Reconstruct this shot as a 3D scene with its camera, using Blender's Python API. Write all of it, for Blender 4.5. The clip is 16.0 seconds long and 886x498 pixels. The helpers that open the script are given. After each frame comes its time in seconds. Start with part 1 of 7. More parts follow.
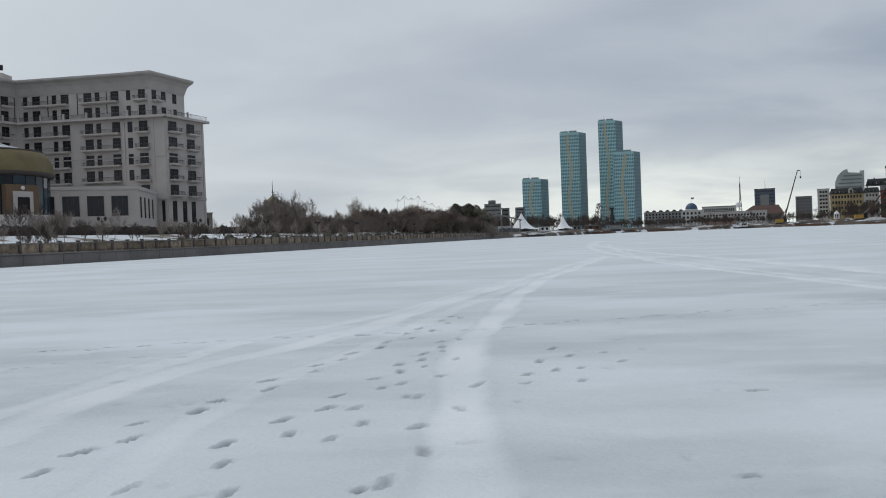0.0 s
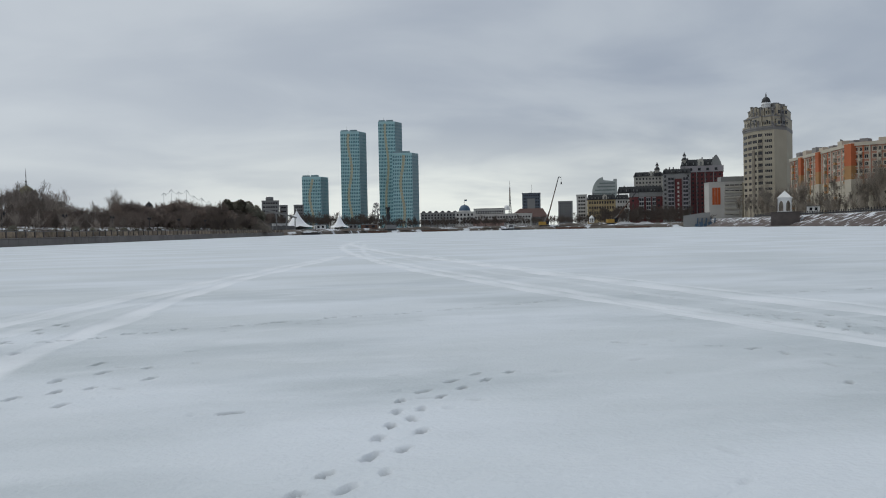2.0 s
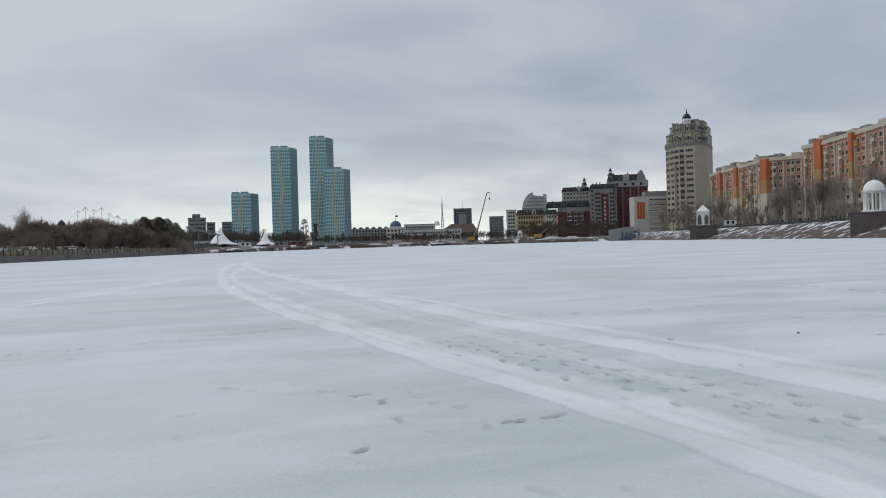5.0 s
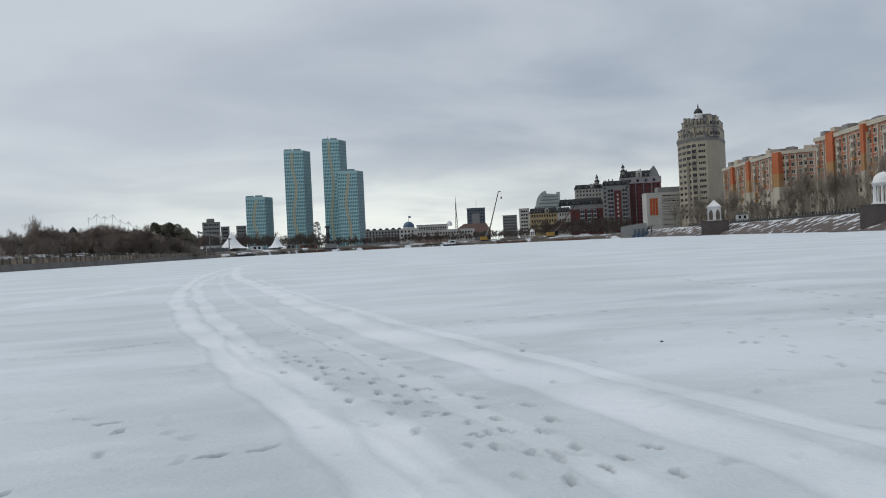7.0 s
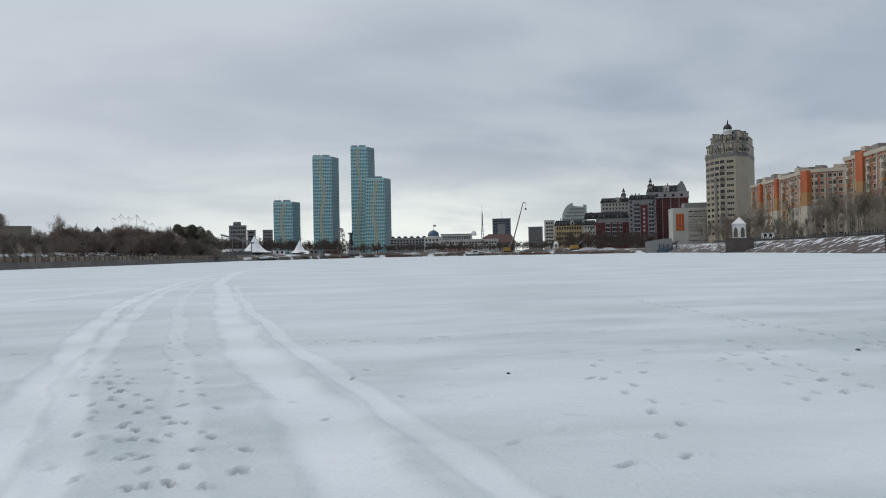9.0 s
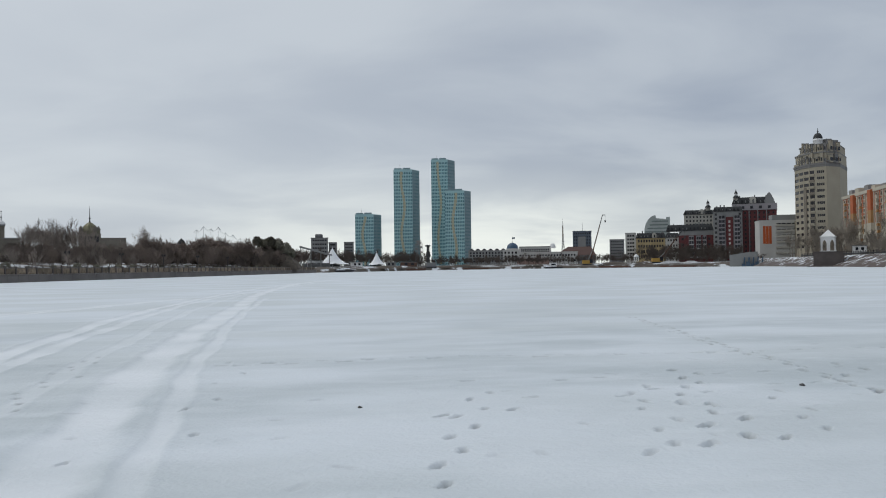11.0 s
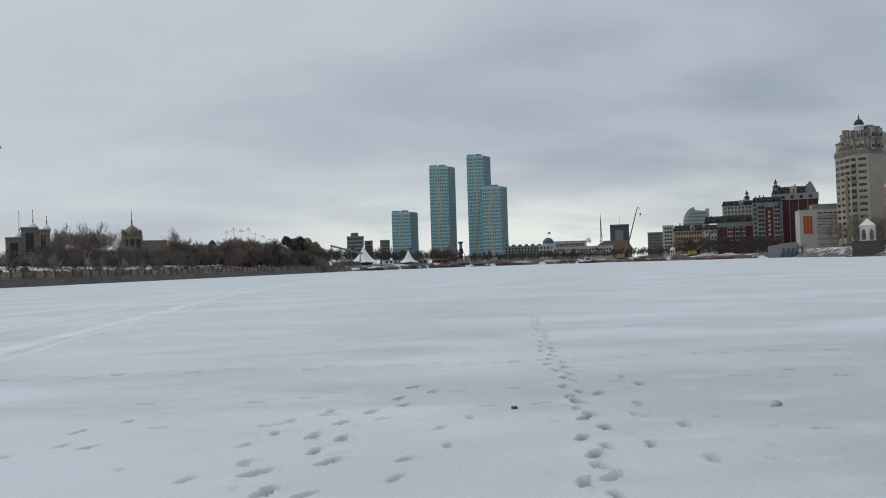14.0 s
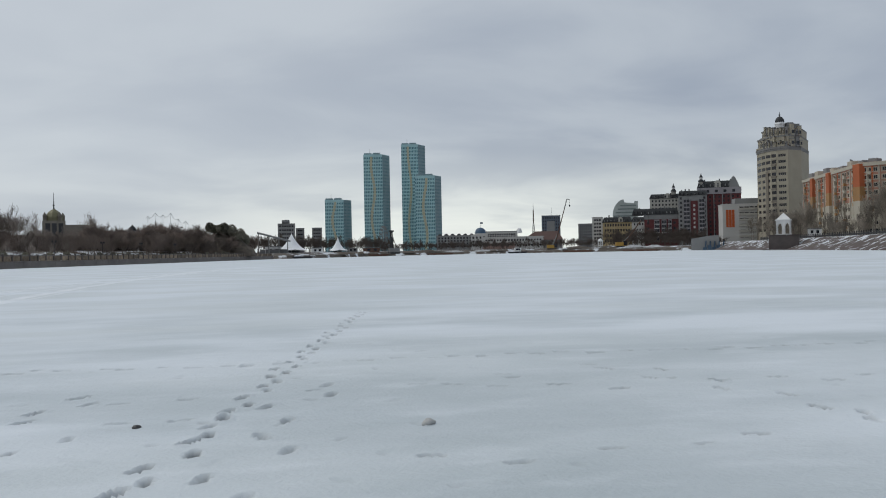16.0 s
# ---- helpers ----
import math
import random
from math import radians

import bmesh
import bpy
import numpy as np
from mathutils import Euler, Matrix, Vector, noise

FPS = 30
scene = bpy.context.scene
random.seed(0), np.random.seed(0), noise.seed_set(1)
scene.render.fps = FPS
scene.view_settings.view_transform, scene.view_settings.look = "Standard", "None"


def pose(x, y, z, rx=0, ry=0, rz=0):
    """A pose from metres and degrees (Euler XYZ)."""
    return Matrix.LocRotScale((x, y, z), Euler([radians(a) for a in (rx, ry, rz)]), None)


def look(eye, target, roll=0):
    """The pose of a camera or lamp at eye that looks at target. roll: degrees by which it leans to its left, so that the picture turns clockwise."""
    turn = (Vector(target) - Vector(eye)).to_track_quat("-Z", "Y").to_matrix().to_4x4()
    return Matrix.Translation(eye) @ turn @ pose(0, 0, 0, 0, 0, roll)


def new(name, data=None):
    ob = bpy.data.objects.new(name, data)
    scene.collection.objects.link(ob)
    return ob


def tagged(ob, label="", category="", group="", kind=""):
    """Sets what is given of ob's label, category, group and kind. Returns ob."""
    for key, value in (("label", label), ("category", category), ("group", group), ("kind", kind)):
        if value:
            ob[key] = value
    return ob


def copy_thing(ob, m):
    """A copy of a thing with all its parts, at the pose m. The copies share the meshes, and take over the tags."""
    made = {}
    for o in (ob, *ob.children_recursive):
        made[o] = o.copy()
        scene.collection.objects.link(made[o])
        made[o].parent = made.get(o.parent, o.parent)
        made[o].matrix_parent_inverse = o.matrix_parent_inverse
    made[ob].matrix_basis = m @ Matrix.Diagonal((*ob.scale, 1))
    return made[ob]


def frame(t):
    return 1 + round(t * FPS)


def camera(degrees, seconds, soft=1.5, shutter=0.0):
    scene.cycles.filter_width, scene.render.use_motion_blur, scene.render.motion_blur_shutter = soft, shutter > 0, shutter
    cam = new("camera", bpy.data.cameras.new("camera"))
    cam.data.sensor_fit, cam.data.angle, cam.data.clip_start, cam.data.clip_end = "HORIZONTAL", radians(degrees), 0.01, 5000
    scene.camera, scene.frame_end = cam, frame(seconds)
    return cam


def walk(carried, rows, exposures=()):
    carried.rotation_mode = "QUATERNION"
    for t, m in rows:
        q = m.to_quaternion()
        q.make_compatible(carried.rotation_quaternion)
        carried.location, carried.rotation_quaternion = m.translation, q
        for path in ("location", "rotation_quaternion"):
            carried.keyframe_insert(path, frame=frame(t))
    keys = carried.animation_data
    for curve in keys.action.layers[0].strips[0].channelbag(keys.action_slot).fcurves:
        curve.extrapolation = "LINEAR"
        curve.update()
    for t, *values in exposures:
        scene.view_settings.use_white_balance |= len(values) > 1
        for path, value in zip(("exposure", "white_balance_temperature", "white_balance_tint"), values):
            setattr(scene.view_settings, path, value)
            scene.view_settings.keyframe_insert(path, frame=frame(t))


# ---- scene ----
cam = camera(55.56, 16.0, soft=1.05)
PATH = [
    (0.0, pose(-0.000, -0.000, 1.497, 89.166, 2.086, -0.000)),
    (0.5, pose(0.678, 0.037, 1.508, 89.939, 2.725, 4.200)),
    (1.0, pose(1.380, 0.114, 1.501, 89.283, 2.324, -3.338)),
    (1.5, pose(2.098, 0.293, 1.483, 88.494, 1.809, -11.706)),
    (2.0, pose(2.752, 0.518, 1.481, 88.633, 1.104, -14.819)),
    (2.5, pose(3.404, 0.696, 1.491, 89.539, 0.387, -14.467)),
    (3.0, pose(4.076, 0.851, 1.502, 89.859, -0.408, -14.787)),
    (3.5, pose(4.768, 0.954, 1.489, 89.702, -0.195, -13.815)),
    (4.0, pose(5.459, 1.059, 1.484, 89.713, 0.263, -15.544)),
    (4.5, pose(6.204, 1.170, 1.453, 89.559, 1.457, -17.330)),
    (5.0, pose(6.901, 1.160, 1.458, 89.600, 1.633, -19.222)),
    (7.5, pose(10.030, 0.921, 1.500, 89.649, 2.768, -17.968)),
    (8.0, pose(10.705, 0.958, 1.510, 89.619, 2.298, -18.007)),
    (8.5, pose(11.372, 0.990, 1.514, 89.425, 1.683, -17.535)),
    (9.0, pose(12.053, 1.057, 1.528, 90.325, 1.029, -16.284)),
    (9.5, pose(12.763, 1.166, 1.534, 90.918, 0.724, -13.613)),
    (10.0, pose(13.501, 1.301, 1.544, 91.227, 0.451, -11.557)),
    (12.5, pose(17.275, 2.323, 1.501, 91.205, 2.013, -8.901)),
    (13.0, pose(18.037, 2.502, 1.489, 91.961, 2.568, -6.625)),
    (13.5, pose(18.736, 2.683, 1.491, 91.870, 2.059, -5.685)),
    (14.0, pose(19.476, 2.753, 1.494, 91.087, 1.742, -7.976)),
    (14.5, pose(20.211, 2.896, 1.494, 90.389, 1.526, -9.602)),
    (15.0, pose(20.953, 2.974, 1.510, 90.886, 2.046, -10.036)),
    (15.5, pose(21.688, 3.161, 1.508, 90.917, 1.645, -10.046)),
    (16.0, pose(22.443, 3.337, 1.508, 90.220, 1.107, -12.378)),
]
walk(cam, PATH, exposures=[(0.0, -0.05), (1.0, -0.08), (3.5, -0.05), (5.0, 0.0), (9.0, 0.03), (12.5, -0.06), (14.5, -0.1), (16.0, -0.06)])

# ---- light: an overcast sky, the sun a wide soft glow behind the clouds ----
SUN_AZ, SUN_EL = -62.0, 54.0
wd = bpy.data.worlds.new("overcast_sky")
scene.world = wd
wd.use_nodes = True
wn, wl = wd.node_tree.nodes, wd.node_tree.links
wn.clear()


def wnode(kind, **kw):
    n = wn.new(kind)
    for k, v in kw.items():
        if k == "operation":
            n.operation = v
        elif k == "blend_type":
            n.blend_type = v
        elif k == "data_type":
            n.data_type = v
    return n


def wmath(op, a, b=None, clamp=False):
    n = wn.new("ShaderNodeMath")
    n.operation, n.use_clamp = op, clamp
    for i, v in enumerate((a, b)):
        if v is None:
            continue
        if isinstance(v, (int, float)):
            n.inputs[i].default_value = v
        else:
            wl.new(v, n.inputs[i])
    return n.outputs[0]


def wmix(fac, a, b):
    n = wn.new("ShaderNodeMix")
    n.data_type = "RGBA"
    if isinstance(fac, (int, float)):
        n.inputs[0].default_value = fac
    else:
        wl.new(fac, n.inputs[0])
    for sock, v in ((n.inputs[6], a), (n.inputs[7], b)):
        if isinstance(v, tuple):
            sock.default_value = (*v, 1)
        else:
            wl.new(v, sock)
    return n.outputs[2]


tc = wn.new("ShaderNodeTexCoord")
sep = wn.new("ShaderNodeSeparateXYZ")
wl.new(tc.outputs["Generated"], sep.inputs[0])
up = wmath("MAXIMUM", sep.outputs[2], 0.0)
flat = wmath("ADD", up, 0.2)
cx, cy = wmath("DIVIDE", sep.outputs[0], flat), wmath("DIVIDE", sep.outputs[1], flat)
comb = wn.new("ShaderNodeCombineXYZ")
wl.new(cx, comb.inputs[0]), wl.new(cy, comb.inputs[1])


def wnoise(scale, detail, off, stretch=(1, 1, 1), distort=0.0):
    mp = wn.new("ShaderNodeMapping")
    mp.inputs["Location"].default_value = off
    mp.inputs["Scale"].default_value = stretch
    wl.new(comb.outputs[0], mp.inputs[0])
    nz = wn.new("ShaderNodeTexNoise")
    nz.inputs["Scale"].default_value, nz.inputs["Detail"].default_value = scale, detail
    nz.inputs["Roughness"].default_value = 0.5
    nz.inputs["Distortion"].default_value = distort
    wl.new(mp.outputs[0], nz.inputs["Vector"])
    return nz.outputs[0]


def wramp(v, lo, hi):
    n = wn.new("ShaderNodeMapRange")
    n.interpolation_type = "SMOOTHSTEP"
    n.inputs[1].default_value, n.inputs[2].default_value = lo, hi
    wl.new(v, n.inputs[0])
    return n.outputs[0]


big = wramp(wnoise(0.42, 4.0, (3.1, 1.7, 0), (0.8, 1.1, 1), 0.2), 0.33, 0.68)
small = wramp(wnoise(1.6, 6.0, (7.3, 2.2, 0), (0.8, 1.0, 1), 0.35), 0.34, 0.68)
body = wmath("ADD", wmath("MULTIPLY", big, 0.55), wmath("MULTIPLY", small, 0.45))
cloud = wmix(body, (0.25, 0.303, 0.402), (0.53, 0.583, 0.642))
# thinner cloud low over the horizon lets more light through
low = wmath("MULTIPLY", wramp(sep.outputs[2], 0.15, 0.01), wmath("ADD", 0.55, wmath("MULTIPLY", small, 0.45)))
thin_dir = wn.new("ShaderNodeVectorMath")
thin_dir.operation = "DOT_PRODUCT"
wl.new(tc.outputs["Generated"], thin_dir.inputs[0])
thin_dir.inputs[1].default_value = (math.sin(radians(22)), math.cos(radians(22)), 0.0)
thin = wmath("ADD", 0.2, wmath("MULTIPLY", wramp(thin_dir.outputs["Value"], 0.86, 0.99), 0.8))
sx, sy, sz = (math.sin(radians(SUN_AZ)) * math.cos(radians(SUN_EL)), math.cos(radians(SUN_AZ)) * math.cos(radians(SUN_EL)), math.sin(radians(SUN_EL)))
dotn = wn.new("ShaderNodeVectorMath")
dotn.operation = "DOT_PRODUCT"
wl.new(tc.outputs["Generated"], dotn.inputs[0])
dotn.inputs[1].default_value = (sx, sy, sz)
glow = wramp(dotn.outputs["Value"], -0.02, 0.95)
cloud = wmix(wmath("MULTIPLY", glow, 0.84), cloud, (0.78, 0.825, 0.85))
cloud = wmix(wmath("MULTIPLY", wmath("MULTIPLY", low, thin), 0.97), cloud, (0.95, 0.99, 0.935))
sky = wn.new("ShaderNodeTexSky")
sky.sky_type, sky.sun_disc = "NISHITA", False
sky.sun_elevation, sky.sun_rotation = radians(SUN_EL), radians(SUN_AZ)
dim = wn.new("ShaderNodeVectorMath")
dim.operation = "SCALE"
dim.inputs["Scale"].default_value = 0.08
wl.new(sky.outputs[0], dim.inputs[0])
cover = wmix(0.93, dim.outputs[0], cloud)
bg = wn.new("ShaderNodeBackground")
bg.inputs[1].default_value = 1.0
wl.new(cover, bg.inputs[0])
wo = wn.new("ShaderNodeOutputWorld")
wl.new(bg.outputs[0], wo.inputs[0])

sun = new("sun", bpy.data.lights.new("sun", "SUN"))
sun.data.energy, sun.data.angle, sun.data.color = 0.62, radians(30), (1.0, 0.97, 0.93)
sun.matrix_world = look((sx * 100, sy * 100, sz * 100), (0, 0, 0))

# ---- materials ----
MATS = {}


def mat(name, color, rough=0.8, var=0.18, scale=0.6, fine=9.0, bump=0.15, metal=0.0, tint=None, spread=0.0, spec=0.4):
    """A surface with two scales of variation, sized in metres."""
    if name in MATS:
        return MATS[name]
    m = bpy.data.materials.new(name)
    m.use_nodes = True
    nt = m.node_tree
    n, l = nt.nodes, nt.links
    b = n["Principled BSDF"]
    geo = n.new("ShaderNodeNewGeometry")
    big, small = n.new("ShaderNodeTexNoise"), n.new("ShaderNodeTexNoise")
    big.inputs["Scale"].default_value, big.inputs["Detail"].default_value = scale, 4
    small.inputs["Scale"].default_value, small.inputs["Detail"].default_value = fine, 5
    l.new(geo.outputs["Position"], big.inputs["Vector"]), l.new(geo.outputs["Position"], small.inputs["Vector"])
    add = n.new("ShaderNodeMath")
    add.operation = "MULTIPLY_ADD"
    add.inputs[1].default_value = 0.45
    l.new(small.outputs[0], add.inputs[0]), l.new(big.outputs[0], add.inputs[2])
    mr = n.new("ShaderNodeMapRange")
    mr.inputs[1].default_value, mr.inputs[2].default_value = 0.45, 1.0
    l.new(add.outputs[0], mr.inputs[0])
    mix = n.new("ShaderNodeMix")
    mix.data_type = "RGBA"
    dark = tuple(c * (1 - var) for c in (tint or color))
    lite = tuple(min(1.0, c * (1 + var)) for c in color)
    mix.inputs[6].default_value, mix.inputs[7].default_value = (*dark, 1), (*lite, 1)
    l.new(mr.outputs[0], mix.inputs[0])
    out = mix.outputs[2]
    if spread:
        info = n.new("ShaderNodeObjectInfo")
        hs = n.new("ShaderNodeHueSaturation")
        sp = n.new("ShaderNodeMapRange")
        sp.inputs[3].default_value, sp.inputs[4].default_value = 1 - spread, 1 + spread
        l.new(info.outputs["Random"], sp.inputs[0]), l.new(sp.outputs[0], hs.inputs["Value"])
        l.new(out, hs.inputs["Color"])
        out = hs.outputs[0]
    l.new(out, b.inputs["Base Color"])
    b.inputs["Roughness"].default_value, b.inputs["Metallic"].default_value = rough, metal
    b.inputs["Specular IOR Level"].default_value = spec
    if bump:
        bp = n.new("ShaderNodeBump")
        bp.inputs["Strength"].default_value, bp.inputs["Distance"].default_value = bump, 0.05
        l.new(small.outputs[0], bp.inputs["Height"]), l.new(bp.outputs[0], b.inputs["Normal"])
    MATS[name] = m
    return m


def glass_mat(name, color, rough=0.12, spread=0.35):
    m = mat(name, color, rough, 0.25, 0.35, 2.0, 0.0, 0.0, None, spread, 0.35)
    return m


M_STONE = mat("pale_limestone", (0.51, 0.47, 0.44), 0.85, 0.10, 0.25, 6.0)
M_STONE_D = mat("cornice_stone", (0.44, 0.41, 0.385), 0.85, 0.12, 0.3, 6.0)
M_WIN = glass_mat("dark_window_glass", (0.022, 0.022, 0.026))
M_WINFRAME = mat("brown_window_frame", (0.07, 0.055, 0.05), 0.6, 0.1)
M_WHITE = mat("white_paint", (0.72, 0.72, 0.71), 0.6, 0.07, 0.4, 8.0)
M_GOLD = mat("gold_cladding", (0.175, 0.14, 0.068), 0.7, 0.2, 0.3, 3.0, 0.05, 0.1)
M_BLUEGLASS = glass_mat("blue_curtain_glass", (0.018, 0.034, 0.048), 0.05, 0.75)
M_GRANITE = mat("dark_granite", (0.085, 0.07, 0.065), 0.7, 0.2, 0.5, 8.0)
M_WALLSTONE = mat("grey_embankment_stone", (0.165, 0.15, 0.14), 0.9, 0.25, 0.25, 5.0, 0.3)
M_FENCESTONE = mat("tan_fence_stone", (0.20, 0.155, 0.11), 0.9, 0.6, 1.6, 4.0, 0.6, spread=0.35)
M_DARKMETAL = mat("dark_iron", (0.03, 0.03, 0.032), 0.6, 0.2)
M_BARK = mat("bare_bark", (0.14, 0.115, 0.095), 0.95, 0.25, 0.8, 9.0, spread=0.25)
M_TWIG = mat("brown_twigs", (0.215, 0.17, 0.143), 0.95, 0.3, 0.15, 3.0, 0.0, spread=0.3)
M_GREYBARK = mat("grey_poplar_bark", (0.19, 0.165, 0.14), 0.95, 0.25, 0.8, 9.0, spread=0.25)
M_TANTWIG = mat("tan_grey_twigs", (0.235, 0.205, 0.17), 0.95, 0.3, 0.15, 3.0, 0.0, spread=0.3)
M_HEDGE = mat("dark_dry_hedge", (0.04, 0.03, 0.025), 0.95, 0.4, 0.8, 6.0, 0.4)
M_PINE = mat("dark_conifer", (0.20, 0.188, 0.145), 0.95, 0.4, 0.8, 6.0, 0.3, spread=0.3)


def snow_ground_mat():
    """Frozen river: wind-packed snow, whiter where wheels pressed it, greyer where it thawed to ice, prints darkened
    for ice and painted shade.
    """
    m = bpy.data.materials.new("river_snow")
    m.use_nodes = True
    n, l = m.node_tree.nodes, m.node_tree.links
    b = n["Principled BSDF"]
    geo = n.new("ShaderNodeNewGeometry")

    def noise_at(scale, detail, stretch, turn=0.0):
        mp = n.new("ShaderNodeMapping")
        mp.inputs["Scale"].default_value = stretch
        mp.inputs["Rotation"].default_value = (0, 0, radians(turn))
        l.new(geo.outputs["Position"], mp.inputs[0])
        t = n.new("ShaderNodeTexNoise")
        t.inputs["Scale"].default_value, t.inputs["Detail"].default_value = scale, detail
        l.new(mp.outputs[0], t.inputs["Vector"])
        return t.outputs[0]

    def rng(v, lo, hi, a=0.0, c=1.0):
        t = n.new("ShaderNodeMapRange")
        t.interpolation_type = "SMOOTHSTEP"
        t.inputs[1].default_value, t.inputs[2].default_value, t.inputs[3].default_value, t.inputs[4].default_value = lo, hi, a, c
        l.new(v, t.inputs[0])
        return t.outputs[0]

    def mx(f, a, c):
        t = n.new("ShaderNodeMix")
        t.data_type = "RGBA"
        l.new(f, t.inputs[0])
        for s, v in ((t.inputs[6], a), (t.inputs[7], c)):
            if isinstance(v, tuple):
                s.default_value = (*v, 1)
            else:
                l.new(v, s)
        return t.outputs[2]

    drift = rng(noise_at(0.17, 3.0, (0.7, 1.2, 1), 12), 0.36, 0.64)
    mid = rng(noise_at(0.9, 4, (0.6, 1.4, 1), 12), 0.3, 0.7)
    grain = noise_at(22, 4, (1, 1, 1))
    wet = rng(noise_at(0.30, 5, (0.55, 1.1, 1), 8), 0.42, 0.66, 0.0, 0.8)
    crust = rng(noise_at(1.2, 5, (0.55, 1.25, 1), 10), 0.5, 0.74, 0.0, 0.42)
    col = mx(drift, (0.575, 0.622, 0.645), (0.70, 0.745, 0.79))
    # thawed ice shows through round the trodden ground only; farther up the river the snow lies whole
    place = n.new("ShaderNodeSeparateXYZ")
    l.new(geo.outputs["Position"], place.inputs[0])
    trodden = rng(place.outputs[1], 46.0, 9.0)

    def both(a, c):
        t = n.new("ShaderNodeMath")
        t.operation = "MULTIPLY"
        l.new(a, t.inputs[0]), l.new(c, t.inputs[1])
        return t.outputs[0]

    col = mx(both(wet, trodden), col, (0.44, 0.492, 0.515))
    col = mx(both(crust, trodden), col, (0.73, 0.768, 0.805))
    half = n.new("ShaderNodeMath")
    half.operation = "MULTIPLY"
    half.inputs[1].default_value = 0.22
    l.new(mid, half.inputs[0])
    col = mx(half.outputs[0], col, (0.685, 0.72, 0.76))
    pack = n.new("ShaderNodeAttribute")
    pack.attribute_name = "packed"
    col = mx(pack.outputs["Fac"], col, (0.79, 0.82, 0.855))
    # icy print floors, with the hollows' shade painted in by a near-black tone
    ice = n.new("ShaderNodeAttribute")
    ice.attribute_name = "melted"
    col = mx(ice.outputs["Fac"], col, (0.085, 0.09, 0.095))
    l.new(col, b.inputs["Base Color"])
    rough = rng(drift, 0.0, 1.0, 0.55, 0.8)
    l.new(rough, b.inputs["Roughness"])
    b.inputs["Specular IOR Level"].default_value = 0.42
    bp = n.new("ShaderNodeBump")
    bp.inputs["Strength"].default_value, bp.inputs["Distance"].default_value = 0.5, 0.02
    lumps = noise_at(5.0, 5, (0.7, 1.2, 1), 12)
    bp2 = n.new("ShaderNodeBump")
    bp2.inputs["Strength"].default_value, bp2.inputs["Distance"].default_value = 0.5, 0.05
    l.new(lumps, bp2.inputs["Height"]), l.new(bp2.outputs[0], bp.inputs["Normal"])
    l.new(grain, bp.inputs["Height"]), l.new(bp.outputs[0], b.inputs["Normal"])
    return m


M_SNOW = snow_ground_mat()


def patchy(name, bare, bare2, amount, scale=0.12, stretch=(1, 1, 1), drift=0.0):
    """Bare ground or stone with old snow lying in patches."""
    m = bpy.data.materials.new(name)
    m.use_nodes = True
    n, l = m.node_tree.nodes, m.node_tree.links
    b = n["Principled BSDF"]
    geo = n.new("ShaderNodeNewGeometry")
    mp = n.new("ShaderNodeMapping")
    mp.inputs["Scale"].default_value = stretch
    l.new(geo.outputs["Position"], mp.inputs[0])
    a, c = n.new("ShaderNodeTexNoise"), n.new("ShaderNodeTexNoise")
    a.inputs["Scale"].default_value, a.inputs["Detail"].default_value = scale, 7
    c.inputs["Scale"].default_value, c.inputs["Detail"].default_value = 1.3, 5
    l.new(mp.outputs[0], a.inputs["Vector"]), l.new(geo.outputs["Position"], c.inputs["Vector"])
    r = n.new("ShaderNodeMapRange")
    r.inputs[1].default_value, r.inputs[2].default_value = 1 - amount - 0.03, 1 - amount + 0.03
    # wind piles more snow towards the top of a slope
    hz, pile = n.new("ShaderNodeSeparateXYZ"), n.new("ShaderNodeMath")
    pile.operation = "MULTIPLY_ADD"
    pile.inputs[1].default_value = drift
    l.new(geo.outputs["Position"], hz.inputs[0]), l.new(hz.outputs[2], pile.inputs[0])
    l.new(a.outputs[0], pile.inputs[2]), l.new(pile.outputs[0], r.inputs[0])
    m1, m2 = n.new("ShaderNodeMix"), n.new("ShaderNodeMix")
    m1.data_type = m2.data_type = "RGBA"
    m1.inputs[6].default_value, m1.inputs[7].default_value = (*bare, 1), (*bare2, 1)
    l.new(c.outputs[0], m1.inputs[0])
    l.new(r.outputs[0], m2.inputs[0]), l.new(m1.outputs[2], m2.inputs[6])
    m2.inputs[7].default_value = (0.62, 0.65, 0.68, 1)
    l.new(m2.outputs[2], b.inputs["Base Color"])
    b.inputs["Roughness"].default_value = 0.9
    bp = n.new("ShaderNodeBump")
    bp.inputs["Strength"].default_value, bp.inputs["Distance"].default_value = 0.4, 0.1
    l.new(c.outputs[0], bp.inputs["Height"]), l.new(bp.outputs[0], b.inputs["Normal"])
    return m


M_BANK = patchy("bank_soil_and_snow", (0.10, 0.085, 0.066), (0.16, 0.13, 0.095), 0.50, 0.1)
M_STRIP = patchy("snowy_lawn", (0.10, 0.085, 0.066), (0.16, 0.13, 0.095), 0.53, 0.12)
M_SLOPE = patchy("stone_slope_with_snow", (0.062, 0.048, 0.043), (0.125, 0.095, 0.083), 0.37, 0.34, (1, 1, 1), 0.03)
M_FARBANK = patchy("far_bank_soil", (0.07, 0.058, 0.048), (0.12, 0.10, 0.082), 0.43, 0.14)
M_SNOWHEAP = mat("ploughed_snow", (0.42, 0.43, 0.44), 0.9, 0.4, 0.5, 2.0, 0.8)

# ---- small building tools ----


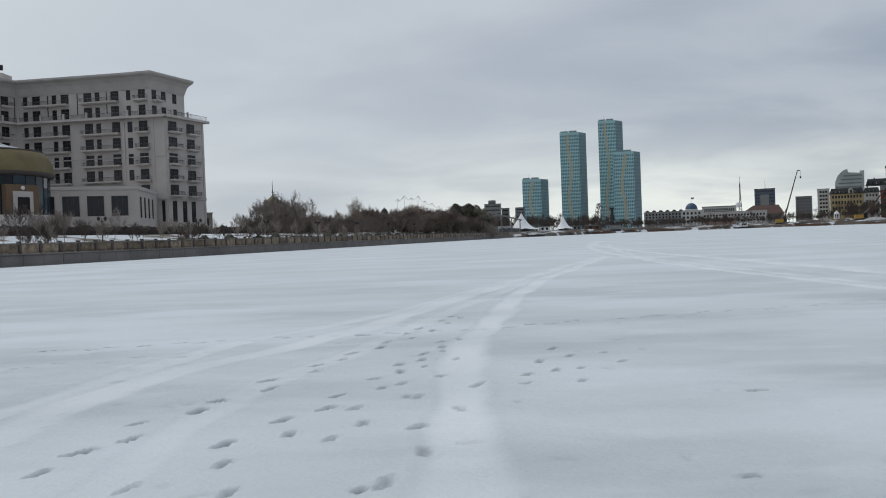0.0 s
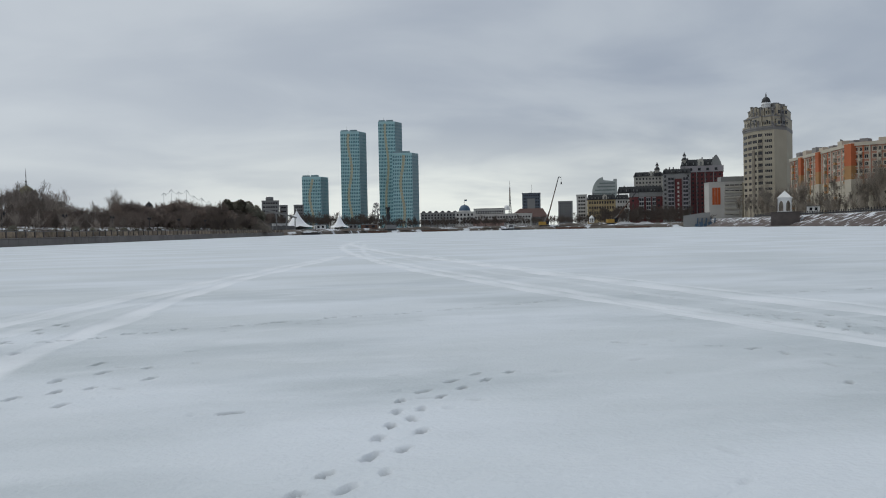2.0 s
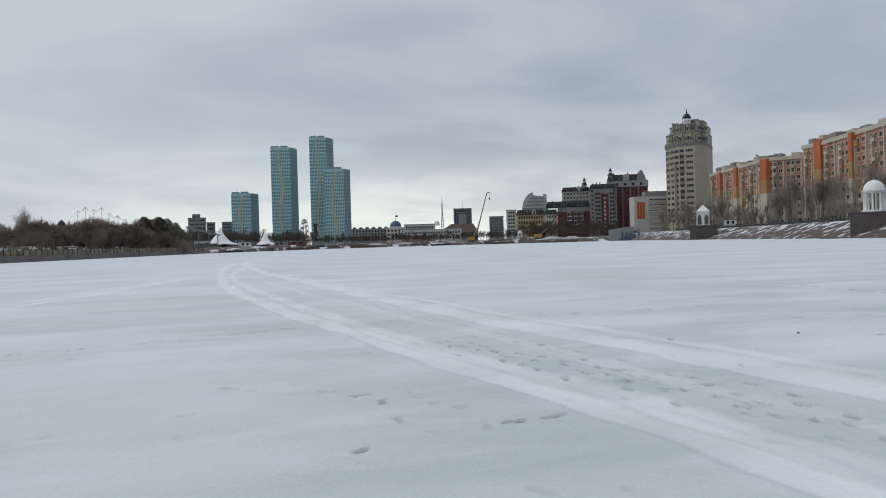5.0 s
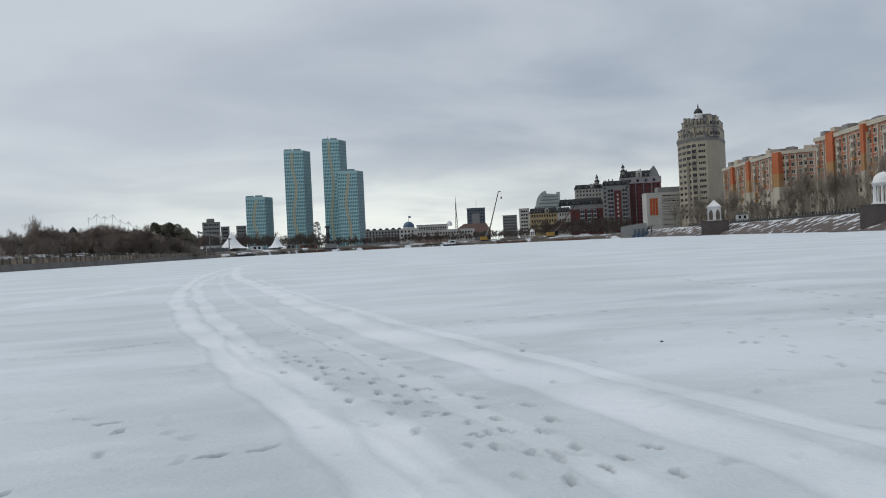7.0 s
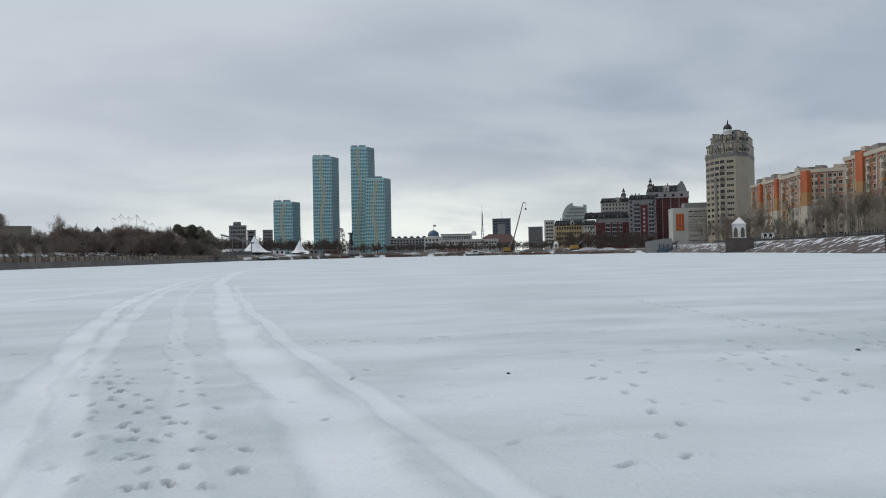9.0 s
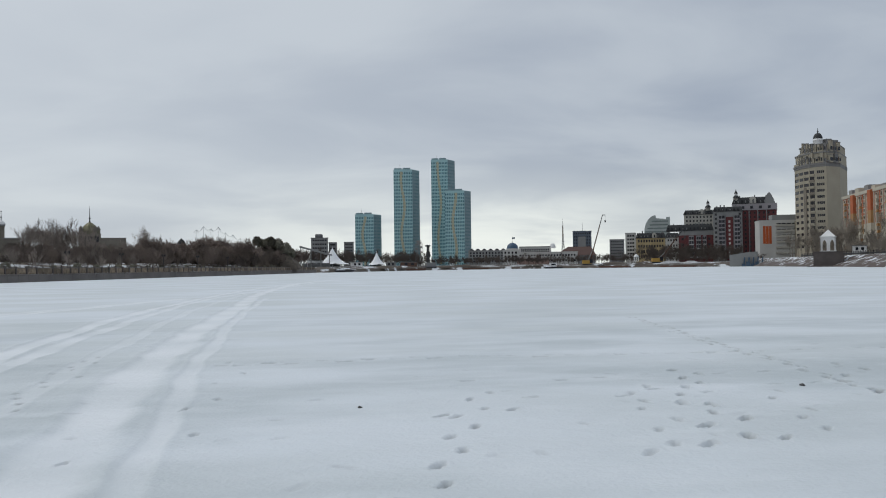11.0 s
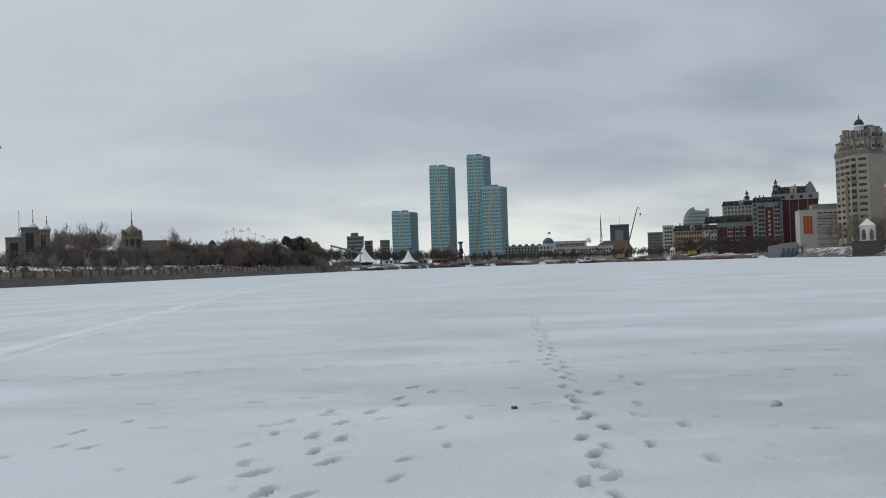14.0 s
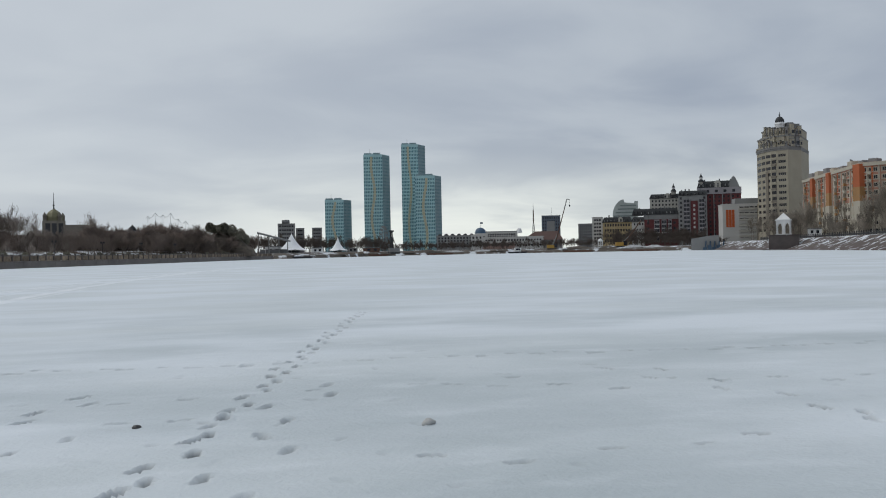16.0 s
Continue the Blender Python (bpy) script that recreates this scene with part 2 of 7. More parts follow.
def part(name, bm, material, parent, label=""):
    me = bpy.data.meshes.new(name)
    bmesh.ops.recalc_face_normals(bm, faces=bm.faces) if len(bm.faces) < 4000 else None
    bm.to_mesh(me)
    bm.free()
    for m in (material if isinstance(material, (list, tuple)) else (material,)):
        me.materials.append(m)
    ob = new(name, me)
    ob.parent = parent
    return tagged(ob, label)


def thing(name, label, category, x=0.0, y=0.0, z=0.0, rz=0.0, group="", kind=""):
    ob = new(name)
    ob.empty_display_size = 0.5
    ob.matrix_world = pose(x, y, z, 0, 0, rz)
    return tagged(ob, label, category, group, kind)


def put(name, me, parent, m, label=""):
    """One more object on a mesh that already exists."""
    ob = new(name, me)
    ob.parent = parent
    ob.matrix_basis = m
    return tagged(ob, label)


def box(bm, x0, x1, y0, y1, z0, z1, m=None, mi=0):
    vs = [bm.verts.new(Vector(c)) for c in ((x0, y0, z0), (x1, y0, z0), (x1, y1, z0), (x0, y1, z0), (x0, y0, z1), (x1, y0, z1), (x1, y1, z1), (x0, y1, z1))]
    if m is not None:
        for v in vs:
            v.co = m @ v.co
    for f in ((3, 2, 1, 0), (4, 5, 6, 7), (0, 1, 5, 4), (1, 2, 6, 5), (2, 3, 7, 6), (3, 0, 4, 7)):
        bm.faces.new([vs[i] for i in f]).material_index = mi
    return vs


def prism(bm, pts, z0, z1, mi=0):
    lo, hi = [bm.verts.new((p[0], p[1], z0)) for p in pts], [bm.verts.new((p[0], p[1], z1)) for p in pts]
    bm.faces.new(hi).material_index = mi
    bm.faces.new(lo[::-1]).material_index = mi
    for i in range(len(pts)):
        j = (i + 1) % len(pts)
        bm.faces.new((lo[i], lo[j], hi[j], hi[i])).material_index = mi


def rod(bm, a, b, ra, rb, sides=6, mi=0, cap=True):
    a, b = Vector(a), Vector(b)
    d = (b - a).normalized()
    s = d.orthogonal().normalized()
    t = d.cross(s)
    ring = lambda c, r: [bm.verts.new(c + (s * math.cos(2 * math.pi * i / sides) + t * math.sin(2 * math.pi * i / sides)) * r) for i in range(sides)]
    va, vb = ring(a, ra), ring(b, rb)
    for i in range(sides):
        bm.faces.new((va[i], va[(i + 1) % sides], vb[(i + 1) % sides], vb[i])).material_index = mi
    if cap:
        bm.faces.new(va[::-1]).material_index = mi
        bm.faces.new(vb).material_index = mi


def lathe(bm, prof, sides=24, cx=0.0, cy=0.0, mi=0, a0=0.0, a1=360.0, smooth=True):
    """A turned shape from (radius, height) pairs."""
    full = a1 - a0 >= 359.9
    cnt = sides if full else sides + 1
    rows = [[bm.verts.new((cx + r * math.cos(radians(a0 + (a1 - a0) * i / sides)), cy + r * math.sin(radians(a0 + (a1 - a0) * i / sides)), z)) for i in range(cnt)] for r, z in prof]
    for a, b in zip(rows, rows[1:]):
        for i in range(sides):
            j = (i + 1) % cnt
            f = bm.faces.new((a[i], a[j], b[j], b[i]))
            f.material_index, f.smooth = mi, smooth


WIN_MESH = {}


def window_mesh(w, h, mullions=1, transom=0.0, glass=None, frame_m=None, bar=0.09):
    """Meshes of a frame and of its pane, shared by all windows of one size."""
    key = (round(w, 2), round(h, 2), mullions, transom, glass.name if glass else "", frame_m.name if frame_m else "")
    if key in WIN_MESH:
        return WIN_MESH[key]
    bm = bmesh.new()
    xs = [0] + [w * (i + 1) / (mullions + 1) for i in range(mullions)] + [w]
    zs = [0] + ([transom * h] if transom else []) + [h]
    half = bar / 2
    holes = [(x0 + (bar if i == 0 else half), x1 - (bar if i == len(xs) - 2 else half), z0 + (bar if j == 0 else half), z1 - (bar if j == len(zs) - 2 else half))
             for i, (x0, x1) in enumerate(zip(xs, xs[1:])) for j, (z0, z1) in enumerate(zip(zs, zs[1:]))]
    holed_wall(bm, (0, 0), (w, 0), 0, h, holes, 0.08)
    bmesh.ops.remove_doubles(bm, verts=bm.verts, dist=0.001)
    bmesh.ops.translate(bm, verts=bm.verts, vec=(0, 0.1, 0))
    fr = bpy.data.meshes.new("window")
    bm.to_mesh(fr)
    bm.free()
    fr.materials.append(frame_m or M_WINFRAME)
    bm = bmesh.new()
    box(bm, 0.01, w - 0.01, 0.183, 0.215, 0.01, h - 0.01)
    pn = bpy.data.meshes.new("pane")
    bm.to_mesh(pn)
    bm.free()
    pn.materials.append(glass or M_WIN)
    WIN_MESH[key] = (fr, pn)
    return WIN_MESH[key]


def put_window(parent, meshes, m):
    fr = put("window", meshes[0], parent, m)
    put("pane", meshes[1], fr, Matrix())


def holed_wall(bm, p, q, z0, z1, wins, depth=0.22, mi=0):
    """A wall from p (left, seen from outside) to q with openings (u0, u1, z0, z1) and their reveals."""
    p, q = Vector((p[0], p[1], 0)), Vector((q[0], q[1], 0))
    d = (q - p).normalized()
    n = Vector((d.y, -d.x, 0))
    length = (q - p).length
    us = sorted({0.0, length, *[round(w[0], 3) for w in wins], *[round(w[1], 3) for w in wins]})
    zs = sorted({z0, z1, *[round(w[2], 3) for w in wins], *[round(w[3], 3) for w in wins]})
    grid = {}

    def v(u, z, k=0.0):
        key = (u, z, k)
        if key not in grid:
            grid[key] = bm.verts.new(p + d * u - n * k + Vector((0, 0, z)))
        return grid[key]
    hole = set()
    for w in wins:
        for i, u in enumerate(us[:-1]):
            if w[0] - 0.002 <= u and us[i + 1] <= w[1] + 0.002:
                for j, z in enumerate(zs[:-1]):
                    if w[2] - 0.002 <= z and zs[j + 1] <= w[3] + 0.002:
                        hole.add((i, j))
    for i in range(len(us) - 1):
        for j in range(len(zs) - 1):
            if (i, j) not in hole:
                bm.faces.new((v(us[i], zs[j]), v(us[i + 1], zs[j]), v(us[i + 1], zs[j + 1]), v(us[i], zs[j + 1]))).material_index = mi
    for w in wins:
        a, b, c, e = (round(x, 3) for x in w[:4])
        ring = [(a, c), (b, c), (b, e), (a, e)]
        for k in range(4):
            s, t = ring[k], ring[(k + 1) % 4]
            bm.faces.new([bm.verts.new(p + d * s[0] + Vector((0, 0, s[1]))), bm.verts.new(p + d * s[0] - n * depth + Vector((0, 0, s[1]))),
                          bm.verts.new(p + d * t[0] - n * depth + Vector((0, 0, t[1]))), bm.verts.new(p + d * t[0] + Vector((0, 0, t[1])))]).material_index = mi


def wall_frame(p, q):
    """Matrix whose x runs along the wall, y into it, z up, from its left end."""
    d = Vector((q[0] - p[0], q[1] - p[1], 0)).normalized()
    return Matrix(((d.x, -d.y, 0, p[0]), (d.y, d.x, 0, p[1]), (0, 0, 1, 0), (0, 0, 0, 1)))


def windows_on(parent, p, q, wins, mullions=1, glass=None, frame_m=None, transom=0.0):
    m = wall_frame(p, q)
    for w in wins:
        put_window(parent, window_mesh(w[1] - w[0], w[3] - w[2], mullions, transom, glass, frame_m), m @ Matrix.Translation((w[0], 0, w[2])))


def rows_of(us, zs, w, h):
    return [(u, u + w, z, z + h) for z in zs for u in us]


def spaced(length, count, w, margin):
    """Left edges of count openings of width w, evenly along a wall."""
    if count == 1:
        return [(length - w) / 2]
    return [margin + i * (length - 2 * margin - w) / (count - 1) for i in range(count)]


def dist2(p, q):
    return math.hypot(q[0] - p[0], q[1] - p[1])


def block(name, label, pts, z0, z1, material, faces, category="building", group="", roof_m=None, glass=None, frame_m=None, mullions=1, parapet=0.6):
    """A building on the outline pts (anticlockwise from above, so each edge runs left to right seen from outside).
    faces: edge index -> openings."""
    root = thing(name, label, category, group=group)
    bm = bmesh.new()
    for i in range(len(pts)):
        holed_wall(bm, pts[i], pts[(i + 1) % len(pts)], z0 - 3.0, z1, faces.get(i, ()))
    bm.faces.new([bm.verts.new((p[0], p[1], z1)) for p in pts])
    part("wall", bm, material, root)
    if parapet:
        bm = bmesh.new()
        for i in range(len(pts)):
            p, q = pts[i], pts[(i + 1) % len(pts)]
            box(bm, -0.15, dist2(p, q) + 0.15, -0.2, 0.25, z1 + 0.003, z1 + parapet, wall_frame(p, q))
        part("parapet", bm, roof_m or material, root)
    for i, w in faces.items():
        windows_on(root, pts[i], pts[(i + 1) % len(pts)], w, mullions, glass, frame_m)
    return root

# ---- the frozen river: one sheet to the horizon ----


def graded(fine0, fine1, step, far, growth=1.06):
    mid = list(np.arange(fine0, fine1, step))
    up, s, v = [], step, mid[-1]
    while v < far:
        s *= growth
        v += s
        up.append(v)
    dn, s, v = [], step, mid[0]
    while v > -far:
        s *= growth
        v -= s
        dn.append(v)
    return np.array(dn[::-1] + mid + up)


GX = graded(-6.5, 31.0, 0.034, 4200, 1.055)
GY = np.concatenate([graded(4.4, 12.0, 0.034, 60, 1.014)])
GY = np.concatenate([GY[(GY > -60) & (GY < 60)]])
lo_y, hi_y = [], []
s_, v_ = 2.0, GY[0]
while v_ > -4200:
    s_ *= 1.3
    v_ -= s_
    lo_y.append(v_)
s_, v_ = GY[-1] - GY[-2], GY[-1]
while v_ < 4200:
    s_ *= 1.06
    v_ += s_
    hi_y.append(v_)
GY = np.array(lo_y[::-1] + list(GY[(GY > 1.5) | (np.arange(len(GY)) % 12 == 0)]) + hi_y)
X, Y = np.meshgrid(GX, GY)
Z = np.zeros_like(X)
PACK, MELT_SHADE = np.zeros_like(X), np.zeros_like(X)
rng = np.random.default_rng(7)


def waves(count, lmin, lmax, amp, seed):
    """Soft wind-blown relief out of crossing long waves."""
    r = np.random.default_rng(seed)
    out = np.zeros_like(X)
    for _ in range(count):
        lam = math.exp(r.uniform(math.log(lmin), math.log(lmax)))
        a = r.normal(1.35, 0.5)
        k = 2 * math.pi / lam
        out += np.sin(k * (X * math.cos(a) + Y * math.sin(a)) + r.uniform(0, 6.28)) * (lam / lmax) ** 0.7
    return out / math.sqrt(count) * amp


near = np.exp(-((np.maximum(np.abs(X - 12) - 25, 0) / 40) ** 2 + (np.maximum(Y - 30, 0) / 60) ** 2))
Z += waves(14, 1.2, 9.0, 0.011, 3) * near + waves(10, 0.25, 1.1, 0.0035, 5) * near


def spline(pts, step=0.3):
    p = [np.array(q, float) for q in pts]
    p = [2 * p[0] - p[1]] + p + [2 * p[-1] - p[-2]]
    out = []
    for i in range(1, len(p) - 2):
        n = max(2, int(np.linalg.norm(p[i + 1] - p[i]) / step))
        for k in range(n):
            t = k / n
            out.append(0.5 * (2 * p[i] + (p[i + 1] - p[i - 1]) * t + (2 * p[i - 1] - 5 * p[i] + 4 * p[i + 1] - p[i + 2]) * t * t + (3 * p[i] - p[i - 1] - 3 * p[i + 1] + p[i + 2]) * t ** 3))
    out.append(p[-2])
    return np.array(out)


def rut(pts, width, depth, pack, ragged=0.12, seed=1, ridge=0.6):
    """A wheel rut along a line given by x over y: pressed floor, low ridges at its sides."""
    c = spline(pts)
    o = np.argsort(c[:, 1])
    cy_, cx_ = c[o, 1], c[o, 0]
    rows = np.where((GY >= cy_[0] - 0.01) & (GY <= cy_[-1]))[0]
    r = np.random.default_rng(seed)
    ph = r.uniform(0, 6.28, 4)
    for j in rows:
        y = GY[j]
        slope = (np.interp(y + 0.2, cy_, cx_) - np.interp(y - 0.2, cy_, cx_)) / 0.4
        w = width * math.sqrt(1 + slope * slope)
        mid = np.interp(y, cy_, cx_) + ragged * 0.4 * (math.sin(y * 0.7 + ph[0]) + 0.5 * math.sin(y * 2.3 + ph[1]))
        w *= 1 + ragged * (math.sin(y * 1.1 + ph[2]) + 0.7 * math.sin(y * 3.7 + ph[3]))
        d = (GX - mid) / (w / 2)
        sel = np.abs(d) < 2.6
        q = np.abs(d[sel])
        floor = 1 / (1 + np.exp((q - 1) * 7))
        fade = min(1.0, (y - cy_[0]) / 1.5 + 0.3)
        Z[j, sel] += 0.62 * (-depth * floor + depth * ridge * np.exp(-((q - 1.35) / 0.3) ** 2)) * fade
        PACK[j, sel] = np.maximum(PACK[j, sel], pack * floor * fade * (0.75 + 0.25 * math.sin(y * 1.7 + ph[1])))


# wheel tracks that run up the river and two that branch off towards the camera
rut([(10.6, 2.0), (10.53, 7.0), (10.28, 11.5), (9.98, 16), (9.66, 24), (9.75, 37), (11.7, 63), (15.3, 88), (22, 120)], 0.46, 0.035, 0.85, seed=1)
rut([(11.05, 2.0), (10.97, 7.0), (10.84, 9), (10.55, 13), (10.35, 20), (10.35, 34), (11.0, 48), (13.5, 66), (18, 92)], 0.38, 0.025, 0.7, seed=2)
rut([(13.15, 2.0), (13.12, 7.9), (12.95, 12), (12.75, 21), (13.1, 38), (13.6, 59), (17.0, 96), (23, 122)], 0.66, 0.035, 0.9, seed=3)
rut([(14.0, 2.0), (13.98, 6), (13.85, 9), (13.6, 15), (13.5, 30), (14.0, 48)], 0.26, 0.02, 0.6, seed=4)
rut([(11.9, 3.0), (11.9, 9), (11.6, 20), (11.5, 36), (12.6, 58)], 0.30, 0.015, 0.35, seed=5)
rut([(-0.1, 1.5), (0.0, 5), (0.1, 8.5), (0.6, 13.6), (2.8, 25.6), (6.3, 38), (9.8, 50)], 0.46, 0.022, 0.85, seed=6)
rut([(-3.9, 2.0), (-3.75, 7.1), (-3.3, 9.9), (-1.7, 13.5), (2.0, 26), (5.6, 38), (9.6, 50)], 0.5, 0.02, 0.7, seed=7)
rut([(-4.6, 5.0), (-4.1, 8.6), (-3.2, 12.5), (-1.0, 17.4), (2.3, 28)], 0.4, 0.018, 0.5, seed=8)
rut([(-2.3, 4.0), (-2.0, 8.5), (-1.1, 12), (0.9, 20), (3.3, 29)], 0.35, 0.012, 0.4, seed=9)


def dent(x, y, ang, length, width, depth, melt_shade, rim=0.3):
    """One print: a pressed hollow with a raised lip, its inside coloured dark for ice and shade."""
    i0, i1 = np.searchsorted(GX, (x - 0.5, x + 0.5))
    j0, j1 = np.searchsorted(GY, (y - 0.5, y + 0.5))
    if i1 - i0 < 3 or j1 - j0 < 3:
        return
    dx, dy = X[j0:j1, i0:i1] - x, Y[j0:j1, i0:i1] - y
    c, s = math.cos(ang), math.sin(ang)
    u, v = (dx * c + dy * s) / (length / 2), (-dx * s + dy * c) / (width / 2)
    waist = 1 - 0.22 * np.exp(-((u + 0.15) / 0.28) ** 2)
    q = np.sqrt((np.abs(u) ** 2.6) + (np.abs(v / waist) ** 2.2))
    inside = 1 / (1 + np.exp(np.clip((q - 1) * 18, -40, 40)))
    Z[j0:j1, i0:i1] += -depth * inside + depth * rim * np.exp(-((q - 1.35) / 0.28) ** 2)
    # mask of the dark print colour: ice plus the hollow's own shade
    MELT_SHADE[j0:j1, i0:i1] = np.maximum(MELT_SHADE[j0:j1, i0:i1], melt_shade * inside)


def trail(pts, stride=0.64, size=0.30, depth=0.04, melt_shade=0.4, gauge=0.16, wander=0.05, seed=1, skip=0.0):
    """Steps of one walker, left and right in turn."""
    r = np.random.default_rng(seed)
    c = spline(pts, 0.04)
    seg = np.r_[0, np.cumsum(np.hypot(*np.diff(c, axis=0).T))]
    s, side = r.uniform(0, stride), 1
    while s < seg[-1] - 0.06:
        p = np.array([np.interp(s, seg, c[:, 0]), np.interp(s, seg, c[:, 1])])
        f = np.array([np.interp(s + 0.05, seg, c[:, 0]), np.interp(s + 0.05, seg, c[:, 1])]) - p
        a = math.atan2(f[1], f[0])
        n = np.array([-math.sin(a), math.cos(a)])
        p = p + n * side * gauge / 2 + r.normal(0, wander, 2)
        if r.random() >= skip:
            k = r.uniform(0.85, 1.12)
            dent(p[0], p[1], a + r.normal(-0.1 * side, 0.14), size * 0.9 * k, size * 0.33 * k, depth * 1.15 * r.uniform(0.6, 1.2), melt_shade * r.uniform(0.45, 1.15))
        side = -side
        s += stride * r.uniform(0.86, 1.14)


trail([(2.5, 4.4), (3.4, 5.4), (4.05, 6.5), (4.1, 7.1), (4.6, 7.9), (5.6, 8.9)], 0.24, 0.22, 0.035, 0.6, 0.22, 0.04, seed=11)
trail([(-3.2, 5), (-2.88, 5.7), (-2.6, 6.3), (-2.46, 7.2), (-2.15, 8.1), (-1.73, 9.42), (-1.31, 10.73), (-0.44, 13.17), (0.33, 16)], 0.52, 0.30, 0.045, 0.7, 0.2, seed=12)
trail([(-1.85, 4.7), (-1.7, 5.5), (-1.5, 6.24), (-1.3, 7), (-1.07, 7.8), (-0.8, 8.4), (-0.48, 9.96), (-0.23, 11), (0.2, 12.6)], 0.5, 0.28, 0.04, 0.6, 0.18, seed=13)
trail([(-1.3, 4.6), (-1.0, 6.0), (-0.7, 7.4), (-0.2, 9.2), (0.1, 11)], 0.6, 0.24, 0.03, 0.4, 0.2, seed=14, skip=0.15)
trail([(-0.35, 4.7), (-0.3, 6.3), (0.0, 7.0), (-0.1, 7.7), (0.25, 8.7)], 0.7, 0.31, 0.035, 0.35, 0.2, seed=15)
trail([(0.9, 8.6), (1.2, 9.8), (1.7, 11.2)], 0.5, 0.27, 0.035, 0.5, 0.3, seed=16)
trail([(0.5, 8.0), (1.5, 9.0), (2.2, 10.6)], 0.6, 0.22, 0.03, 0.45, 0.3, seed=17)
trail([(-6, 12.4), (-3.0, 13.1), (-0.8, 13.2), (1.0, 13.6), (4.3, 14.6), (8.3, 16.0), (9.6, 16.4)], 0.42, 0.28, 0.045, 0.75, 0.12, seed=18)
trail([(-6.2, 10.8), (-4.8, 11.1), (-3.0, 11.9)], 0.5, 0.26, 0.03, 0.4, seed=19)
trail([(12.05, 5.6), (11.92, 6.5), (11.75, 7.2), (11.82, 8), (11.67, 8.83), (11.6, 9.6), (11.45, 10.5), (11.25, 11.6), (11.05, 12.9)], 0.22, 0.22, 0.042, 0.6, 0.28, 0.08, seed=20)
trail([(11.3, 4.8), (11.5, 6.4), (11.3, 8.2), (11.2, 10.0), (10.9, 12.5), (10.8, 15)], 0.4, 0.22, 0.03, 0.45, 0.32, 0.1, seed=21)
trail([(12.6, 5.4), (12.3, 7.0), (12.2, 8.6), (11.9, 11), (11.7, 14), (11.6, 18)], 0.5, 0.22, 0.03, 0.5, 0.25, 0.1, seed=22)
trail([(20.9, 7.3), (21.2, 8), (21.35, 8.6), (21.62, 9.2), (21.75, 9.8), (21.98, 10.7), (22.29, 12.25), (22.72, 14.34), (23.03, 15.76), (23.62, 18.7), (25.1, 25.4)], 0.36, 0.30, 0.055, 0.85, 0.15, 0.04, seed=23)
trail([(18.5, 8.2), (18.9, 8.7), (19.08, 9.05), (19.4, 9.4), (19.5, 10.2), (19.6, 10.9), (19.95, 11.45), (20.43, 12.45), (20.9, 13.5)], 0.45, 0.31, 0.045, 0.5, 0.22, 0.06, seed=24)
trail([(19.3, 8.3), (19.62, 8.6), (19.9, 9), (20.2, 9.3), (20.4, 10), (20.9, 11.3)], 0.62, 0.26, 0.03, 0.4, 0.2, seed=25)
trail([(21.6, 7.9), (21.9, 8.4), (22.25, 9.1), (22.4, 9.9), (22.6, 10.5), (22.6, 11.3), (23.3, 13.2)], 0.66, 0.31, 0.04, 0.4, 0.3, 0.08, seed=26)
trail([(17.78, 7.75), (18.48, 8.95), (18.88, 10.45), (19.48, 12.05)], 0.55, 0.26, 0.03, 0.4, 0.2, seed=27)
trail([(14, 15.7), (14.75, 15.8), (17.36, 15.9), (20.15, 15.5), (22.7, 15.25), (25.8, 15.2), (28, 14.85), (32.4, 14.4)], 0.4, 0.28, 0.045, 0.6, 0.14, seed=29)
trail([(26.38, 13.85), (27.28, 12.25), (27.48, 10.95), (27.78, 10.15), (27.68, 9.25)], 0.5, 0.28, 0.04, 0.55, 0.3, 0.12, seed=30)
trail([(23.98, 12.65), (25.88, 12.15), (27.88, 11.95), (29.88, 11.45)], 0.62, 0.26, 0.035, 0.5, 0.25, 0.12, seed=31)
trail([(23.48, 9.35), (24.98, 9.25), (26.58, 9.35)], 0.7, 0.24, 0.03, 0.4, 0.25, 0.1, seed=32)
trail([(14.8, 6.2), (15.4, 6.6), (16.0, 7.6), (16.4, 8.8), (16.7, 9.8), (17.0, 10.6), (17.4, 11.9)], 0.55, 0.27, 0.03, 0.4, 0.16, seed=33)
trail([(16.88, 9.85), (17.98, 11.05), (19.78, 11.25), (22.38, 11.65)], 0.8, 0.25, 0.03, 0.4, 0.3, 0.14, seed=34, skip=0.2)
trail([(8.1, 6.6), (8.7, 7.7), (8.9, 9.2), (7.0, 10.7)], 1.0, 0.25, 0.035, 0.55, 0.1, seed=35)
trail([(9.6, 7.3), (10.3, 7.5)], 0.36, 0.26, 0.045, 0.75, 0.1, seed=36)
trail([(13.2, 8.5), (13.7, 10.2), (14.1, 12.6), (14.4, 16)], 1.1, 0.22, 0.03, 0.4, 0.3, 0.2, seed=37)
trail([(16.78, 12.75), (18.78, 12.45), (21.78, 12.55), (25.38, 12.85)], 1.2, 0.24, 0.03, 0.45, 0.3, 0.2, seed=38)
# old half-filled prints and pocks
rp = np.random.default_rng(77)
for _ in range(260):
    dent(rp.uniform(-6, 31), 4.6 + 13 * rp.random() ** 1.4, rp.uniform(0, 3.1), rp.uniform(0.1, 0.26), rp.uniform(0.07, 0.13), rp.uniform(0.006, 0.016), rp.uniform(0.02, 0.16))
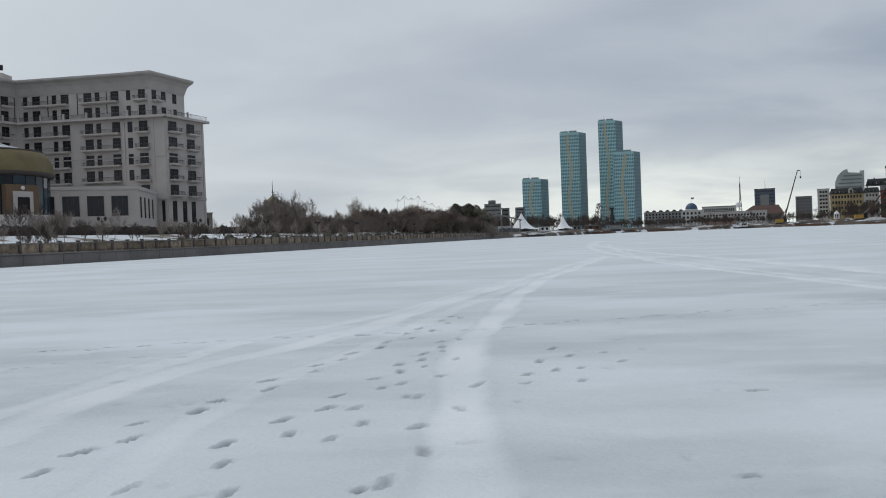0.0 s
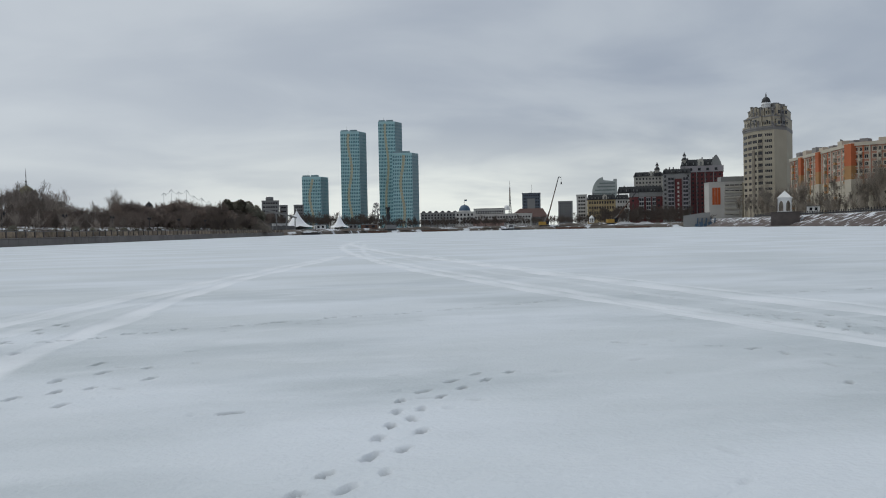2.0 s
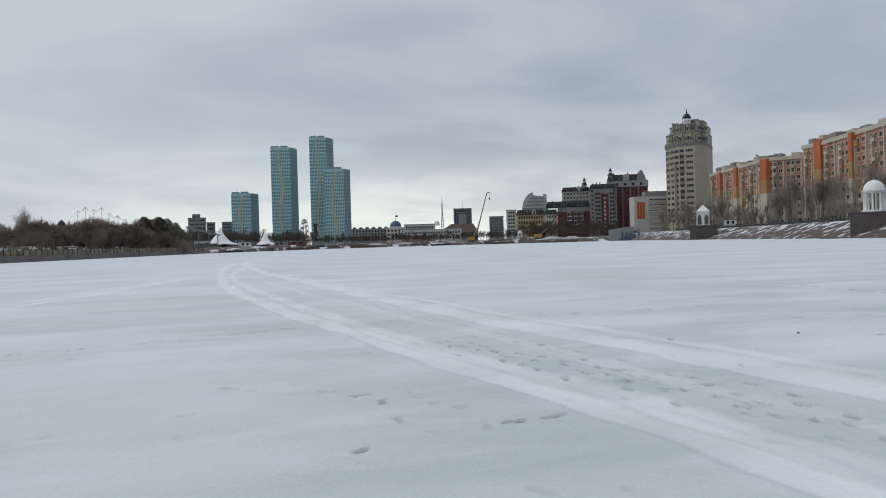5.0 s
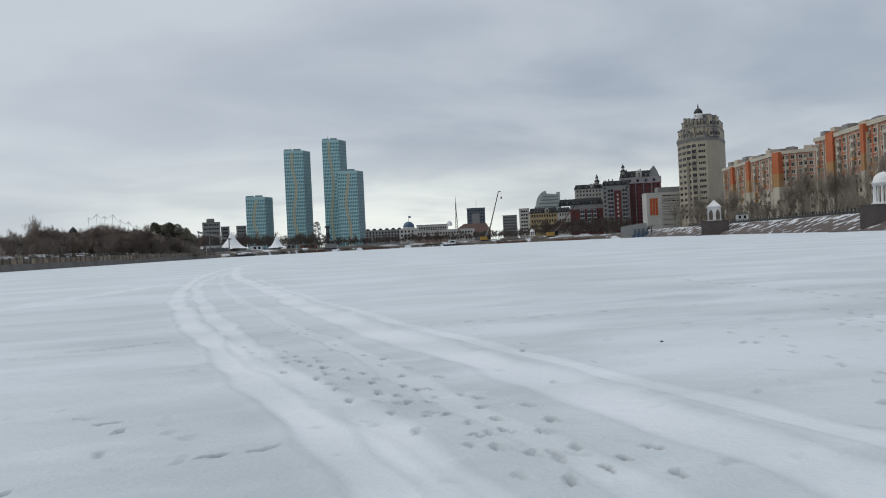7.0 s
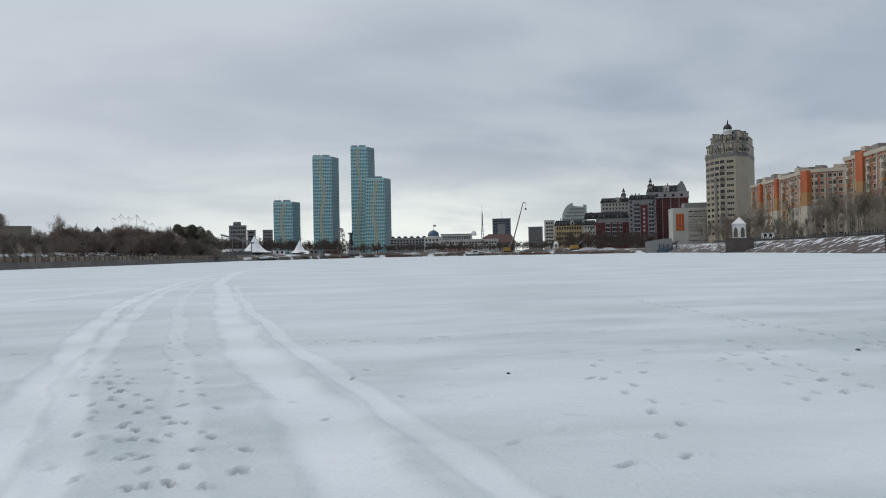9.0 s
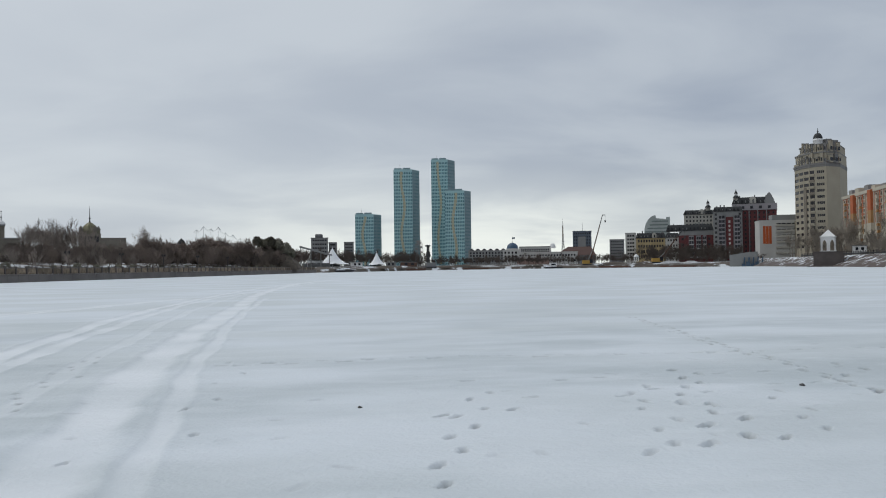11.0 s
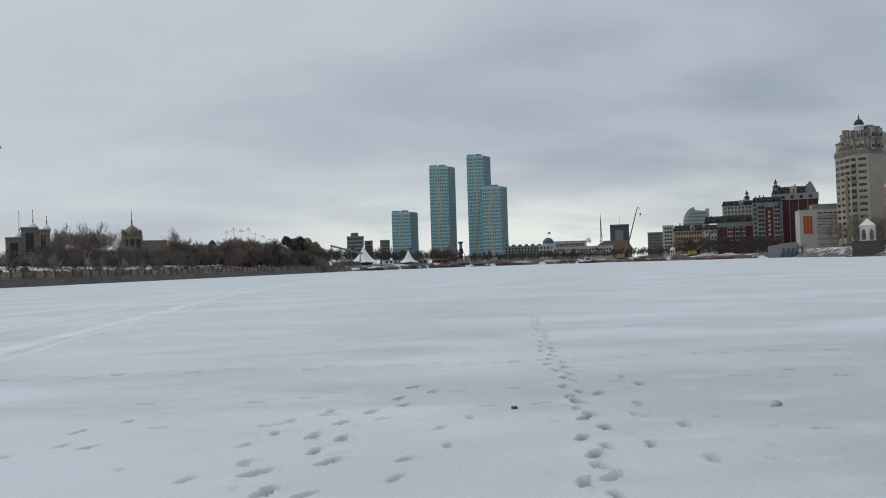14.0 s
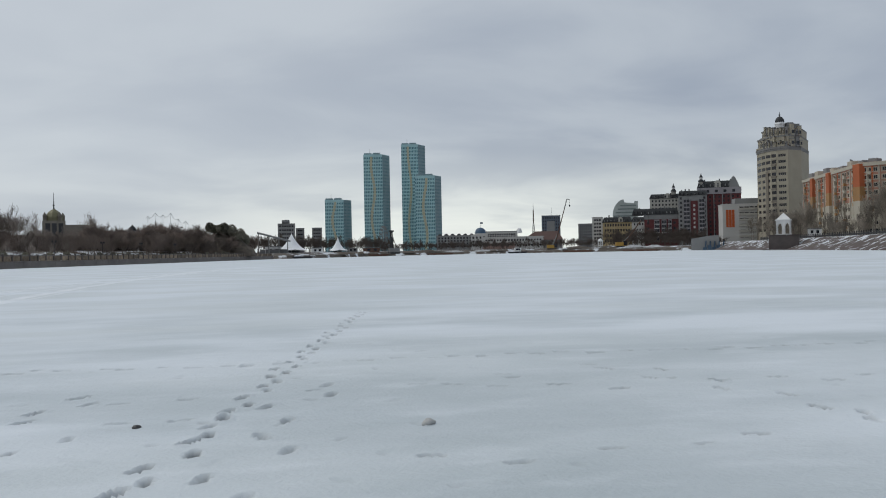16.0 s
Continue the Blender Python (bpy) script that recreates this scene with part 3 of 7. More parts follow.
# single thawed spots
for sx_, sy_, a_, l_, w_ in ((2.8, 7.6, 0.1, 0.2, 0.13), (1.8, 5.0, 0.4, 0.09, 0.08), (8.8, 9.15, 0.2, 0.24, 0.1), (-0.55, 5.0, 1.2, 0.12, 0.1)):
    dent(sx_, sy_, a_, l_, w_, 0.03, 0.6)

ny, nx = X.shape
gme = bpy.data.meshes.new("river_snow")
gme.vertices.add(nx * ny)
gme.vertices.foreach_set("co", np.stack([X, Y, Z], -1).astype(np.float32).ravel())
idx = np.arange(nx * ny).reshape(ny, nx)
quads = np.stack([idx[:-1, :-1], idx[:-1, 1:], idx[1:, 1:], idx[1:, :-1]], -1).reshape(-1, 4)
gme.loops.add(quads.size)
gme.loops.foreach_set("vertex_index", quads.astype(np.int32).ravel())
gme.polygons.add(len(quads))
gme.polygons.foreach_set("loop_start", (np.arange(len(quads)) * 4).astype(np.int32))
gme.polygons.foreach_set("use_smooth", np.ones(len(quads), bool))
gme.update(calc_edges=True)
for nm, arr in (("packed", PACK), ("melted", MELT_SHADE)):
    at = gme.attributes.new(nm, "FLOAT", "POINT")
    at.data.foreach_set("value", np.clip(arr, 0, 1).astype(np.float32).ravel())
gme.materials.append(M_SNOW)
tagged(new("ground", gme), "frozen river under trodden grey-white snow", "snow field", kind="structure")

# ---- banks ----


def sheet(name, label, rows, material, category="ground"):
    """A bank out of cross-section rows, each a list of points of equal count."""
    bm = bmesh.new()
    vs = [[bm.verts.new(p) for p in r] for r in rows]
    for a, b in zip(vs, vs[1:]):
        for i in range(len(a) - 1):
            bm.faces.new((a[i], a[i + 1], b[i + 1], b[i]))
    me = bpy.data.meshes.new(name)
    bm.to_mesh(me)
    bm.free()
    me.materials.append(material)
    return tagged(new(name, me), label, category, kind="structure")


def quay(y):
    """x of the left embankment wall's foot at y."""
    return -25.0 + 0.268 * (y - 155.0)


sheet("ground_quay_lawn", "quay lawn mostly under old snow", [
    [(quay(y) - 0.9 - k * 0.966, y + k * 0.259, h) for k, h in ((0, -0.5), (0.02, 1.3), (8, 1.75), (22, 3.3), (28, 3.9))]
    for y in (-400, -100, 0, 60, 110, 160, 210, 260, 310, 358)], M_STRIP)
sheet("ground_left_bank", "park bank of brown grass with old snow patches", [
    [(quay(y) - 0.9 - k * 0.966, y + k * 0.259, h) for k, h in ((28, 3.9), (40, 4.6), (70, 5.8), (110, 7.4), (250, 8.5), (1500, 9.0))]
    for y in (-400, -100, 0, 60, 110, 160, 210, 260, 310, 358)], M_BANK)
sheet("ground_far_bank", "low muddy shore with snow and dredged soil", [
    [(x, y + k, h) for k, h in ((0, -0.4), (2.5, 1.3), (14, 2.4), (40, 2.8), (90, 3.0), (300, 2.6), (3000, 2.0))]
    for x, y in ((-1500, 372), (-400, 372), (20, 366), (34, 362), (52, 392), (72, 430), (100, 492), (150, 502), (193, 490), (225, 462), (262, 420), (900, 420), (2500, 420))], M_FARBANK)
# right bank: a paved slope rising to a promenade
RB = [(118, -320), (122, 40), (133, 95), (149, 141), (168, 185), (197, 248), (213, 292), (232, 345), (262, 425)]
rows_r = []
for i, (x, y) in enumerate(RB):
    a, b = RB[max(i - 1, 0)], RB[min(i + 1, len(RB) - 1)]
    d = Vector((b[0] - a[0], b[1] - a[1], 0)).normalized()
    n = Vector((d.y, -d.x, 0))
    rows_r.append([tuple(Vector((x, y, 0)) + n * k + Vector((0, 0, h))) for k, h in ((0, -0.3), (0.3, 0.25), (9.5, 4.0), (11, 4.2))])
sheet("pavement_slope", "sloping stone revetment with drifted snow", rows_r, M_SLOPE)
rows_p = [[r[3], tuple(Vector(r[3]) + Vector((14, -9, 0.05))), tuple(Vector(r[3]) + Vector((70, -45, 0.6))), tuple(Vector(r[3]) + Vector((1800, -900, 3)))] for r in rows_r]
sheet("ground_right_bank", "promenade ground with snow patches", rows_p, M_BANK)

# ---- hotel on the left bank ----
W0, W1, W2, W3, W4 = (-145.0, 192.0), (-122.0, 243.5), (-89.0, 238.5), (-77.2, 237.0), (-70.9, 253.4)
HOTEL_TOP = [W0, W1, (-88.8, 238.2), (-81.2, 236.4), (-75.6, 251.0), (-98, 290), (-158, 284), (-188, 214)]
HOTEL = [W0, W1, W2, W3, W4, (-96, 292), (-160, 286), (-190, 214)]
SLABS = [16.1, 20.6, 25.1, 29.7, 34.2, 38.7, 43.2]


def balcony_meshes(length):
    b1, b2 = bmesh.new(), bmesh.new()
    box(b1, 0, length, -1.7, -0.003, -0.4, 0)
    box(b1, 0.3, length - 0.3, -1.2, -0.003, -0.62, -0.4)
    for x in [0.05, length - 0.09] + [i * 0.32 for i in range(1, int(length / 0.32))]:
        box(b2, x, x + 0.05, -1.65, -1.6, 0.003, 1.0)
    for y in (-1.2, -0.8, -0.4):
        box(b2, 0.05, 0.095, y, y + 0.045, 0.003, 1.0)
        box(b2, length - 0.095, length - 0.05, y, y + 0.045, 0.003, 1.0)
    box(b2, 0.02, length - 0.02, -1.67, -1.59, 1.0, 1.08)
    box(b2, 0.02, 0.1, -1.59, -0.02, 1.0, 1.08)
    box(b2, length - 0.1, length - 0.02, -1.59, -0.02, 1.0, 1.08)
    out = []
    for nm, b, m in (("balcony", b1, M_STONE), ("railing", b2, M_BALRAIL)):
        me = bpy.data.meshes.new(nm)
        b.to_mesh(me)
        b.free()
        me.materials.append(m)
        out.append(me)
    return out


M_BALRAIL = mat("grey_iron_railing", (0.105, 0.10, 0.097), 0.6, 0.15)
BAL = {}


def hang_balcony(parent, p, q, u, z, length):
    if length not in BAL:
        BAL[length] = balcony_meshes(length)
    a = put("balcony", BAL[length][0], parent, wall_frame(p, q) @ Matrix.Translation((u, 0, z)))
    tagged(put("railing", BAL[length][1], a, Matrix()), "thin dark iron balcony railing", kind="stuff")


def build_hotel():
    root = thing("hotel", "pale limestone hotel block with balconies and flared cornice", "building")
    bm = bmesh.new()
    faces, slabs = {}, {}
    # long wing that runs along the river
    wide, thin, bal = [3.0, 9.6, 17.0, 24.6, 30.6, 36.8, 43.6], [6.4, 13.6, 21.2, 28.3, 34.4, 40.2], [(2.4, 6.0), (8.6, 6.2), (16.4, 6.2), (23.6, 8.4), (35.6, 6.2), (42.6, 4.0)]
    L0 = dist2(W0, W1)
    wide = [x + L0 - 48.5 for x in wide]
    thin = [x + L0 - 48.5 for x in thin]
    bal = [(x + L0 - 48.5, n) for x, n in bal]
    faces[0] = [(u, u + 2.5, z + 0.02, z + 3.15) for z in SLABS for u in wide] + [(u, u + 1.45, z + 0.02, z + 3.05) for z in SLABS for u in thin]
    slabs[0] = [(u, z, n) for z in SLABS[:-2] + SLABS[-1:] for u, n in bal]
    L1 = dist2(W1, W2)
    faces[1] = [(u, u + 2.5, z + 0.02, z + 3.15) for z in SLABS for u in (5.2, 14.2, 21.3, 29.6)] + [(u, u + 1.45, z + 0.02, z + 3.05) for z in SLABS for u in (2.3, 11.4, 24.8)]
    slabs[1] = [(u, z, n) for z in SLABS[:-2] + SLABS[-1:] for u, n in ((2.9, 13.9), (20.6, 11.6))]
    faces[2] = [(4.3, 6.9, z + 0.02, z + 3.15) for z in SLABS] + [(0.9, 2.4, z + 0.02, z + 3.0) for z in SLABS] + [(3.6, 6.0, 8.6, 14.6), (10.2, 11.2, 8.6, 14.6)]
    slabs[2] = [(3.6, z, 4.0) for z in SLABS[:-2] + SLABS[-1:]]
    faces[3] = [(u, u + 3.7, z + 0.02, z + 3.0) for z in SLABS[:-2] for u in (1.6, 9.6)] + [(u, u + 2.0, 8.4, 14.5) for u in (2.2, 6.6, 10.6)] + [(u, u + 2.0, z + 0.02, z + 2.7) for z in SLABS[-2:] for u in (2.2, 7.0)]
    slabs[3] = [(u, z, 5.0) for z in SLABS[:-2] for u in (1.0, 9.0)] + [(1.4, SLABS[-1], 3.6)]
    def top_faces(i):
        if i == 2:
            return [(u, u + w, z + 0.02, z + 3.0) for z in SLABS[-2:] for u, w in ((0.8, 1.4), (4.6, 2.2))]
        if i == 3:
            return [(u, u + 2.0, z + 0.02, z + 2.9) for z in SLABS[-2:] for u in (1.4, 5.4, 10.2)]
        return [w for w in faces.get(i, ()) if w[2] > 38]
    for i in range(len(HOTEL)):
        p, q = HOTEL[i], HOTEL[(i + 1) % len(HOTEL)]
        holed_wall(bm, p, q, 4.0, 38.66, [w for w in faces.get(i, ()) if w[2] < 38], 0.3)
        p, q = HOTEL_TOP[i], HOTEL_TOP[(i + 1) % len(HOTEL)]
        holed_wall(bm, p, q, 38.66, 46.6, [w for w in top_faces(i) if w[1] < dist2(p, q) - 0.2], 0.3)
    bm.faces.new([bm.verts.new((p[0], p[1], 38.66)) for p in HOTEL])
    part("wall", bm, M_STONE, root)
    for i in faces:
        for w in [w for w in faces[i] if w[2] < 38] + [w for w in top_faces(i) if w[1] < dist2(HOTEL_TOP[i], HOTEL_TOP[i + 1]) - 0.2]:
            p, q = (HOTEL[i], HOTEL[i + 1]) if w[2] < 38 else (HOTEL_TOP[i], HOTEL_TOP[i + 1])
            put_window(root, window_mesh(w[1] - w[0], w[3] - w[2], 1 if w[1] - w[0] > 1.6 else 0, 0.72), wall_frame(p, q) @ Matrix.Translation((w[0], 0, w[2])))
        for u, z, n in slabs[i]:
            p, q = (HOTEL[i], HOTEL[i + 1]) if z < 40 else (HOTEL_TOP[i], HOTEL_TOP[i + 1])
            hang_balcony(root, p, q, u, z, n)
    # the terrace that runs round under the two top floors
    for i in range(4):
        p, q = HOTEL[i], HOTEL[i + 1]
        n = dist2(p, q)
        b = bmesh.new()
        box(b, -0.9 if i in (2, 3) else 1.3, n + (0.9 if i in (2, 3) else -0.1), -1.7, -0.003, 38.0, 38.68, wall_frame(p, q))
        part("terrace", b, M_STONE, root)
        b = bmesh.new()
        m = wall_frame(p, q)
        for k in range(int(n / 0.34)):
            box(b, 0.2 + k * 0.34, 0.245 + k * 0.34, -1.6, -1.555, 38.683, 39.75, m)
        box(b, 0.1, n, -1.62, -1.53, 39.753, 39.84, m)
        part("terrace_railing", b, M_BALRAIL, root)
        for k in range(int(n / 7)):
            b = bmesh.new()
            box(b, 1.4 + k * 7.0, 2.0 + k * 7.0, -1.65, -1.2, 38.684, 40.3, m)
            part("pier", b, M_STONE, root)
    # string courses, downpipes, pilasters
    for i in range(4):
        p, q = HOTEL[i], HOTEL[i + 1]
        m, n = wall_frame(p, q), dist2(p, q)
        for depth_, z0, z1, top_ in ((0.35, 14.95, 15.6, False), (0.5, 6.0, 7.6, False), (0.18, 46.0, 46.35, True), (0.14, 27.0, 27.3, False)):
            pp, qq = (HOTEL_TOP[i], HOTEL_TOP[i + 1]) if top_ else (p, q)
            b = bmesh.new()
            box(b, 0.1, dist2(pp, qq) - 0.1, -depth_, -0.004, z0, z1, wall_frame(pp, qq))
            part("string_course", b, M_STONE_D, root)
        for u in ([L0 - 0.6, L0 - 12.5, L0 - 24.5, L0 - 35.2] if i == 0 else [10.2, 19.4, 28.4] if i == 1 else []):
            b = bmesh.new()
            rod(b, m @ Vector((u, -0.2, 39.8)), m @ Vector((u, -0.2, 46.0)), 0.14, 0.14, 6)
            part("downpipe", b, M_WINFRAME, root, "dark brown downpipe")
        for u in ([8.0] if i == 2 else [0.25, n - 1.0] if i == 3 else [L1 - 0.7] if i == 1 else []):
            b = bmesh.new()
            box(b, u, u + 0.75, -0.22, -0.004, 7.65, 37.4, m)
            part("pilaster", b, M_STONE, root)
    # flared cornice and flat roof
    bm = bmesh.new()
    prof = ((0.25, 46.4), (0.45, 47.2), (0.9, 48.3), (1.7, 49.3), (2.5, 49.75), (2.7, 50.0), (2.7, 50.5), (2.2, 50.62))
    pts = [Vector((p[0], p[1], 0)) for p in HOTEL_TOP]
    rows = []
    for off, z in prof:
        r = []
        for i, p in enumerate(pts):
            a, c = (p - pts[i - 1]).normalized(), (pts[(i + 1) % len(pts)] - p).normalized()
            na, nc = Vector((a.y, -a.x, 0)), Vector((c.y, -c.x, 0))
            k = (na + nc) / max(0.35, 1 + na.dot(nc))
            r.append(bm.verts.new(p + k * off + Vector((0, 0, z))))
        rows.append(r)
    for a, b in zip(rows, rows[1:]):
        for i in range(len(a)):
            j = (i + 1) % len(a)
            bm.faces.new((a[i], a[j], b[j], b[i]))
    bm.faces.new(rows[-1])
    part("roof", bm, M_STONE_D, root, "flared stone cornice under a flat roof")
    # plant room on the roof
    b = bmesh.new()
    box(b, -132, -125.5, 243, 249, 50.6, 53.4)
    part("plant_room", b, M_STONE, root)
    return root


HC = Vector((0.68, 0.03, 1.5))
NEARER = Matrix.Translation(HC) @ Matrix.Scale(0.962, 4) @ Matrix.Translation(-HC)
hotel = build_hotel()
hotel.matrix_basis = NEARER


def roof_floodlight(x, y, z, rz):
    r = thing("floodlight", "dark floodlight on a short post on the roof", "floodlight", x, y, z, rz, "roof floodlights")
    b = bmesh.new()
    rod(b, (0, 0, 0), (0, 0, 1.4), 0.12, 0.1)
    part("post", b, M_DARKMETAL, r)
    b = bmesh.new()
    box(b, -1.1, 1.1, -0.5, 0.4, 1.2, 2.7, pose(0, 0, 0.2, -18, 0, 0))
    part("lamp_head", b, M_DARKMETAL, r)
    b = bmesh.new()
    box(b, -0.9, 0.9, 0.405, 0.44, 1.4, 2.5, pose(0, 0, 0.2, -18, 0, 0))
    part("lens", b, M_WIN, r)


roof_floodlight(-124.4, 215.3, 48.72, 40)
roof_floodlight(-123.1, 237.1, 51.4, 200)


def build_podium():
    p, q = (-99.0, 203.0), (-76.5, 212.0)
    n = dist2(p, q)
    pts = [p, q, (-80, 236.6), (-108, 234)]
    us = [1.2 + k * 5.6 for k in range(4)]
    root = block("hotel_annex", "low pale stone wing with large dark square windows", pts, 4.0, 16.2, M_STONE, {0: [(u, u + 3.9, 9.7, 14.7) for u in us], 1: [(u, u + 2.2, 9.2, 14.6) for u in (2.5, 7.5, 12.5, 17.5)]}, mullions=2, parapet=0.9)
    for u in (0.2, 5.4, 11.0, 16.6, 22.2):
        b = bmesh.new()
        box(b, u, u + 0.7, -0.3, -0.004, 6.5, 16.0, wall_frame(p, q))
        part("pilaster", b, M_STONE, root)
    b = bmesh.new()
    box(b, 0, n, -1.2, -0.305, 4.0, 7.6, wall_frame(p, q))
    part("plinth", b, M_STONE_D, root)

    root.matrix_basis = NEARER


build_podium()


def build_rotunda():
    cx_, cy_, R = -98.5, 180.5, 13.2
    r = thing("restaurant_rotunda", "round glass restaurant under a gold band and ribbed dome", "building", cx_, cy_, 0)
    b = bmesh.new()
    lathe(b, [(R + 1.6, 3.5), (R + 1.6, 8.9), (R + 1.2, 9.2), (R - 0.6, 9.2)], 48)
    part("plinth", b, M_STONE, r)
    r.matrix_basis = NEARER @ r.matrix_basis
    # curtain wall, pane by pane
    n = 30
    for k in range(n):
        a0, a1 = 2 * math.pi * k / n, 2 * math.pi * (k + 1) / n
        tilt = 0.25 * math.sin(k * 2.4)
        b = bmesh.new()
        v = [b.verts.new(((R + (0.06 if z > 10 else 0) * tilt) * math.cos(a), (R + (0.06 if z > 10 else 0) * tilt) * math.sin(a), z)) for a, z in ((a0, 9.203), (a1, 9.203), (a1, 17.5), (a0, 17.5))]
        b.faces.new(v)
        part("pane", b, M_BLUEGLASS, r)
        b = bmesh.new()
        rod(b, ((R + 0.1) * math.cos(a0), (R + 0.1) * math.sin(a0), 9.2), ((R + 0.1) * math.cos(a0), (R + 0.1) * math.sin(a0), 17.5), 0.06, 0.06, 4)
        part("mullion", b, M_DARKMETAL, r)
    b = bmesh.new()
    lathe(b, [(R - 0.5, 17.4), (R + 0.9, 17.45), (R + 1.2, 17.9), (R + 1.1, 18.3)], 64)
    part("lower_trim", b, M_WINFRAME, r, "dark bronze trim ring")
    b = bmesh.new()
    lathe(b, [(R + 1.05, 18.3), (R + 1.0, 19.4), (R + 0.6, 21.0), (R - 0.2, 22.3), (R - 1.0, 22.8)], 64)
    part("gold_band", b, M_GOLD, r)
    b = bmesh.new()
    lathe(b, [(R - 1.0, 22.8), (R - 0.9, 23.1), (R - 2.6, 23.3)], 64)
    part("upper_trim", b, M_WINFRAME, r, "dark bronze trim ring")
    for k in range(6):
        z0, z1 = 23.3 + 0.42 * k, 23.3 + 0.42 * (k + 1)
        r0, r1 = 9.6 - k * 1.45, 9.6 - (k + 1) * 1.45
        b = bmesh.new()
        lathe(b, [(r0, z0), (r0 - 0.15, z0 + 0.16), (r1 + 0.2, z1)], 48)
        part("dome_tier", b, M_WHITE if k % 2 else M_STEELBLUE, r, "ribbed pale dome ring")
    b = bmesh.new()
    lathe(b, [(10.9, 23.25), (9.6, 23.35), (9.0, 23.2)], 48)
    part("dome_rim", b, M_WHITE, r)
    # gold portal with a stone door case
    for deg in (-30, -112):
        a = radians(deg)
        m = Matrix.Translation((R * math.cos(a), R * math.sin(a), 0)) @ Matrix.Rotation(a + math.pi / 2, 4, "Z")
        b = bmesh.new()
        box(b, -3.6, 3.6, -0.9, 0.9, 9.205, 15.4, m)
        pt = part("portal", b, M_BRONZE, r)
        b = bmesh.new()
        box(b, -2.2, 2.2, -1.15, -0.903, 9.21, 14.0, m)
        part("door_case", b, M_STONE, pt)
        b = bmesh.new()
        box(b, -1.3, 1.3, -1.3, -1.153, 9.21, 12.8, m)
        part("door", b, M_WIN, pt)
        b = bmesh.new()
        lathe(b, [(0.02, 0), (0.42, 0.02), (0.45, 0.1), (0.3, 0.14), (0.02, 0.14)], 20)
        bmesh.ops.transform(b, matrix=m @ Matrix.Translation((0, -1.0, 14.7)) @ Matrix.Rotation(math.pi / 2, 4, "X"), verts=b.verts)
        part("medallion", b, M_WHITE, pt)


M_BRONZE = mat("brown_bronze_cladding", (0.15, 0.095, 0.055), 0.6, 0.2, 0.3, 3.0)
M_STEELBLUE = mat("blue_grey_metal_roof", (0.22, 0.28, 0.33), 0.45, 0.12, 0.4, 3.0, 0.05, 0.3)
build_rotunda()

# ---- embankment wall and stone fence along the left bank ----
qd = Vector((0.268, 1, 0)).normalized()
quay_ang = math.degrees(math.atan2(qd.y, qd.x))


def along(y, k=0.0):
    """A point on the left bank, k metres behind the wall's foot line at y."""
    return Vector((quay(y) - k * qd.y, y + k * qd.x, 0))


def bank_z(k):
    ks, hs = (0, 8, 22, 28, 40, 70, 110, 250), (1.3, 1.75, 3.3, 3.9, 4.6, 5.8, 7.4, 8.5)
    return float(np.interp(k - 0.9, ks, hs))


ew = new("wall_embankment")
tagged(ew, "grey stone embankment wall at the ice edge", "embankment", kind="structure")
fence = thing("stone_fence", "tan stone panel fence with dark posts on the quay", "fence")


def one_mesh(name, fill, material):
    b = bmesh.new()
    fill(b)
    bmesh.ops.recalc_face_normals(b, faces=b.faces)
    me = bpy.data.meshes.new(name)
    b.to_mesh(me)
    b.free()
    for m in (material if isinstance(material, tuple) else (material,)):
        me.materials.append(m)
    return me


def bevel_block(b, x0, x1, y0, y1, z0, z1, c=0.04):
    """A stone with chamfered front edges; its front looks towards -y."""
    f = [b.verts.new(p) for p in ((x0 + c, y0, z0 + c), (x1 - c, y0, z0 + c), (x1 - c, y0, z1 - c), (x0 + c, y0, z1 - c))]
    m = [b.verts.new(p) for p in ((x0, y0 + c, z0), (x1, y0 + c, z0), (x1, y0 + c, z1), (x0, y0 + c, z1))]
    k = [b.verts.new(p) for p in ((x0, y1, z0), (x1, y1, z0), (x1, y1, z1), (x0, y1, z1))]
    b.faces.new(f), b.faces.new(k[::-1])
    for a, c2 in ((f, m), (m, k)):
        for i in range(4):
            b.faces.new((a[i], c2[i], c2[(i + 1) % 4], a[(i + 1) % 4]))


slab_me = one_mesh("stone_slab", lambda b: bevel_block(b, 0.02, 2.98, 0, 0.9, -0.4, 1.16), M_WALLSTONE)
cope_me = one_mesh("coping", lambda b: bevel_block(b, 0.01, 2.99, -0.12, 0.9, 1.165, 1.32, 0.03), M_WALLSTONE)


def panel_fill(b):
    bevel_block(b, 0.28, 2.72, -0.1, 0.1, 1.42, 2.28, 0.05)
    box(b, 0.2, 2.8, -0.14, 0.14, 1.325, 1.415)


panel_me = one_mesh("panel", panel_fill, M_FENCESTONE)
rail_me = one_mesh("top_rail", lambda b: box(b, 0.18, 2.82, -0.16, 0.16, 2.285, 2.42), M_WALLSTONE)


def post_fill(b):
    box(b, -0.14, 0.14, -0.16, 0.16, 1.325, 2.5)
    box(b, -0.18, 0.18, -0.2, 0.2, 2.503, 2.6)


post_me = one_mesh("post", post_fill, M_GRANITE)
s_along = -8
while True:
    base = Vector((quay(20), 20, 0)) + qd * (s_along * 3.0)
    if base.y > 356:
        break
    set_back = 0.9 if base.y > 155 else 0.0
    n_left = Vector((-qd.y, qd.x, 0))
    m = Matrix.Translation(base + n_left * set_back * 0.6) @ Matrix.Rotation(math.atan2(qd.y, qd.x), 4, "Z")
    put("stone_slab", slab_me, ew, m)
    put("coping", cope_me, ew, m)
    mf = m @ Matrix.Translation((0, 0.45, 0))
    if s_along > -2:
        put("panel", panel_me, fence, mf)
        put("top_rail", rail_me, fence, mf)
        put("post", post_me, fence, mf)
    s_along += 1


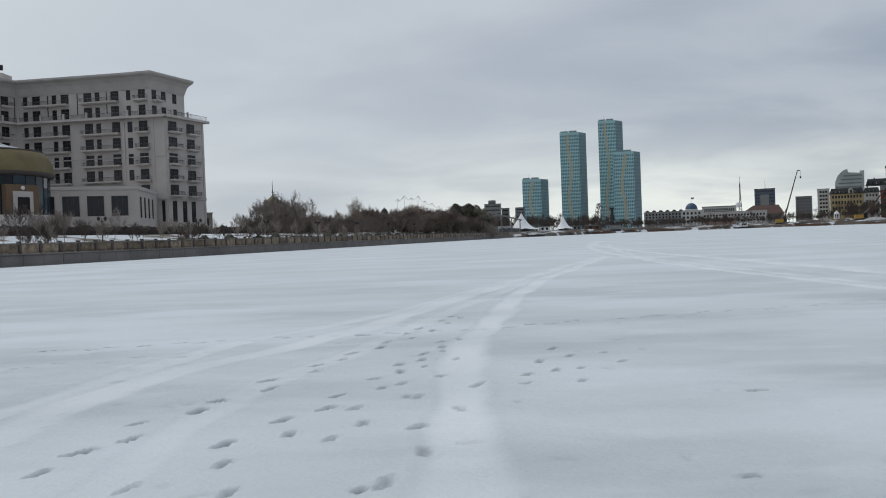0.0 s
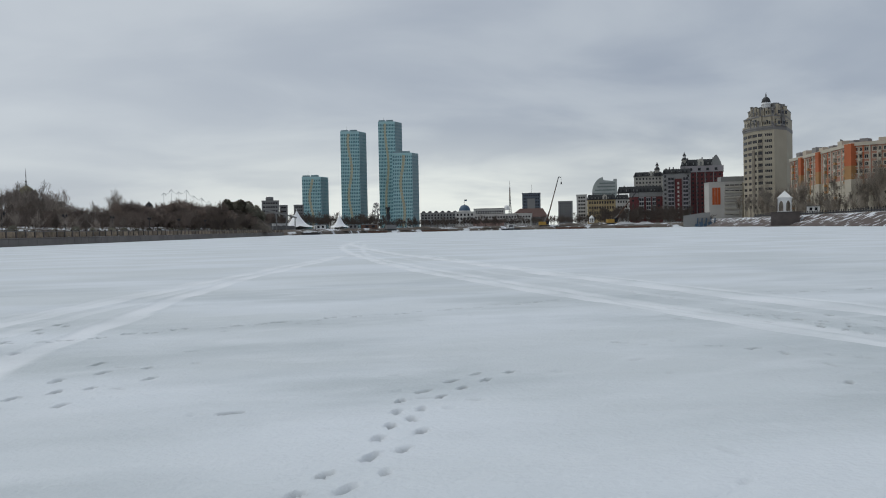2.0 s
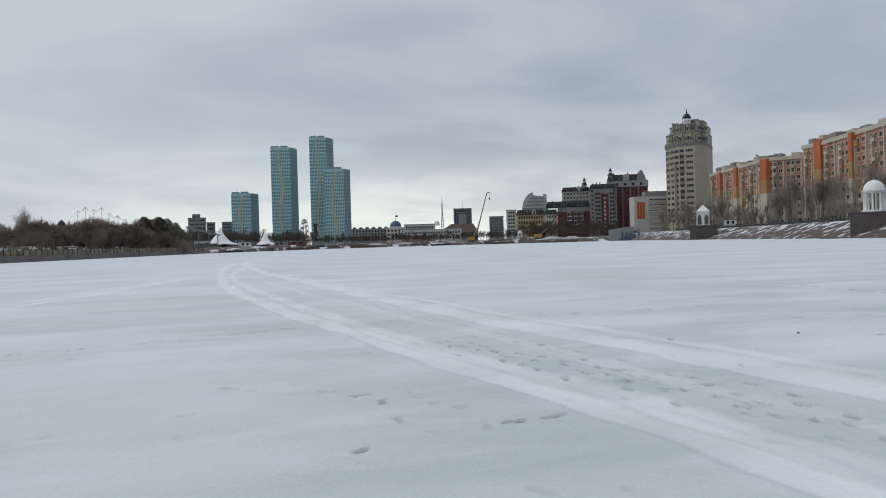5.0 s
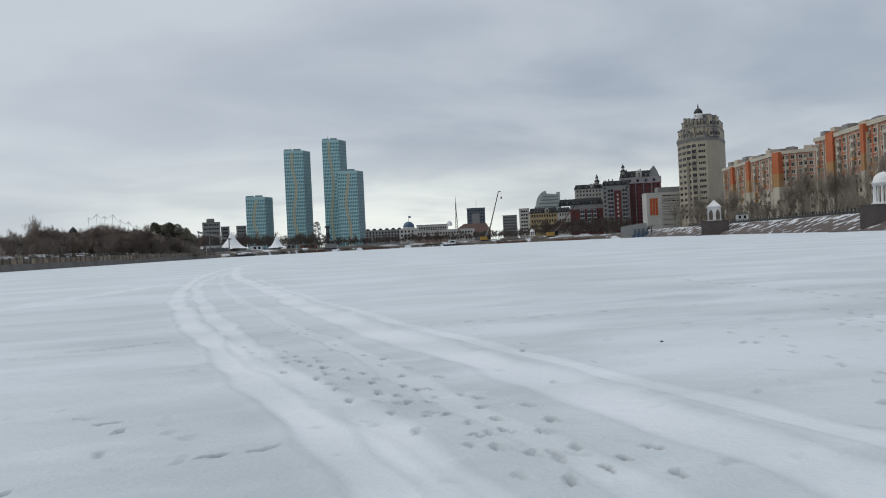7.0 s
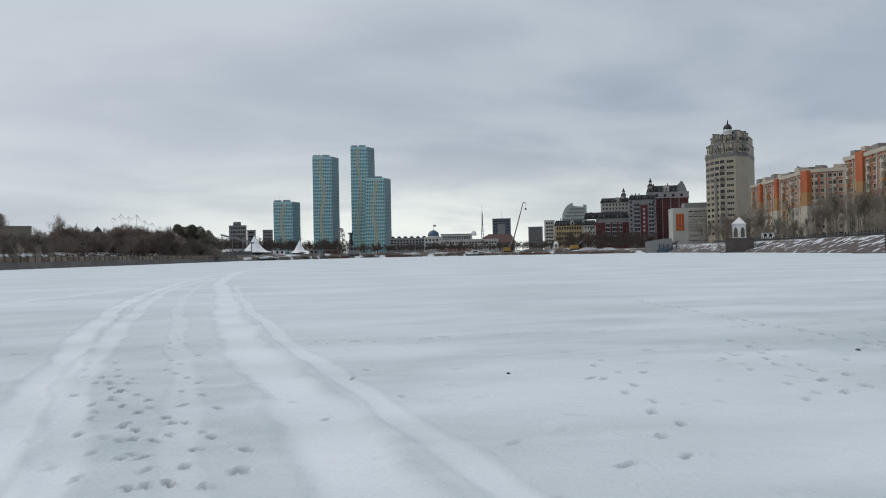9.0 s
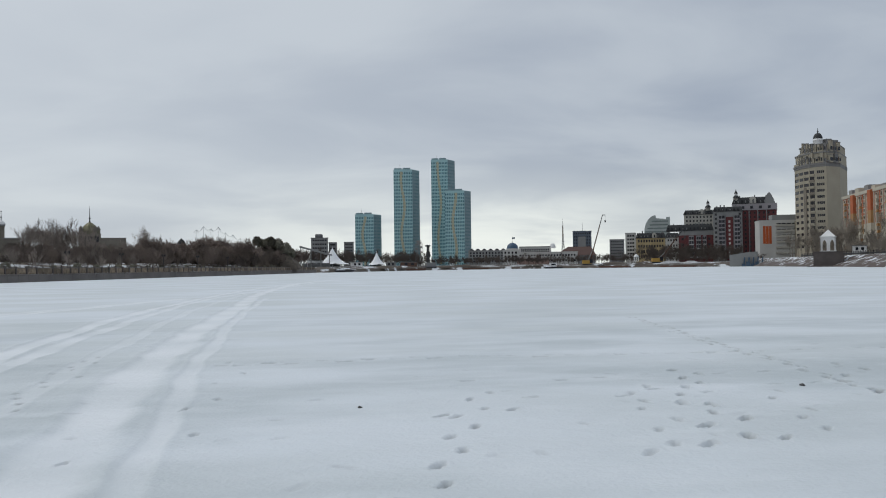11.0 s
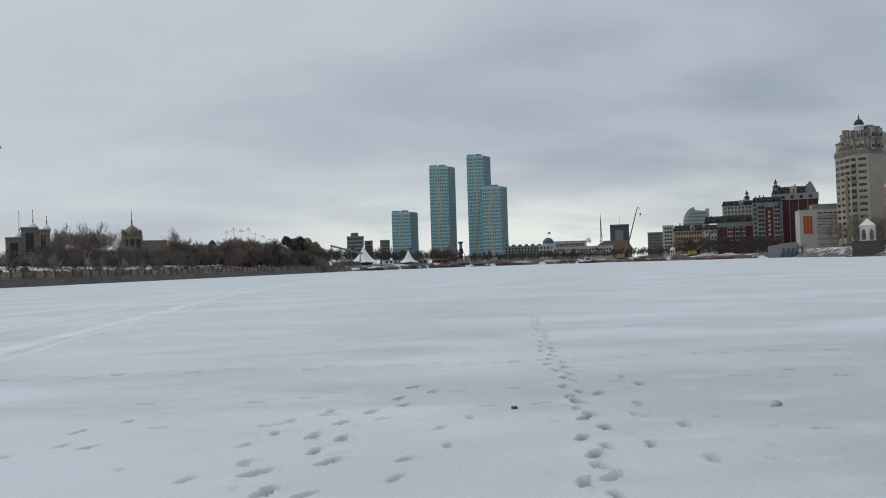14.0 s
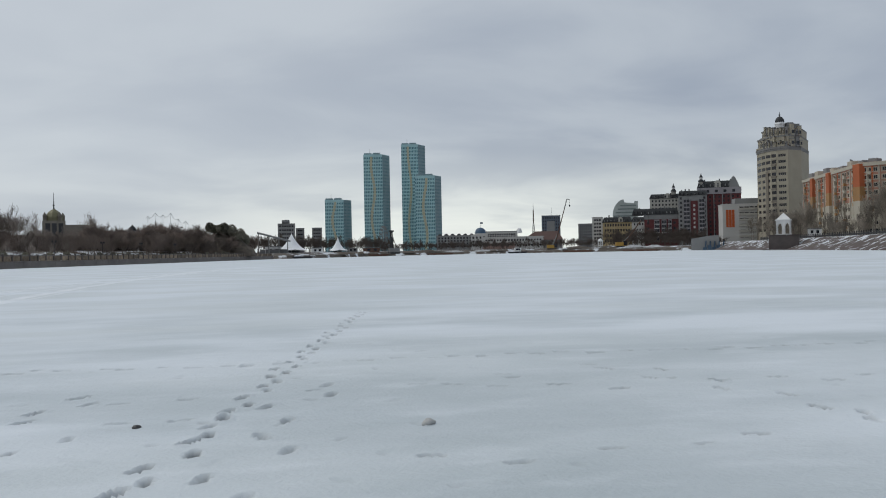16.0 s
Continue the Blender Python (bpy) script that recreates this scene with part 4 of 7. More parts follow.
def street_lamp(x, y, z):
    r = thing("street_lamp", "dark two-armed park lamp beside the quay", "street lamp", x, y, z, 70, "quay lamps")
    b = bmesh.new()
    lathe(b, [(0.2, 0), (0.2, 0.3), (0.09, 0.5), (0.06, 3.7), (0.03, 3.9)], 8)
    part("pole", b, M_DARKMETAL, r)
    for s in (-1, 1):
        b = bmesh.new()
        rod(b, (0, 0, 3.4), (s * 0.55, 0, 3.55), 0.04, 0.03, 5)
        part("arm", b, M_DARKMETAL, r)
        b = bmesh.new()
        lathe(b, [(0.02, 3.55), (0.16, 3.62), (0.2, 3.85), (0.24, 3.9), (0.05, 4.1), (0.01, 4.15)], 8, s * 0.6)
        part("lantern", b, M_DARKMETAL, r)
    return r


lamp0 = None
for i, y in enumerate((62, 84, 106, 128, 150, 172, 194, 216, 238, 262, 288, 316, 344)):
    p = along(y, 5.5)
    if lamp0 is None:
        lamp0 = street_lamp(p.x, p.y, bank_z(5.5))
    else:
        copy_thing(lamp0, pose(p.x, p.y, bank_z(5.5), 0, 0, 70))


def hedge(y0, y1, k, h, w, seed):
    """A clipped winter hedge with a ragged top."""
    r = random.Random(seed)
    b = bmesh.new()
    n = int((y1 - y0) / 0.8)
    prev = None
    for i in range(n + 1):
        y = y0 + (y1 - y0) * i / n
        z = bank_z(k)
        ring = []
        for dk, dz in ((-w / 2, 0), (-w / 2 - 0.1, 0.55), (-w / 3, 0.95), (0, 1.05), (w / 3, 0.95), (w / 2, 0)):
            p = along(y, k + dk + r.uniform(-0.18, 0.18))
            ring.append(b.verts.new((p.x, p.y, z - 0.1 + h * dz * r.uniform(0.82, 1.15))))
        if prev:
            for j in range(5):
                b.faces.new((prev[j], ring[j], ring[j + 1], prev[j + 1]))
        prev = ring
    root = thing("hedge", "dark leafless clipped hedge behind the quay", "hedge", group="quay hedges")
    part("foliage", b, M_HEDGE, root)


hedge(50, 120, 30, 1.5, 1.6, 1)
hedge(121, 200, 30, 1.5, 1.6, 2)
hedge(201, 290, 30, 1.5, 1.6, 3)
hedge(291, 350, 28, 1.4, 1.6, 4)

# ---- high-rise towers, far up the river ----
M_TEAL = mat("teal_cladding", (0.37, 0.575, 0.595), 0.5, 0.10, 0.08, 1.0, 0.0)
# teal darkened to the tone of the towers' shaded side; roof boxes share it
M_TEAL_SHADED = mat("shaded_teal_cladding", (0.20, 0.285, 0.305), 0.5, 0.10, 0.08, 1.0, 0.0)
M_TEALWIN = glass_mat("teal_window_glass", (0.075, 0.185, 0.215), 0.3, 0.0)
M_YELLOW = mat("ochre_balcony_strip", (0.48, 0.455, 0.31), 0.6, 0.15, 0.2, 2.0, 0.0)
M_GREY = mat("grey_concrete", (0.235, 0.235, 0.23), 0.9, 0.12, 0.15, 3.0)
M_GREY_D = mat("dark_grey_panel", (0.19, 0.19, 0.19), 0.85, 0.15, 0.15, 3.0)
M_CREAM = mat("cream_render", (0.42, 0.40, 0.355), 0.85, 0.10, 0.15, 4.0)
M_OFFWHITE = mat("off_white_render", (0.50, 0.49, 0.465), 0.85, 0.08, 0.15, 4.0)
M_REDBRICK = mat("dark_red_brick", (0.125, 0.036, 0.037), 0.9, 0.16, 0.2, 5.0)
M_LILAC = mat("grey_lilac_render", (0.29, 0.27, 0.28), 0.85, 0.12, 0.15, 4.0)
M_OCHRE = mat("ochre_render", (0.40, 0.31, 0.17), 0.9, 0.14, 0.15, 4.0)
M_ROOF = mat("black_mansard_roof", (0.022, 0.024, 0.026), 0.6, 0.2, 0.3, 4.0)
M_BLUEDOME = mat("blue_dome", (0.055, 0.10, 0.16), 0.4, 0.12, 0.3, 3.0, 0.05, 0.2)
M_BROWNROOF = mat("brown_hall_roof", (0.12, 0.075, 0.065), 0.85, 0.15, 0.1, 2.0)
M_MACHINE = mat("yellow_machine_paint", (0.42, 0.25, 0.05), 0.55, 0.15, 0.6, 4.0)
M_RUST = mat("rusty_steel", (0.10, 0.055, 0.038), 0.8, 0.25, 0.5, 4.0)
M_CANVAS = mat("white_canvas", (0.80, 0.81, 0.82), 0.7, 0.05, 0.3, 3.0)


def quad_out(p0, p1, depth):
    """Outline of a box whose front runs p0 to p1 (left to right) and that goes back by depth."""
    d = Vector((p1[0] - p0[0], p1[1] - p0[1])).normalized()
    back = Vector((-d.y, d.x)) * depth
    return [p0, p1, (p1[0] + back.x, p1[1] + back.y), (p0[0] + back.x, p0[1] + back.y)]


def grid_stuff(root, name, p, q, z0, z1, cols, rows, fw, fh, material, proud=-0.12):
    """Many small far windows on one face, joined."""
    n, m = dist2(p, q), wall_frame(p, q)
    b = bmesh.new()
    for i in range(cols):
        for j in range(rows):
            u, z = n * (i + 0.5) / cols, z0 + (z1 - z0) * (j + 0.5) / rows
            du, dz = n / cols * fw / 2, (z1 - z0) / rows * fh / 2
            box(b, u - du, u + du, proud, -0.003, z - dz, z + dz, m)
    ob = part(name, b, material, root)
    return tagged(ob, kind="stuff")


def tower(p0, p1, p2, top, floors, cols, label, wave, seed):
    """A slab tower: front p0-p1, its narrow side p1-p2."""
    root = thing("high_rise_tower", label, "tower", group="teal towers")
    p3 = (p0[0] + p2[0] - p1[0], p0[1] + p2[1] - p1[1])
    b = bmesh.new()
    prism(b, [p0, p1, p2, p3], -1.0, top)
    part("wall", b, M_TEAL, root)
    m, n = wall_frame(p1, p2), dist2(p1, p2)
    # gable facing off the light: its shade is painted by a darker sheet
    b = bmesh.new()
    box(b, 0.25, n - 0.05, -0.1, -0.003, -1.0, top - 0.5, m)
    part("side_wall", b, M_TEAL_SHADED, root, "teal gable with its shade put into the colour")
    grid_stuff(root, "window_grid", p0, p1, 4.0, top - 3.0, cols, floors, 0.58, 0.56, M_TEALWIN)
    grid_stuff(root, "gable_window_grid", p1, p2, 6.0, top - 3.0, 6, floors, 0.45, 0.45, M_TEALWIN, -0.22)
    # a strip of ochre balconies that snakes up the front
    m, n = wall_frame(p0, p1), dist2(p0, p1)
    fl = (top - 9.0) / floors
    b = bmesh.new()
    for j in range(floors):
        u = n * (0.42 + 0.09 * math.sin(j / floors * wave + seed))
        box(b, u, u + n * 0.13, -0.5, -0.125, 6.0 + j * fl, 6.0 + (j + 0.94) * fl, m)
    tagged(part("balcony_strip", b, M_YELLOW, root, "winding strip of ochre balconies"), kind="stuff")
    for t_, k in ((0.04, 0.5), (0.5, 0.9)):
        b = bmesh.new()
        box(b, n * t_, n * (t_ + 0.4), 2, 10, top + 0.003, top + 1.6 + k, m)
        part("roof_structure", b, M_TEAL_SHADED, root)
    b = bmesh.new()
    rod(b, m @ Vector((n * 0.35, 5, top + 1)), m @ Vector((n * 0.35, 5, top + 8)), 0.2, 0.08, 5)
    part("mast", b, M_GREY, root)


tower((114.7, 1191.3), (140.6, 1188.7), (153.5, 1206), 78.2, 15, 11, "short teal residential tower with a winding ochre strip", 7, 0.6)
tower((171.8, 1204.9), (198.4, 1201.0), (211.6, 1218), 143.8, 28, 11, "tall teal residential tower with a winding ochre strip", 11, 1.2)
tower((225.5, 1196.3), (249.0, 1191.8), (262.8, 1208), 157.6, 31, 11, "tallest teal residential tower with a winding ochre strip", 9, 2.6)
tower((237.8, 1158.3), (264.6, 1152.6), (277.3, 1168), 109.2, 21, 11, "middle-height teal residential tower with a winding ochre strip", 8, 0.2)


def simple_block(name, label, p0, p1, depth, z0, z1, material, cols, rows, w, h, group="", margin=1.5, glass=None, roof_m=None, top=1.2, bottom=3.0, mullions=1, parapet=0.6, side=0):
    pts = quad_out(p0, p1, depth)
    n = dist2(p0, p1)
    zs = [z0 + bottom + (z1 - top - h - z0 - bottom) * j / max(rows - 1, 1) for j in range(rows)]
    faces = {0: rows_of(spaced(n, cols, w, margin), zs, w, h)}
    if side:
        faces[1] = rows_of(spaced(depth, side, w, margin), zs, w, h)
    return block(name, label, pts, z0, z1, material, faces, group=group, glass=glass, roof_m=roof_m, mullions=mullions, parapet=parapet)


simple_block("office_block", "grey concrete slab block far behind the tents", (40.4, 800.4), (56.2, 799.6), 12, 3, 30.5, M_GREY, 6, 7, 1.6, 1.5, side=3)
b_ = thing("water_tank", "round grey tank on the slab block's roof", "tank", 48, 806, 31.1)
bm = bmesh.new()
lathe(bm, [(0.01, 0), (3.6, 0), (3.6, 3.0), (2.8, 3.5), (0.01, 3.6)], 18)
part("tank", bm, M_GREY_D, b_)
simple_block("office_block", "small grey block far behind the tents", (57.9, 819.6), (65.6, 819.0), 10, 3, 26.7, M_GREY_D, 4, 6, 1.2, 1.4)
simple_block("office_block", "brownish grey block beside the short tower", (78.1, 898.3), (88.3, 897.5), 12, 3, 29.4, M_GREY_D, 4, 7, 1.4, 1.4)


def tent(x, y, z, half, top, label):
    """A peaked canopy that sweeps up to a mast."""
    r = thing("canopy_tent", label, "tent", x, y, z, 8, "shore tents")
    b = bmesh.new()
    rows = []
    n = 32
    for k in range(9):
        t = k / 8
        rad = half * (1 - t) + 0.12
        h = 1.3 + (top - 1.3) * (t ** 1.9)
        row = []
        for i in range(n):
            a = 2 * math.pi * i / n
            sq = 1 / max(abs(math.cos(a)), abs(math.sin(a))) * (1 - t) + t * 1.0
            sag = 0.9 * (1 - t) * (1 - abs(math.sin(2 * a)) ** 0.7)
            row.append(b.verts.new((rad * sq * math.cos(a) * 0.95, rad * sq * math.sin(a) * 0.95, h + sag * 0.6)))
        rows.append(row)
    for a, c in zip(rows, rows[1:]):
        for i in range(n):
            f = b.faces.new((a[i], a[(i + 1) % n], c[(i + 1) % n], c[i]))
            f.smooth = True
    part("canopy", b, M_CANVAS, r)
    for sx, sy in ((1, 1), (1, -1), (-1, 1), (-1, -1)):
        b = bmesh.new()
        rod(b, (sx * half * 0.92, sy * half * 0.92, 0), (sx * half * 0.92, sy * half * 0.92, 1.5), 0.12, 0.1)
        part("leg", b, M_DARKMETAL, r)
    b = bmesh.new()
    rod(b, (0, 0, 0), (0, 0, top + 0.8), 0.14, 0.08)
    part("mast", b, M_WHITE, r)
    b = bmesh.new()
    box(b, -half * 0.5, half * 0.5, 0, half * 0.4, 0, 1.3)
    part("counter", b, M_GREY_D, r)


tent(37.6, 400.5, 2.3, 7.6, 9.0, "large white peaked canopy tent on the shore")
tent(61.6, 429.0, 2.0, 4.6, 7.6, "smaller white peaked canopy tent on the shore")


def kiosk(x, y, z, rz, label, w=5.0, h=2.6, m1=None):
    r = thing("kiosk", label, "kiosk", x, y, z, rz, "shore kiosks")
    b = bmesh.new()
    box(b, -w / 2, w / 2, -1.5, 1.5, 0, h)
    part("body", b, m1 or M_WHITE, r)
    b = bmesh.new()
    box(b, -w / 2 - 0.3, w / 2 + 0.3, -1.8, 1.8, h + 0.003, h + 0.25)
    part("roof", b, M_GREY_D, r)
    for u in (-w * 0.28, w * 0.12):
        b = bmesh.new()
        box(b, u, u + w * 0.2, -1.56, -1.503, 0.9, 2.0)
        part("window", b, M_WIN, r)


kiosk(50.5, 420, 2.2, 5, "small white kiosk between the tents", 5.5, 2.4)
kiosk(29.0, 388, 2.4, 0, "low pale kiosk beside the large tent", 7.0, 3.0)
kiosk(71.0, 446, 2.2, -10, "small grey shed on the shore", 5.0, 2.3, M_GREY)
kiosk(84.0, 470, 2.2, 0, "low brown shed on the shore", 9.0, 2.4, M_RUST)


def ferris_wheel(x, y, z):
    r = thing("ferris_wheel", "grey ferris wheel seen nearly edge on", "ferris wheel", x, y, z, 68)
    b = bmesh.new()
    n, R = 28, 8.0
    for s in (-0.9, 0.9):
        for i in range(n):
            a0, a1 = 2 * math.pi * i / n, 2 * math.pi * (i + 1) / n
            rod(b, (R * math.cos(a0), s, 9 + R * math.sin(a0)), (R * math.cos(a1), s, 9 + R * math.sin(a1)), 0.16, 0.16, 4, cap=False)
    part("rim", b, M_GREY, r)
    b = bmesh.new()
    for i in range(n // 2):
        a0 = 4 * math.pi * i / n
        for s in (-0.9, 0.9):
            rod(b, (0, s, 9), (R * math.cos(a0), s, 9 + R * math.sin(a0)), 0.08, 0.08, 4, cap=False)
    part("spokes", b, M_GREY, r)
    for i in range(n // 2):
        a0 = 4 * math.pi * i / n + 0.1
        b = bmesh.new()
        cx_, cz_ = 8.1 * math.cos(a0), 9 + 8.1 * math.sin(a0)
        lathe(b, [(0.05, cz_ - 1.2), (0.6, cz_ - 1.1), (0.65, cz_ - 0.2), (0.5, cz_ + 0.1), (0.05, cz_ + 0.3)], 8, cx_, 0)
        part("cabin", b, M_GREY, r)
    for s in (-1, 1):
        for e in (-3.5, 3.5):
            b = bmesh.new()
            rod(b, (e, s * 2.2, 0), (0, s * 1.2, 9), 0.25, 0.2, 5)
            part("support", b, M_GREY, r)


ferris_wheel(103.3, 553, 2.6)


def piling_rig(x, y, z):
    r = thing("piling_rig", "dark piling rig with a tall lattice mast", "piling rig", x, y, z, 15)
    b = bmesh.new()
    for sx in (-0.6, 0.6):
        for sy in (-0.6, 0.6):
            rod(b, (sx, sy, 1.5), (sx * 0.7, sy * 0.7, 13.2), 0.22, 0.2, 4)
    for k in range(9):
        h = 1.6 + k * 1.3
        rod(b, (-0.6, -0.6, h), (0.6, -0.6, h + 1.3), 0.12, 0.12, 4)
        rod(b, (0.6, 0.6, h), (-0.6, 0.6, h + 1.3), 0.12, 0.12, 4)
        rod(b, (0.6, -0.6, h), (0.6, 0.6, h + 1.3), 0.12, 0.12, 4)
    part("mast", b, M_DARKMETAL, r)
    b = bmesh.new()
    box(b, -0.9, 0.9, -1.0, 0.6, 6.5, 9.5)
    part("hammer", b, M_DARKMETAL, r)
    b = bmesh.new()
    box(b, -1.2, 1.0, -1.2, 1.0, 12.6, 13.6)
    part("head", b, M_DARKMETAL, r)
    b = bmesh.new()
    box(b, -1.6, 4.6, -1.5, 1.5, 1.0, 3.4)
    part("cab", b, M_GREY_D, r)
    for s in (-1.6, 1.6):
        b = bmesh.new()
        box(b, -2.2, 4.4, s - 0.45, s + 0.45, 0, 0.98)
        part("crawler_track", b, M_DARKMETAL, r)
    b = bmesh.new()
    rod(b, (3.6, 0, 3.0), (0.2, 0, 10.5), 0.2, 0.15, 5)
    part("back_stay", b, M_DARKMETAL, r)


piling_rig(97.6, 484, 1.1)


def arch_pavilion(x, y, z, s, rz, label):
    """A small white open pavilion: arches on eight columns under a pointed roof."""
    r = thing("arch_pavilion", label, "pavilion", x, y, z, rz, "small white pavilions")
    b = bmesh.new()
    lathe(b, [(0.01, 0), (1.9 * s, 0), (1.9 * s, 0.4 * s), (0.01, 0.4 * s)], 8, smooth=False)
    part("base", b, M_WHITE, r)
    for i in range(8):
        a = 2 * math.pi * (i + 0.5) / 8
        b = bmesh.new()
        rod(b, (1.6 * s * math.cos(a), 1.6 * s * math.sin(a), 0.4 * s), (1.6 * s * math.cos(a), 1.6 * s * math.sin(a), 2.9 * s), 0.2 * s, 0.17 * s, 8)
        part("column", b, M_WHITE, r)
    b = bmesh.new()
    lathe(b, [(1.3 * s, 2.9 * s), (1.85 * s, 2.9 * s), (1.9 * s, 3.3 * s), (1.5 * s, 3.9 * s), (0.9 * s, 4.6 * s), (0.3 * s, 5.1 * s), (0.02, 5.5 * s)], 16)
    part("roof", b, M_WHITE, r)
    return r


arch_pavilion(125.0, 549, 3.0, 0.95, 10, "small white arched pavilion before the towers")
arch_pavilion(222.3, 474.5, 3.6, 0.85, 0, "small white arched pavilion on the far bank")

# flats, ministry with the blue dome, mast and offices
def flats_row():
    p, q = (187.2, 780.6), (228.7, 769.8)
    root = simple_block("apartment_row", "long row of pale grey flats with dark dormers", p, q, 12, 3, 16.6, M_GREY, 14, 4, 1.5, 1.6)
    m = wall_frame(p, q)
    for k in range(7):
        b = bmesh.new()
        lathe(b, [(2.2, 0), (2.1, 0.8), (1.2, 1.9), (0.1, 2.3)], 10)
        bmesh.ops.transform(b, matrix=m @ Matrix.Translation((3 + k * 6, 3, 16.6)), verts=b.verts)
        part("dormer", b, M_ROOF, root)


flats_row()


def domed_hall():
    root = simple_block("domed_hall", "white hall with a blue dome and flag", (209, 736), (235, 728), 16, 3, 16.2, M_OFFWHITE, 8, 3, 1.6, 2.0)
    b = bmesh.new()
    lathe(b, [(5.6, 16.8), (5.6, 17.6), (5.2, 17.8)], 32, 219.2, 740)
    part("drum", b, M_OFFWHITE, root)
    b = bmesh.new()
    lathe(b, [(5.2 * math.cos(radians(a)), 17.8 + 5.4 * math.sin(radians(a))) for a in range(0, 91, 9)], 32, 219.2, 740)
    part("dome", b, M_BLUEDOME, root)
    b = bmesh.new()
    rod(b, (219.2, 740, 23), (219.2, 740, 28), 0.15, 0.1, 5)
    part("flagpole", b, M_GREY, root)
    b = bmesh.new()
    box(b, 219.3, 221.6, 739.95, 740.05, 26.5, 28)
    part("flag", b, M_BLUEDOME, root)


domed_hall()
simple_block("office_building", "white long two-tier office building, upper tier", (189.8, 614.5), (212.4, 607.3), 12, 5, 15.9, M_OFFWHITE, 16, 2, 0.9, 1.4, roof_m=M_GREY, side=4, bottom=6.6, mullions=0)
simple_block("office_building", "white long office building with a band of windows", (177.5, 576.4), (217.4, 563.0), 16, 2.4, 11.0, M_OFFWHITE, 20, 2, 1.2, 1.3, roof_m=M_OFFWHITE, side=4, bottom=2.4, mullions=0)
simple_block("annex_building", "low pinkish wing of the office building", (176.0, 572.0), (197.0, 565.0), 4, 2.4, 6.4, mat("pink_render", (0.32, 0.22, 0.19), 0.9), 9, 1, 1.2, 1.6, mullions=0)
rt = thing("dome_turret", "small white domed turret on the office roof", "turret", 214, 608, 15.0)
bm = bmesh.new()
lathe(bm, [(2.2, 0), (2.2, 1.2), (2.0, 1.4)], 16)
part("drum", bm, M_WHITE, rt)
bm = bmesh.new()
lathe(bm, [(2.0 * math.cos(radians(a)), 1.4 + 2.3 * math.sin(radians(a))) for a in range(0, 91, 10)], 16)
part("dome", bm, M_WHITE, rt)


def tv_mast(x, y, z, h):
    r = thing("television_mast", "tall grey lattice television mast", "mast", x, y, z)
    b = bmesh.new()
    for i in range(4):
        a = math.pi / 4 + i * math.pi / 2
        rod(b, (4 * math.cos(a), 4 * math.sin(a), 0), (0.7 * math.cos(a), 0.7 * math.sin(a), h * 0.62), 0.3, 0.25, 4)
    for k in range(10):
        t0, t1 = k / 10, (k + 1) / 10
        for i in range(4):
            a, c = math.pi / 4 + i * math.pi / 2, math.pi / 4 + (i + 1) * math.pi / 2
            r0, r1 = 4 - 3.3 * t0, 4 - 3.3 * t1
            rod(b, (r0 * math.cos(a), r0 * math.sin(a), h * 0.62 * t0), (r1 * math.cos(c), r1 * math.sin(c), h * 0.62 * t1), 0.18, 0.18, 3)
    part("lattice", b, M_GREY, r)
    b = bmesh.new()
    rod(b, (0, 0, h * 0.6), (0, 0, h * 0.85), 0.9, 0.7, 6)
    part("antenna", b, M_RUST, r)
    b = bmesh.new()
    rod(b, (0, 0, h * 0.85), (0, 0, h), 0.4, 0.15, 5)
    part("tip", b, M_GREY, r)


tv_mast(402, 1134, 1.8, 66.5)


def blue_office():
    M_BO = mat("blue_grey_cladding", (0.10, 0.12, 0.15), 0.5, 0.15)
    r = simple_block("office_tower", "blue-grey office block with a stepped centre", (314.7, 846.9), (332.8, 840.0), 16, 4, 37.5, M_BO, 9, 9, 1.0, 1.9, side=4, mullions=0)
    b = bmesh.new()
    box(b, 5.5, 13.5, -1.2, -0.003, 4, 32, wall_frame((314.7, 846.9), (332.8, 840.0)))
    part("centre_bay", b, M_GREY, r)
    b = bmesh.new()
    rod(b, (326, 848, 38), (326, 848, 47), 0.2, 0.1, 5)
    part("flagpole", b, M_GREY, r)


blue_office()


def hall():
    root = thing("sports_hall", "broad hall with a brown sloping roof", "hall")
    m = wall_frame((234.6, 663.1), (265.2, 651.8))
    b = bmesh.new()
    box(b, 0, 32, 0, 22, 0.5, 10.0, m)
    part("wall", b, M_GREY_D, root)
    b = bmesh.new()
    lo = [b.verts.new(m @ Vector(p)) for p in ((-0.8, -0.8, 10.003), (32.8, -0.8, 10.003), (32.8, 22, 10.003), (-0.8, 22, 10.003))]
    hi = [b.verts.new(m @ Vector(p)) for p in ((10, 6, 17.2), (28.6, 6, 17.2), (28.6, 16, 17.2), (10, 16, 17.2))]
    b.faces.new(hi), b.faces.new(lo[::-1])
    for i in range(4):
        b.faces.new((lo[i], lo[(i + 1) % 4], hi[(i + 1) % 4], hi[i]))
    part("roof", b, M_BROWNROOF, root)


hall()
simple_block("office_block", "plain grey slab block beyond the cranes", (350.1, 833.2), (364.0, 827.3), 14, 4, 28.0, M_GREY_D, 6, 7, 1.3, 1.5, side=4)


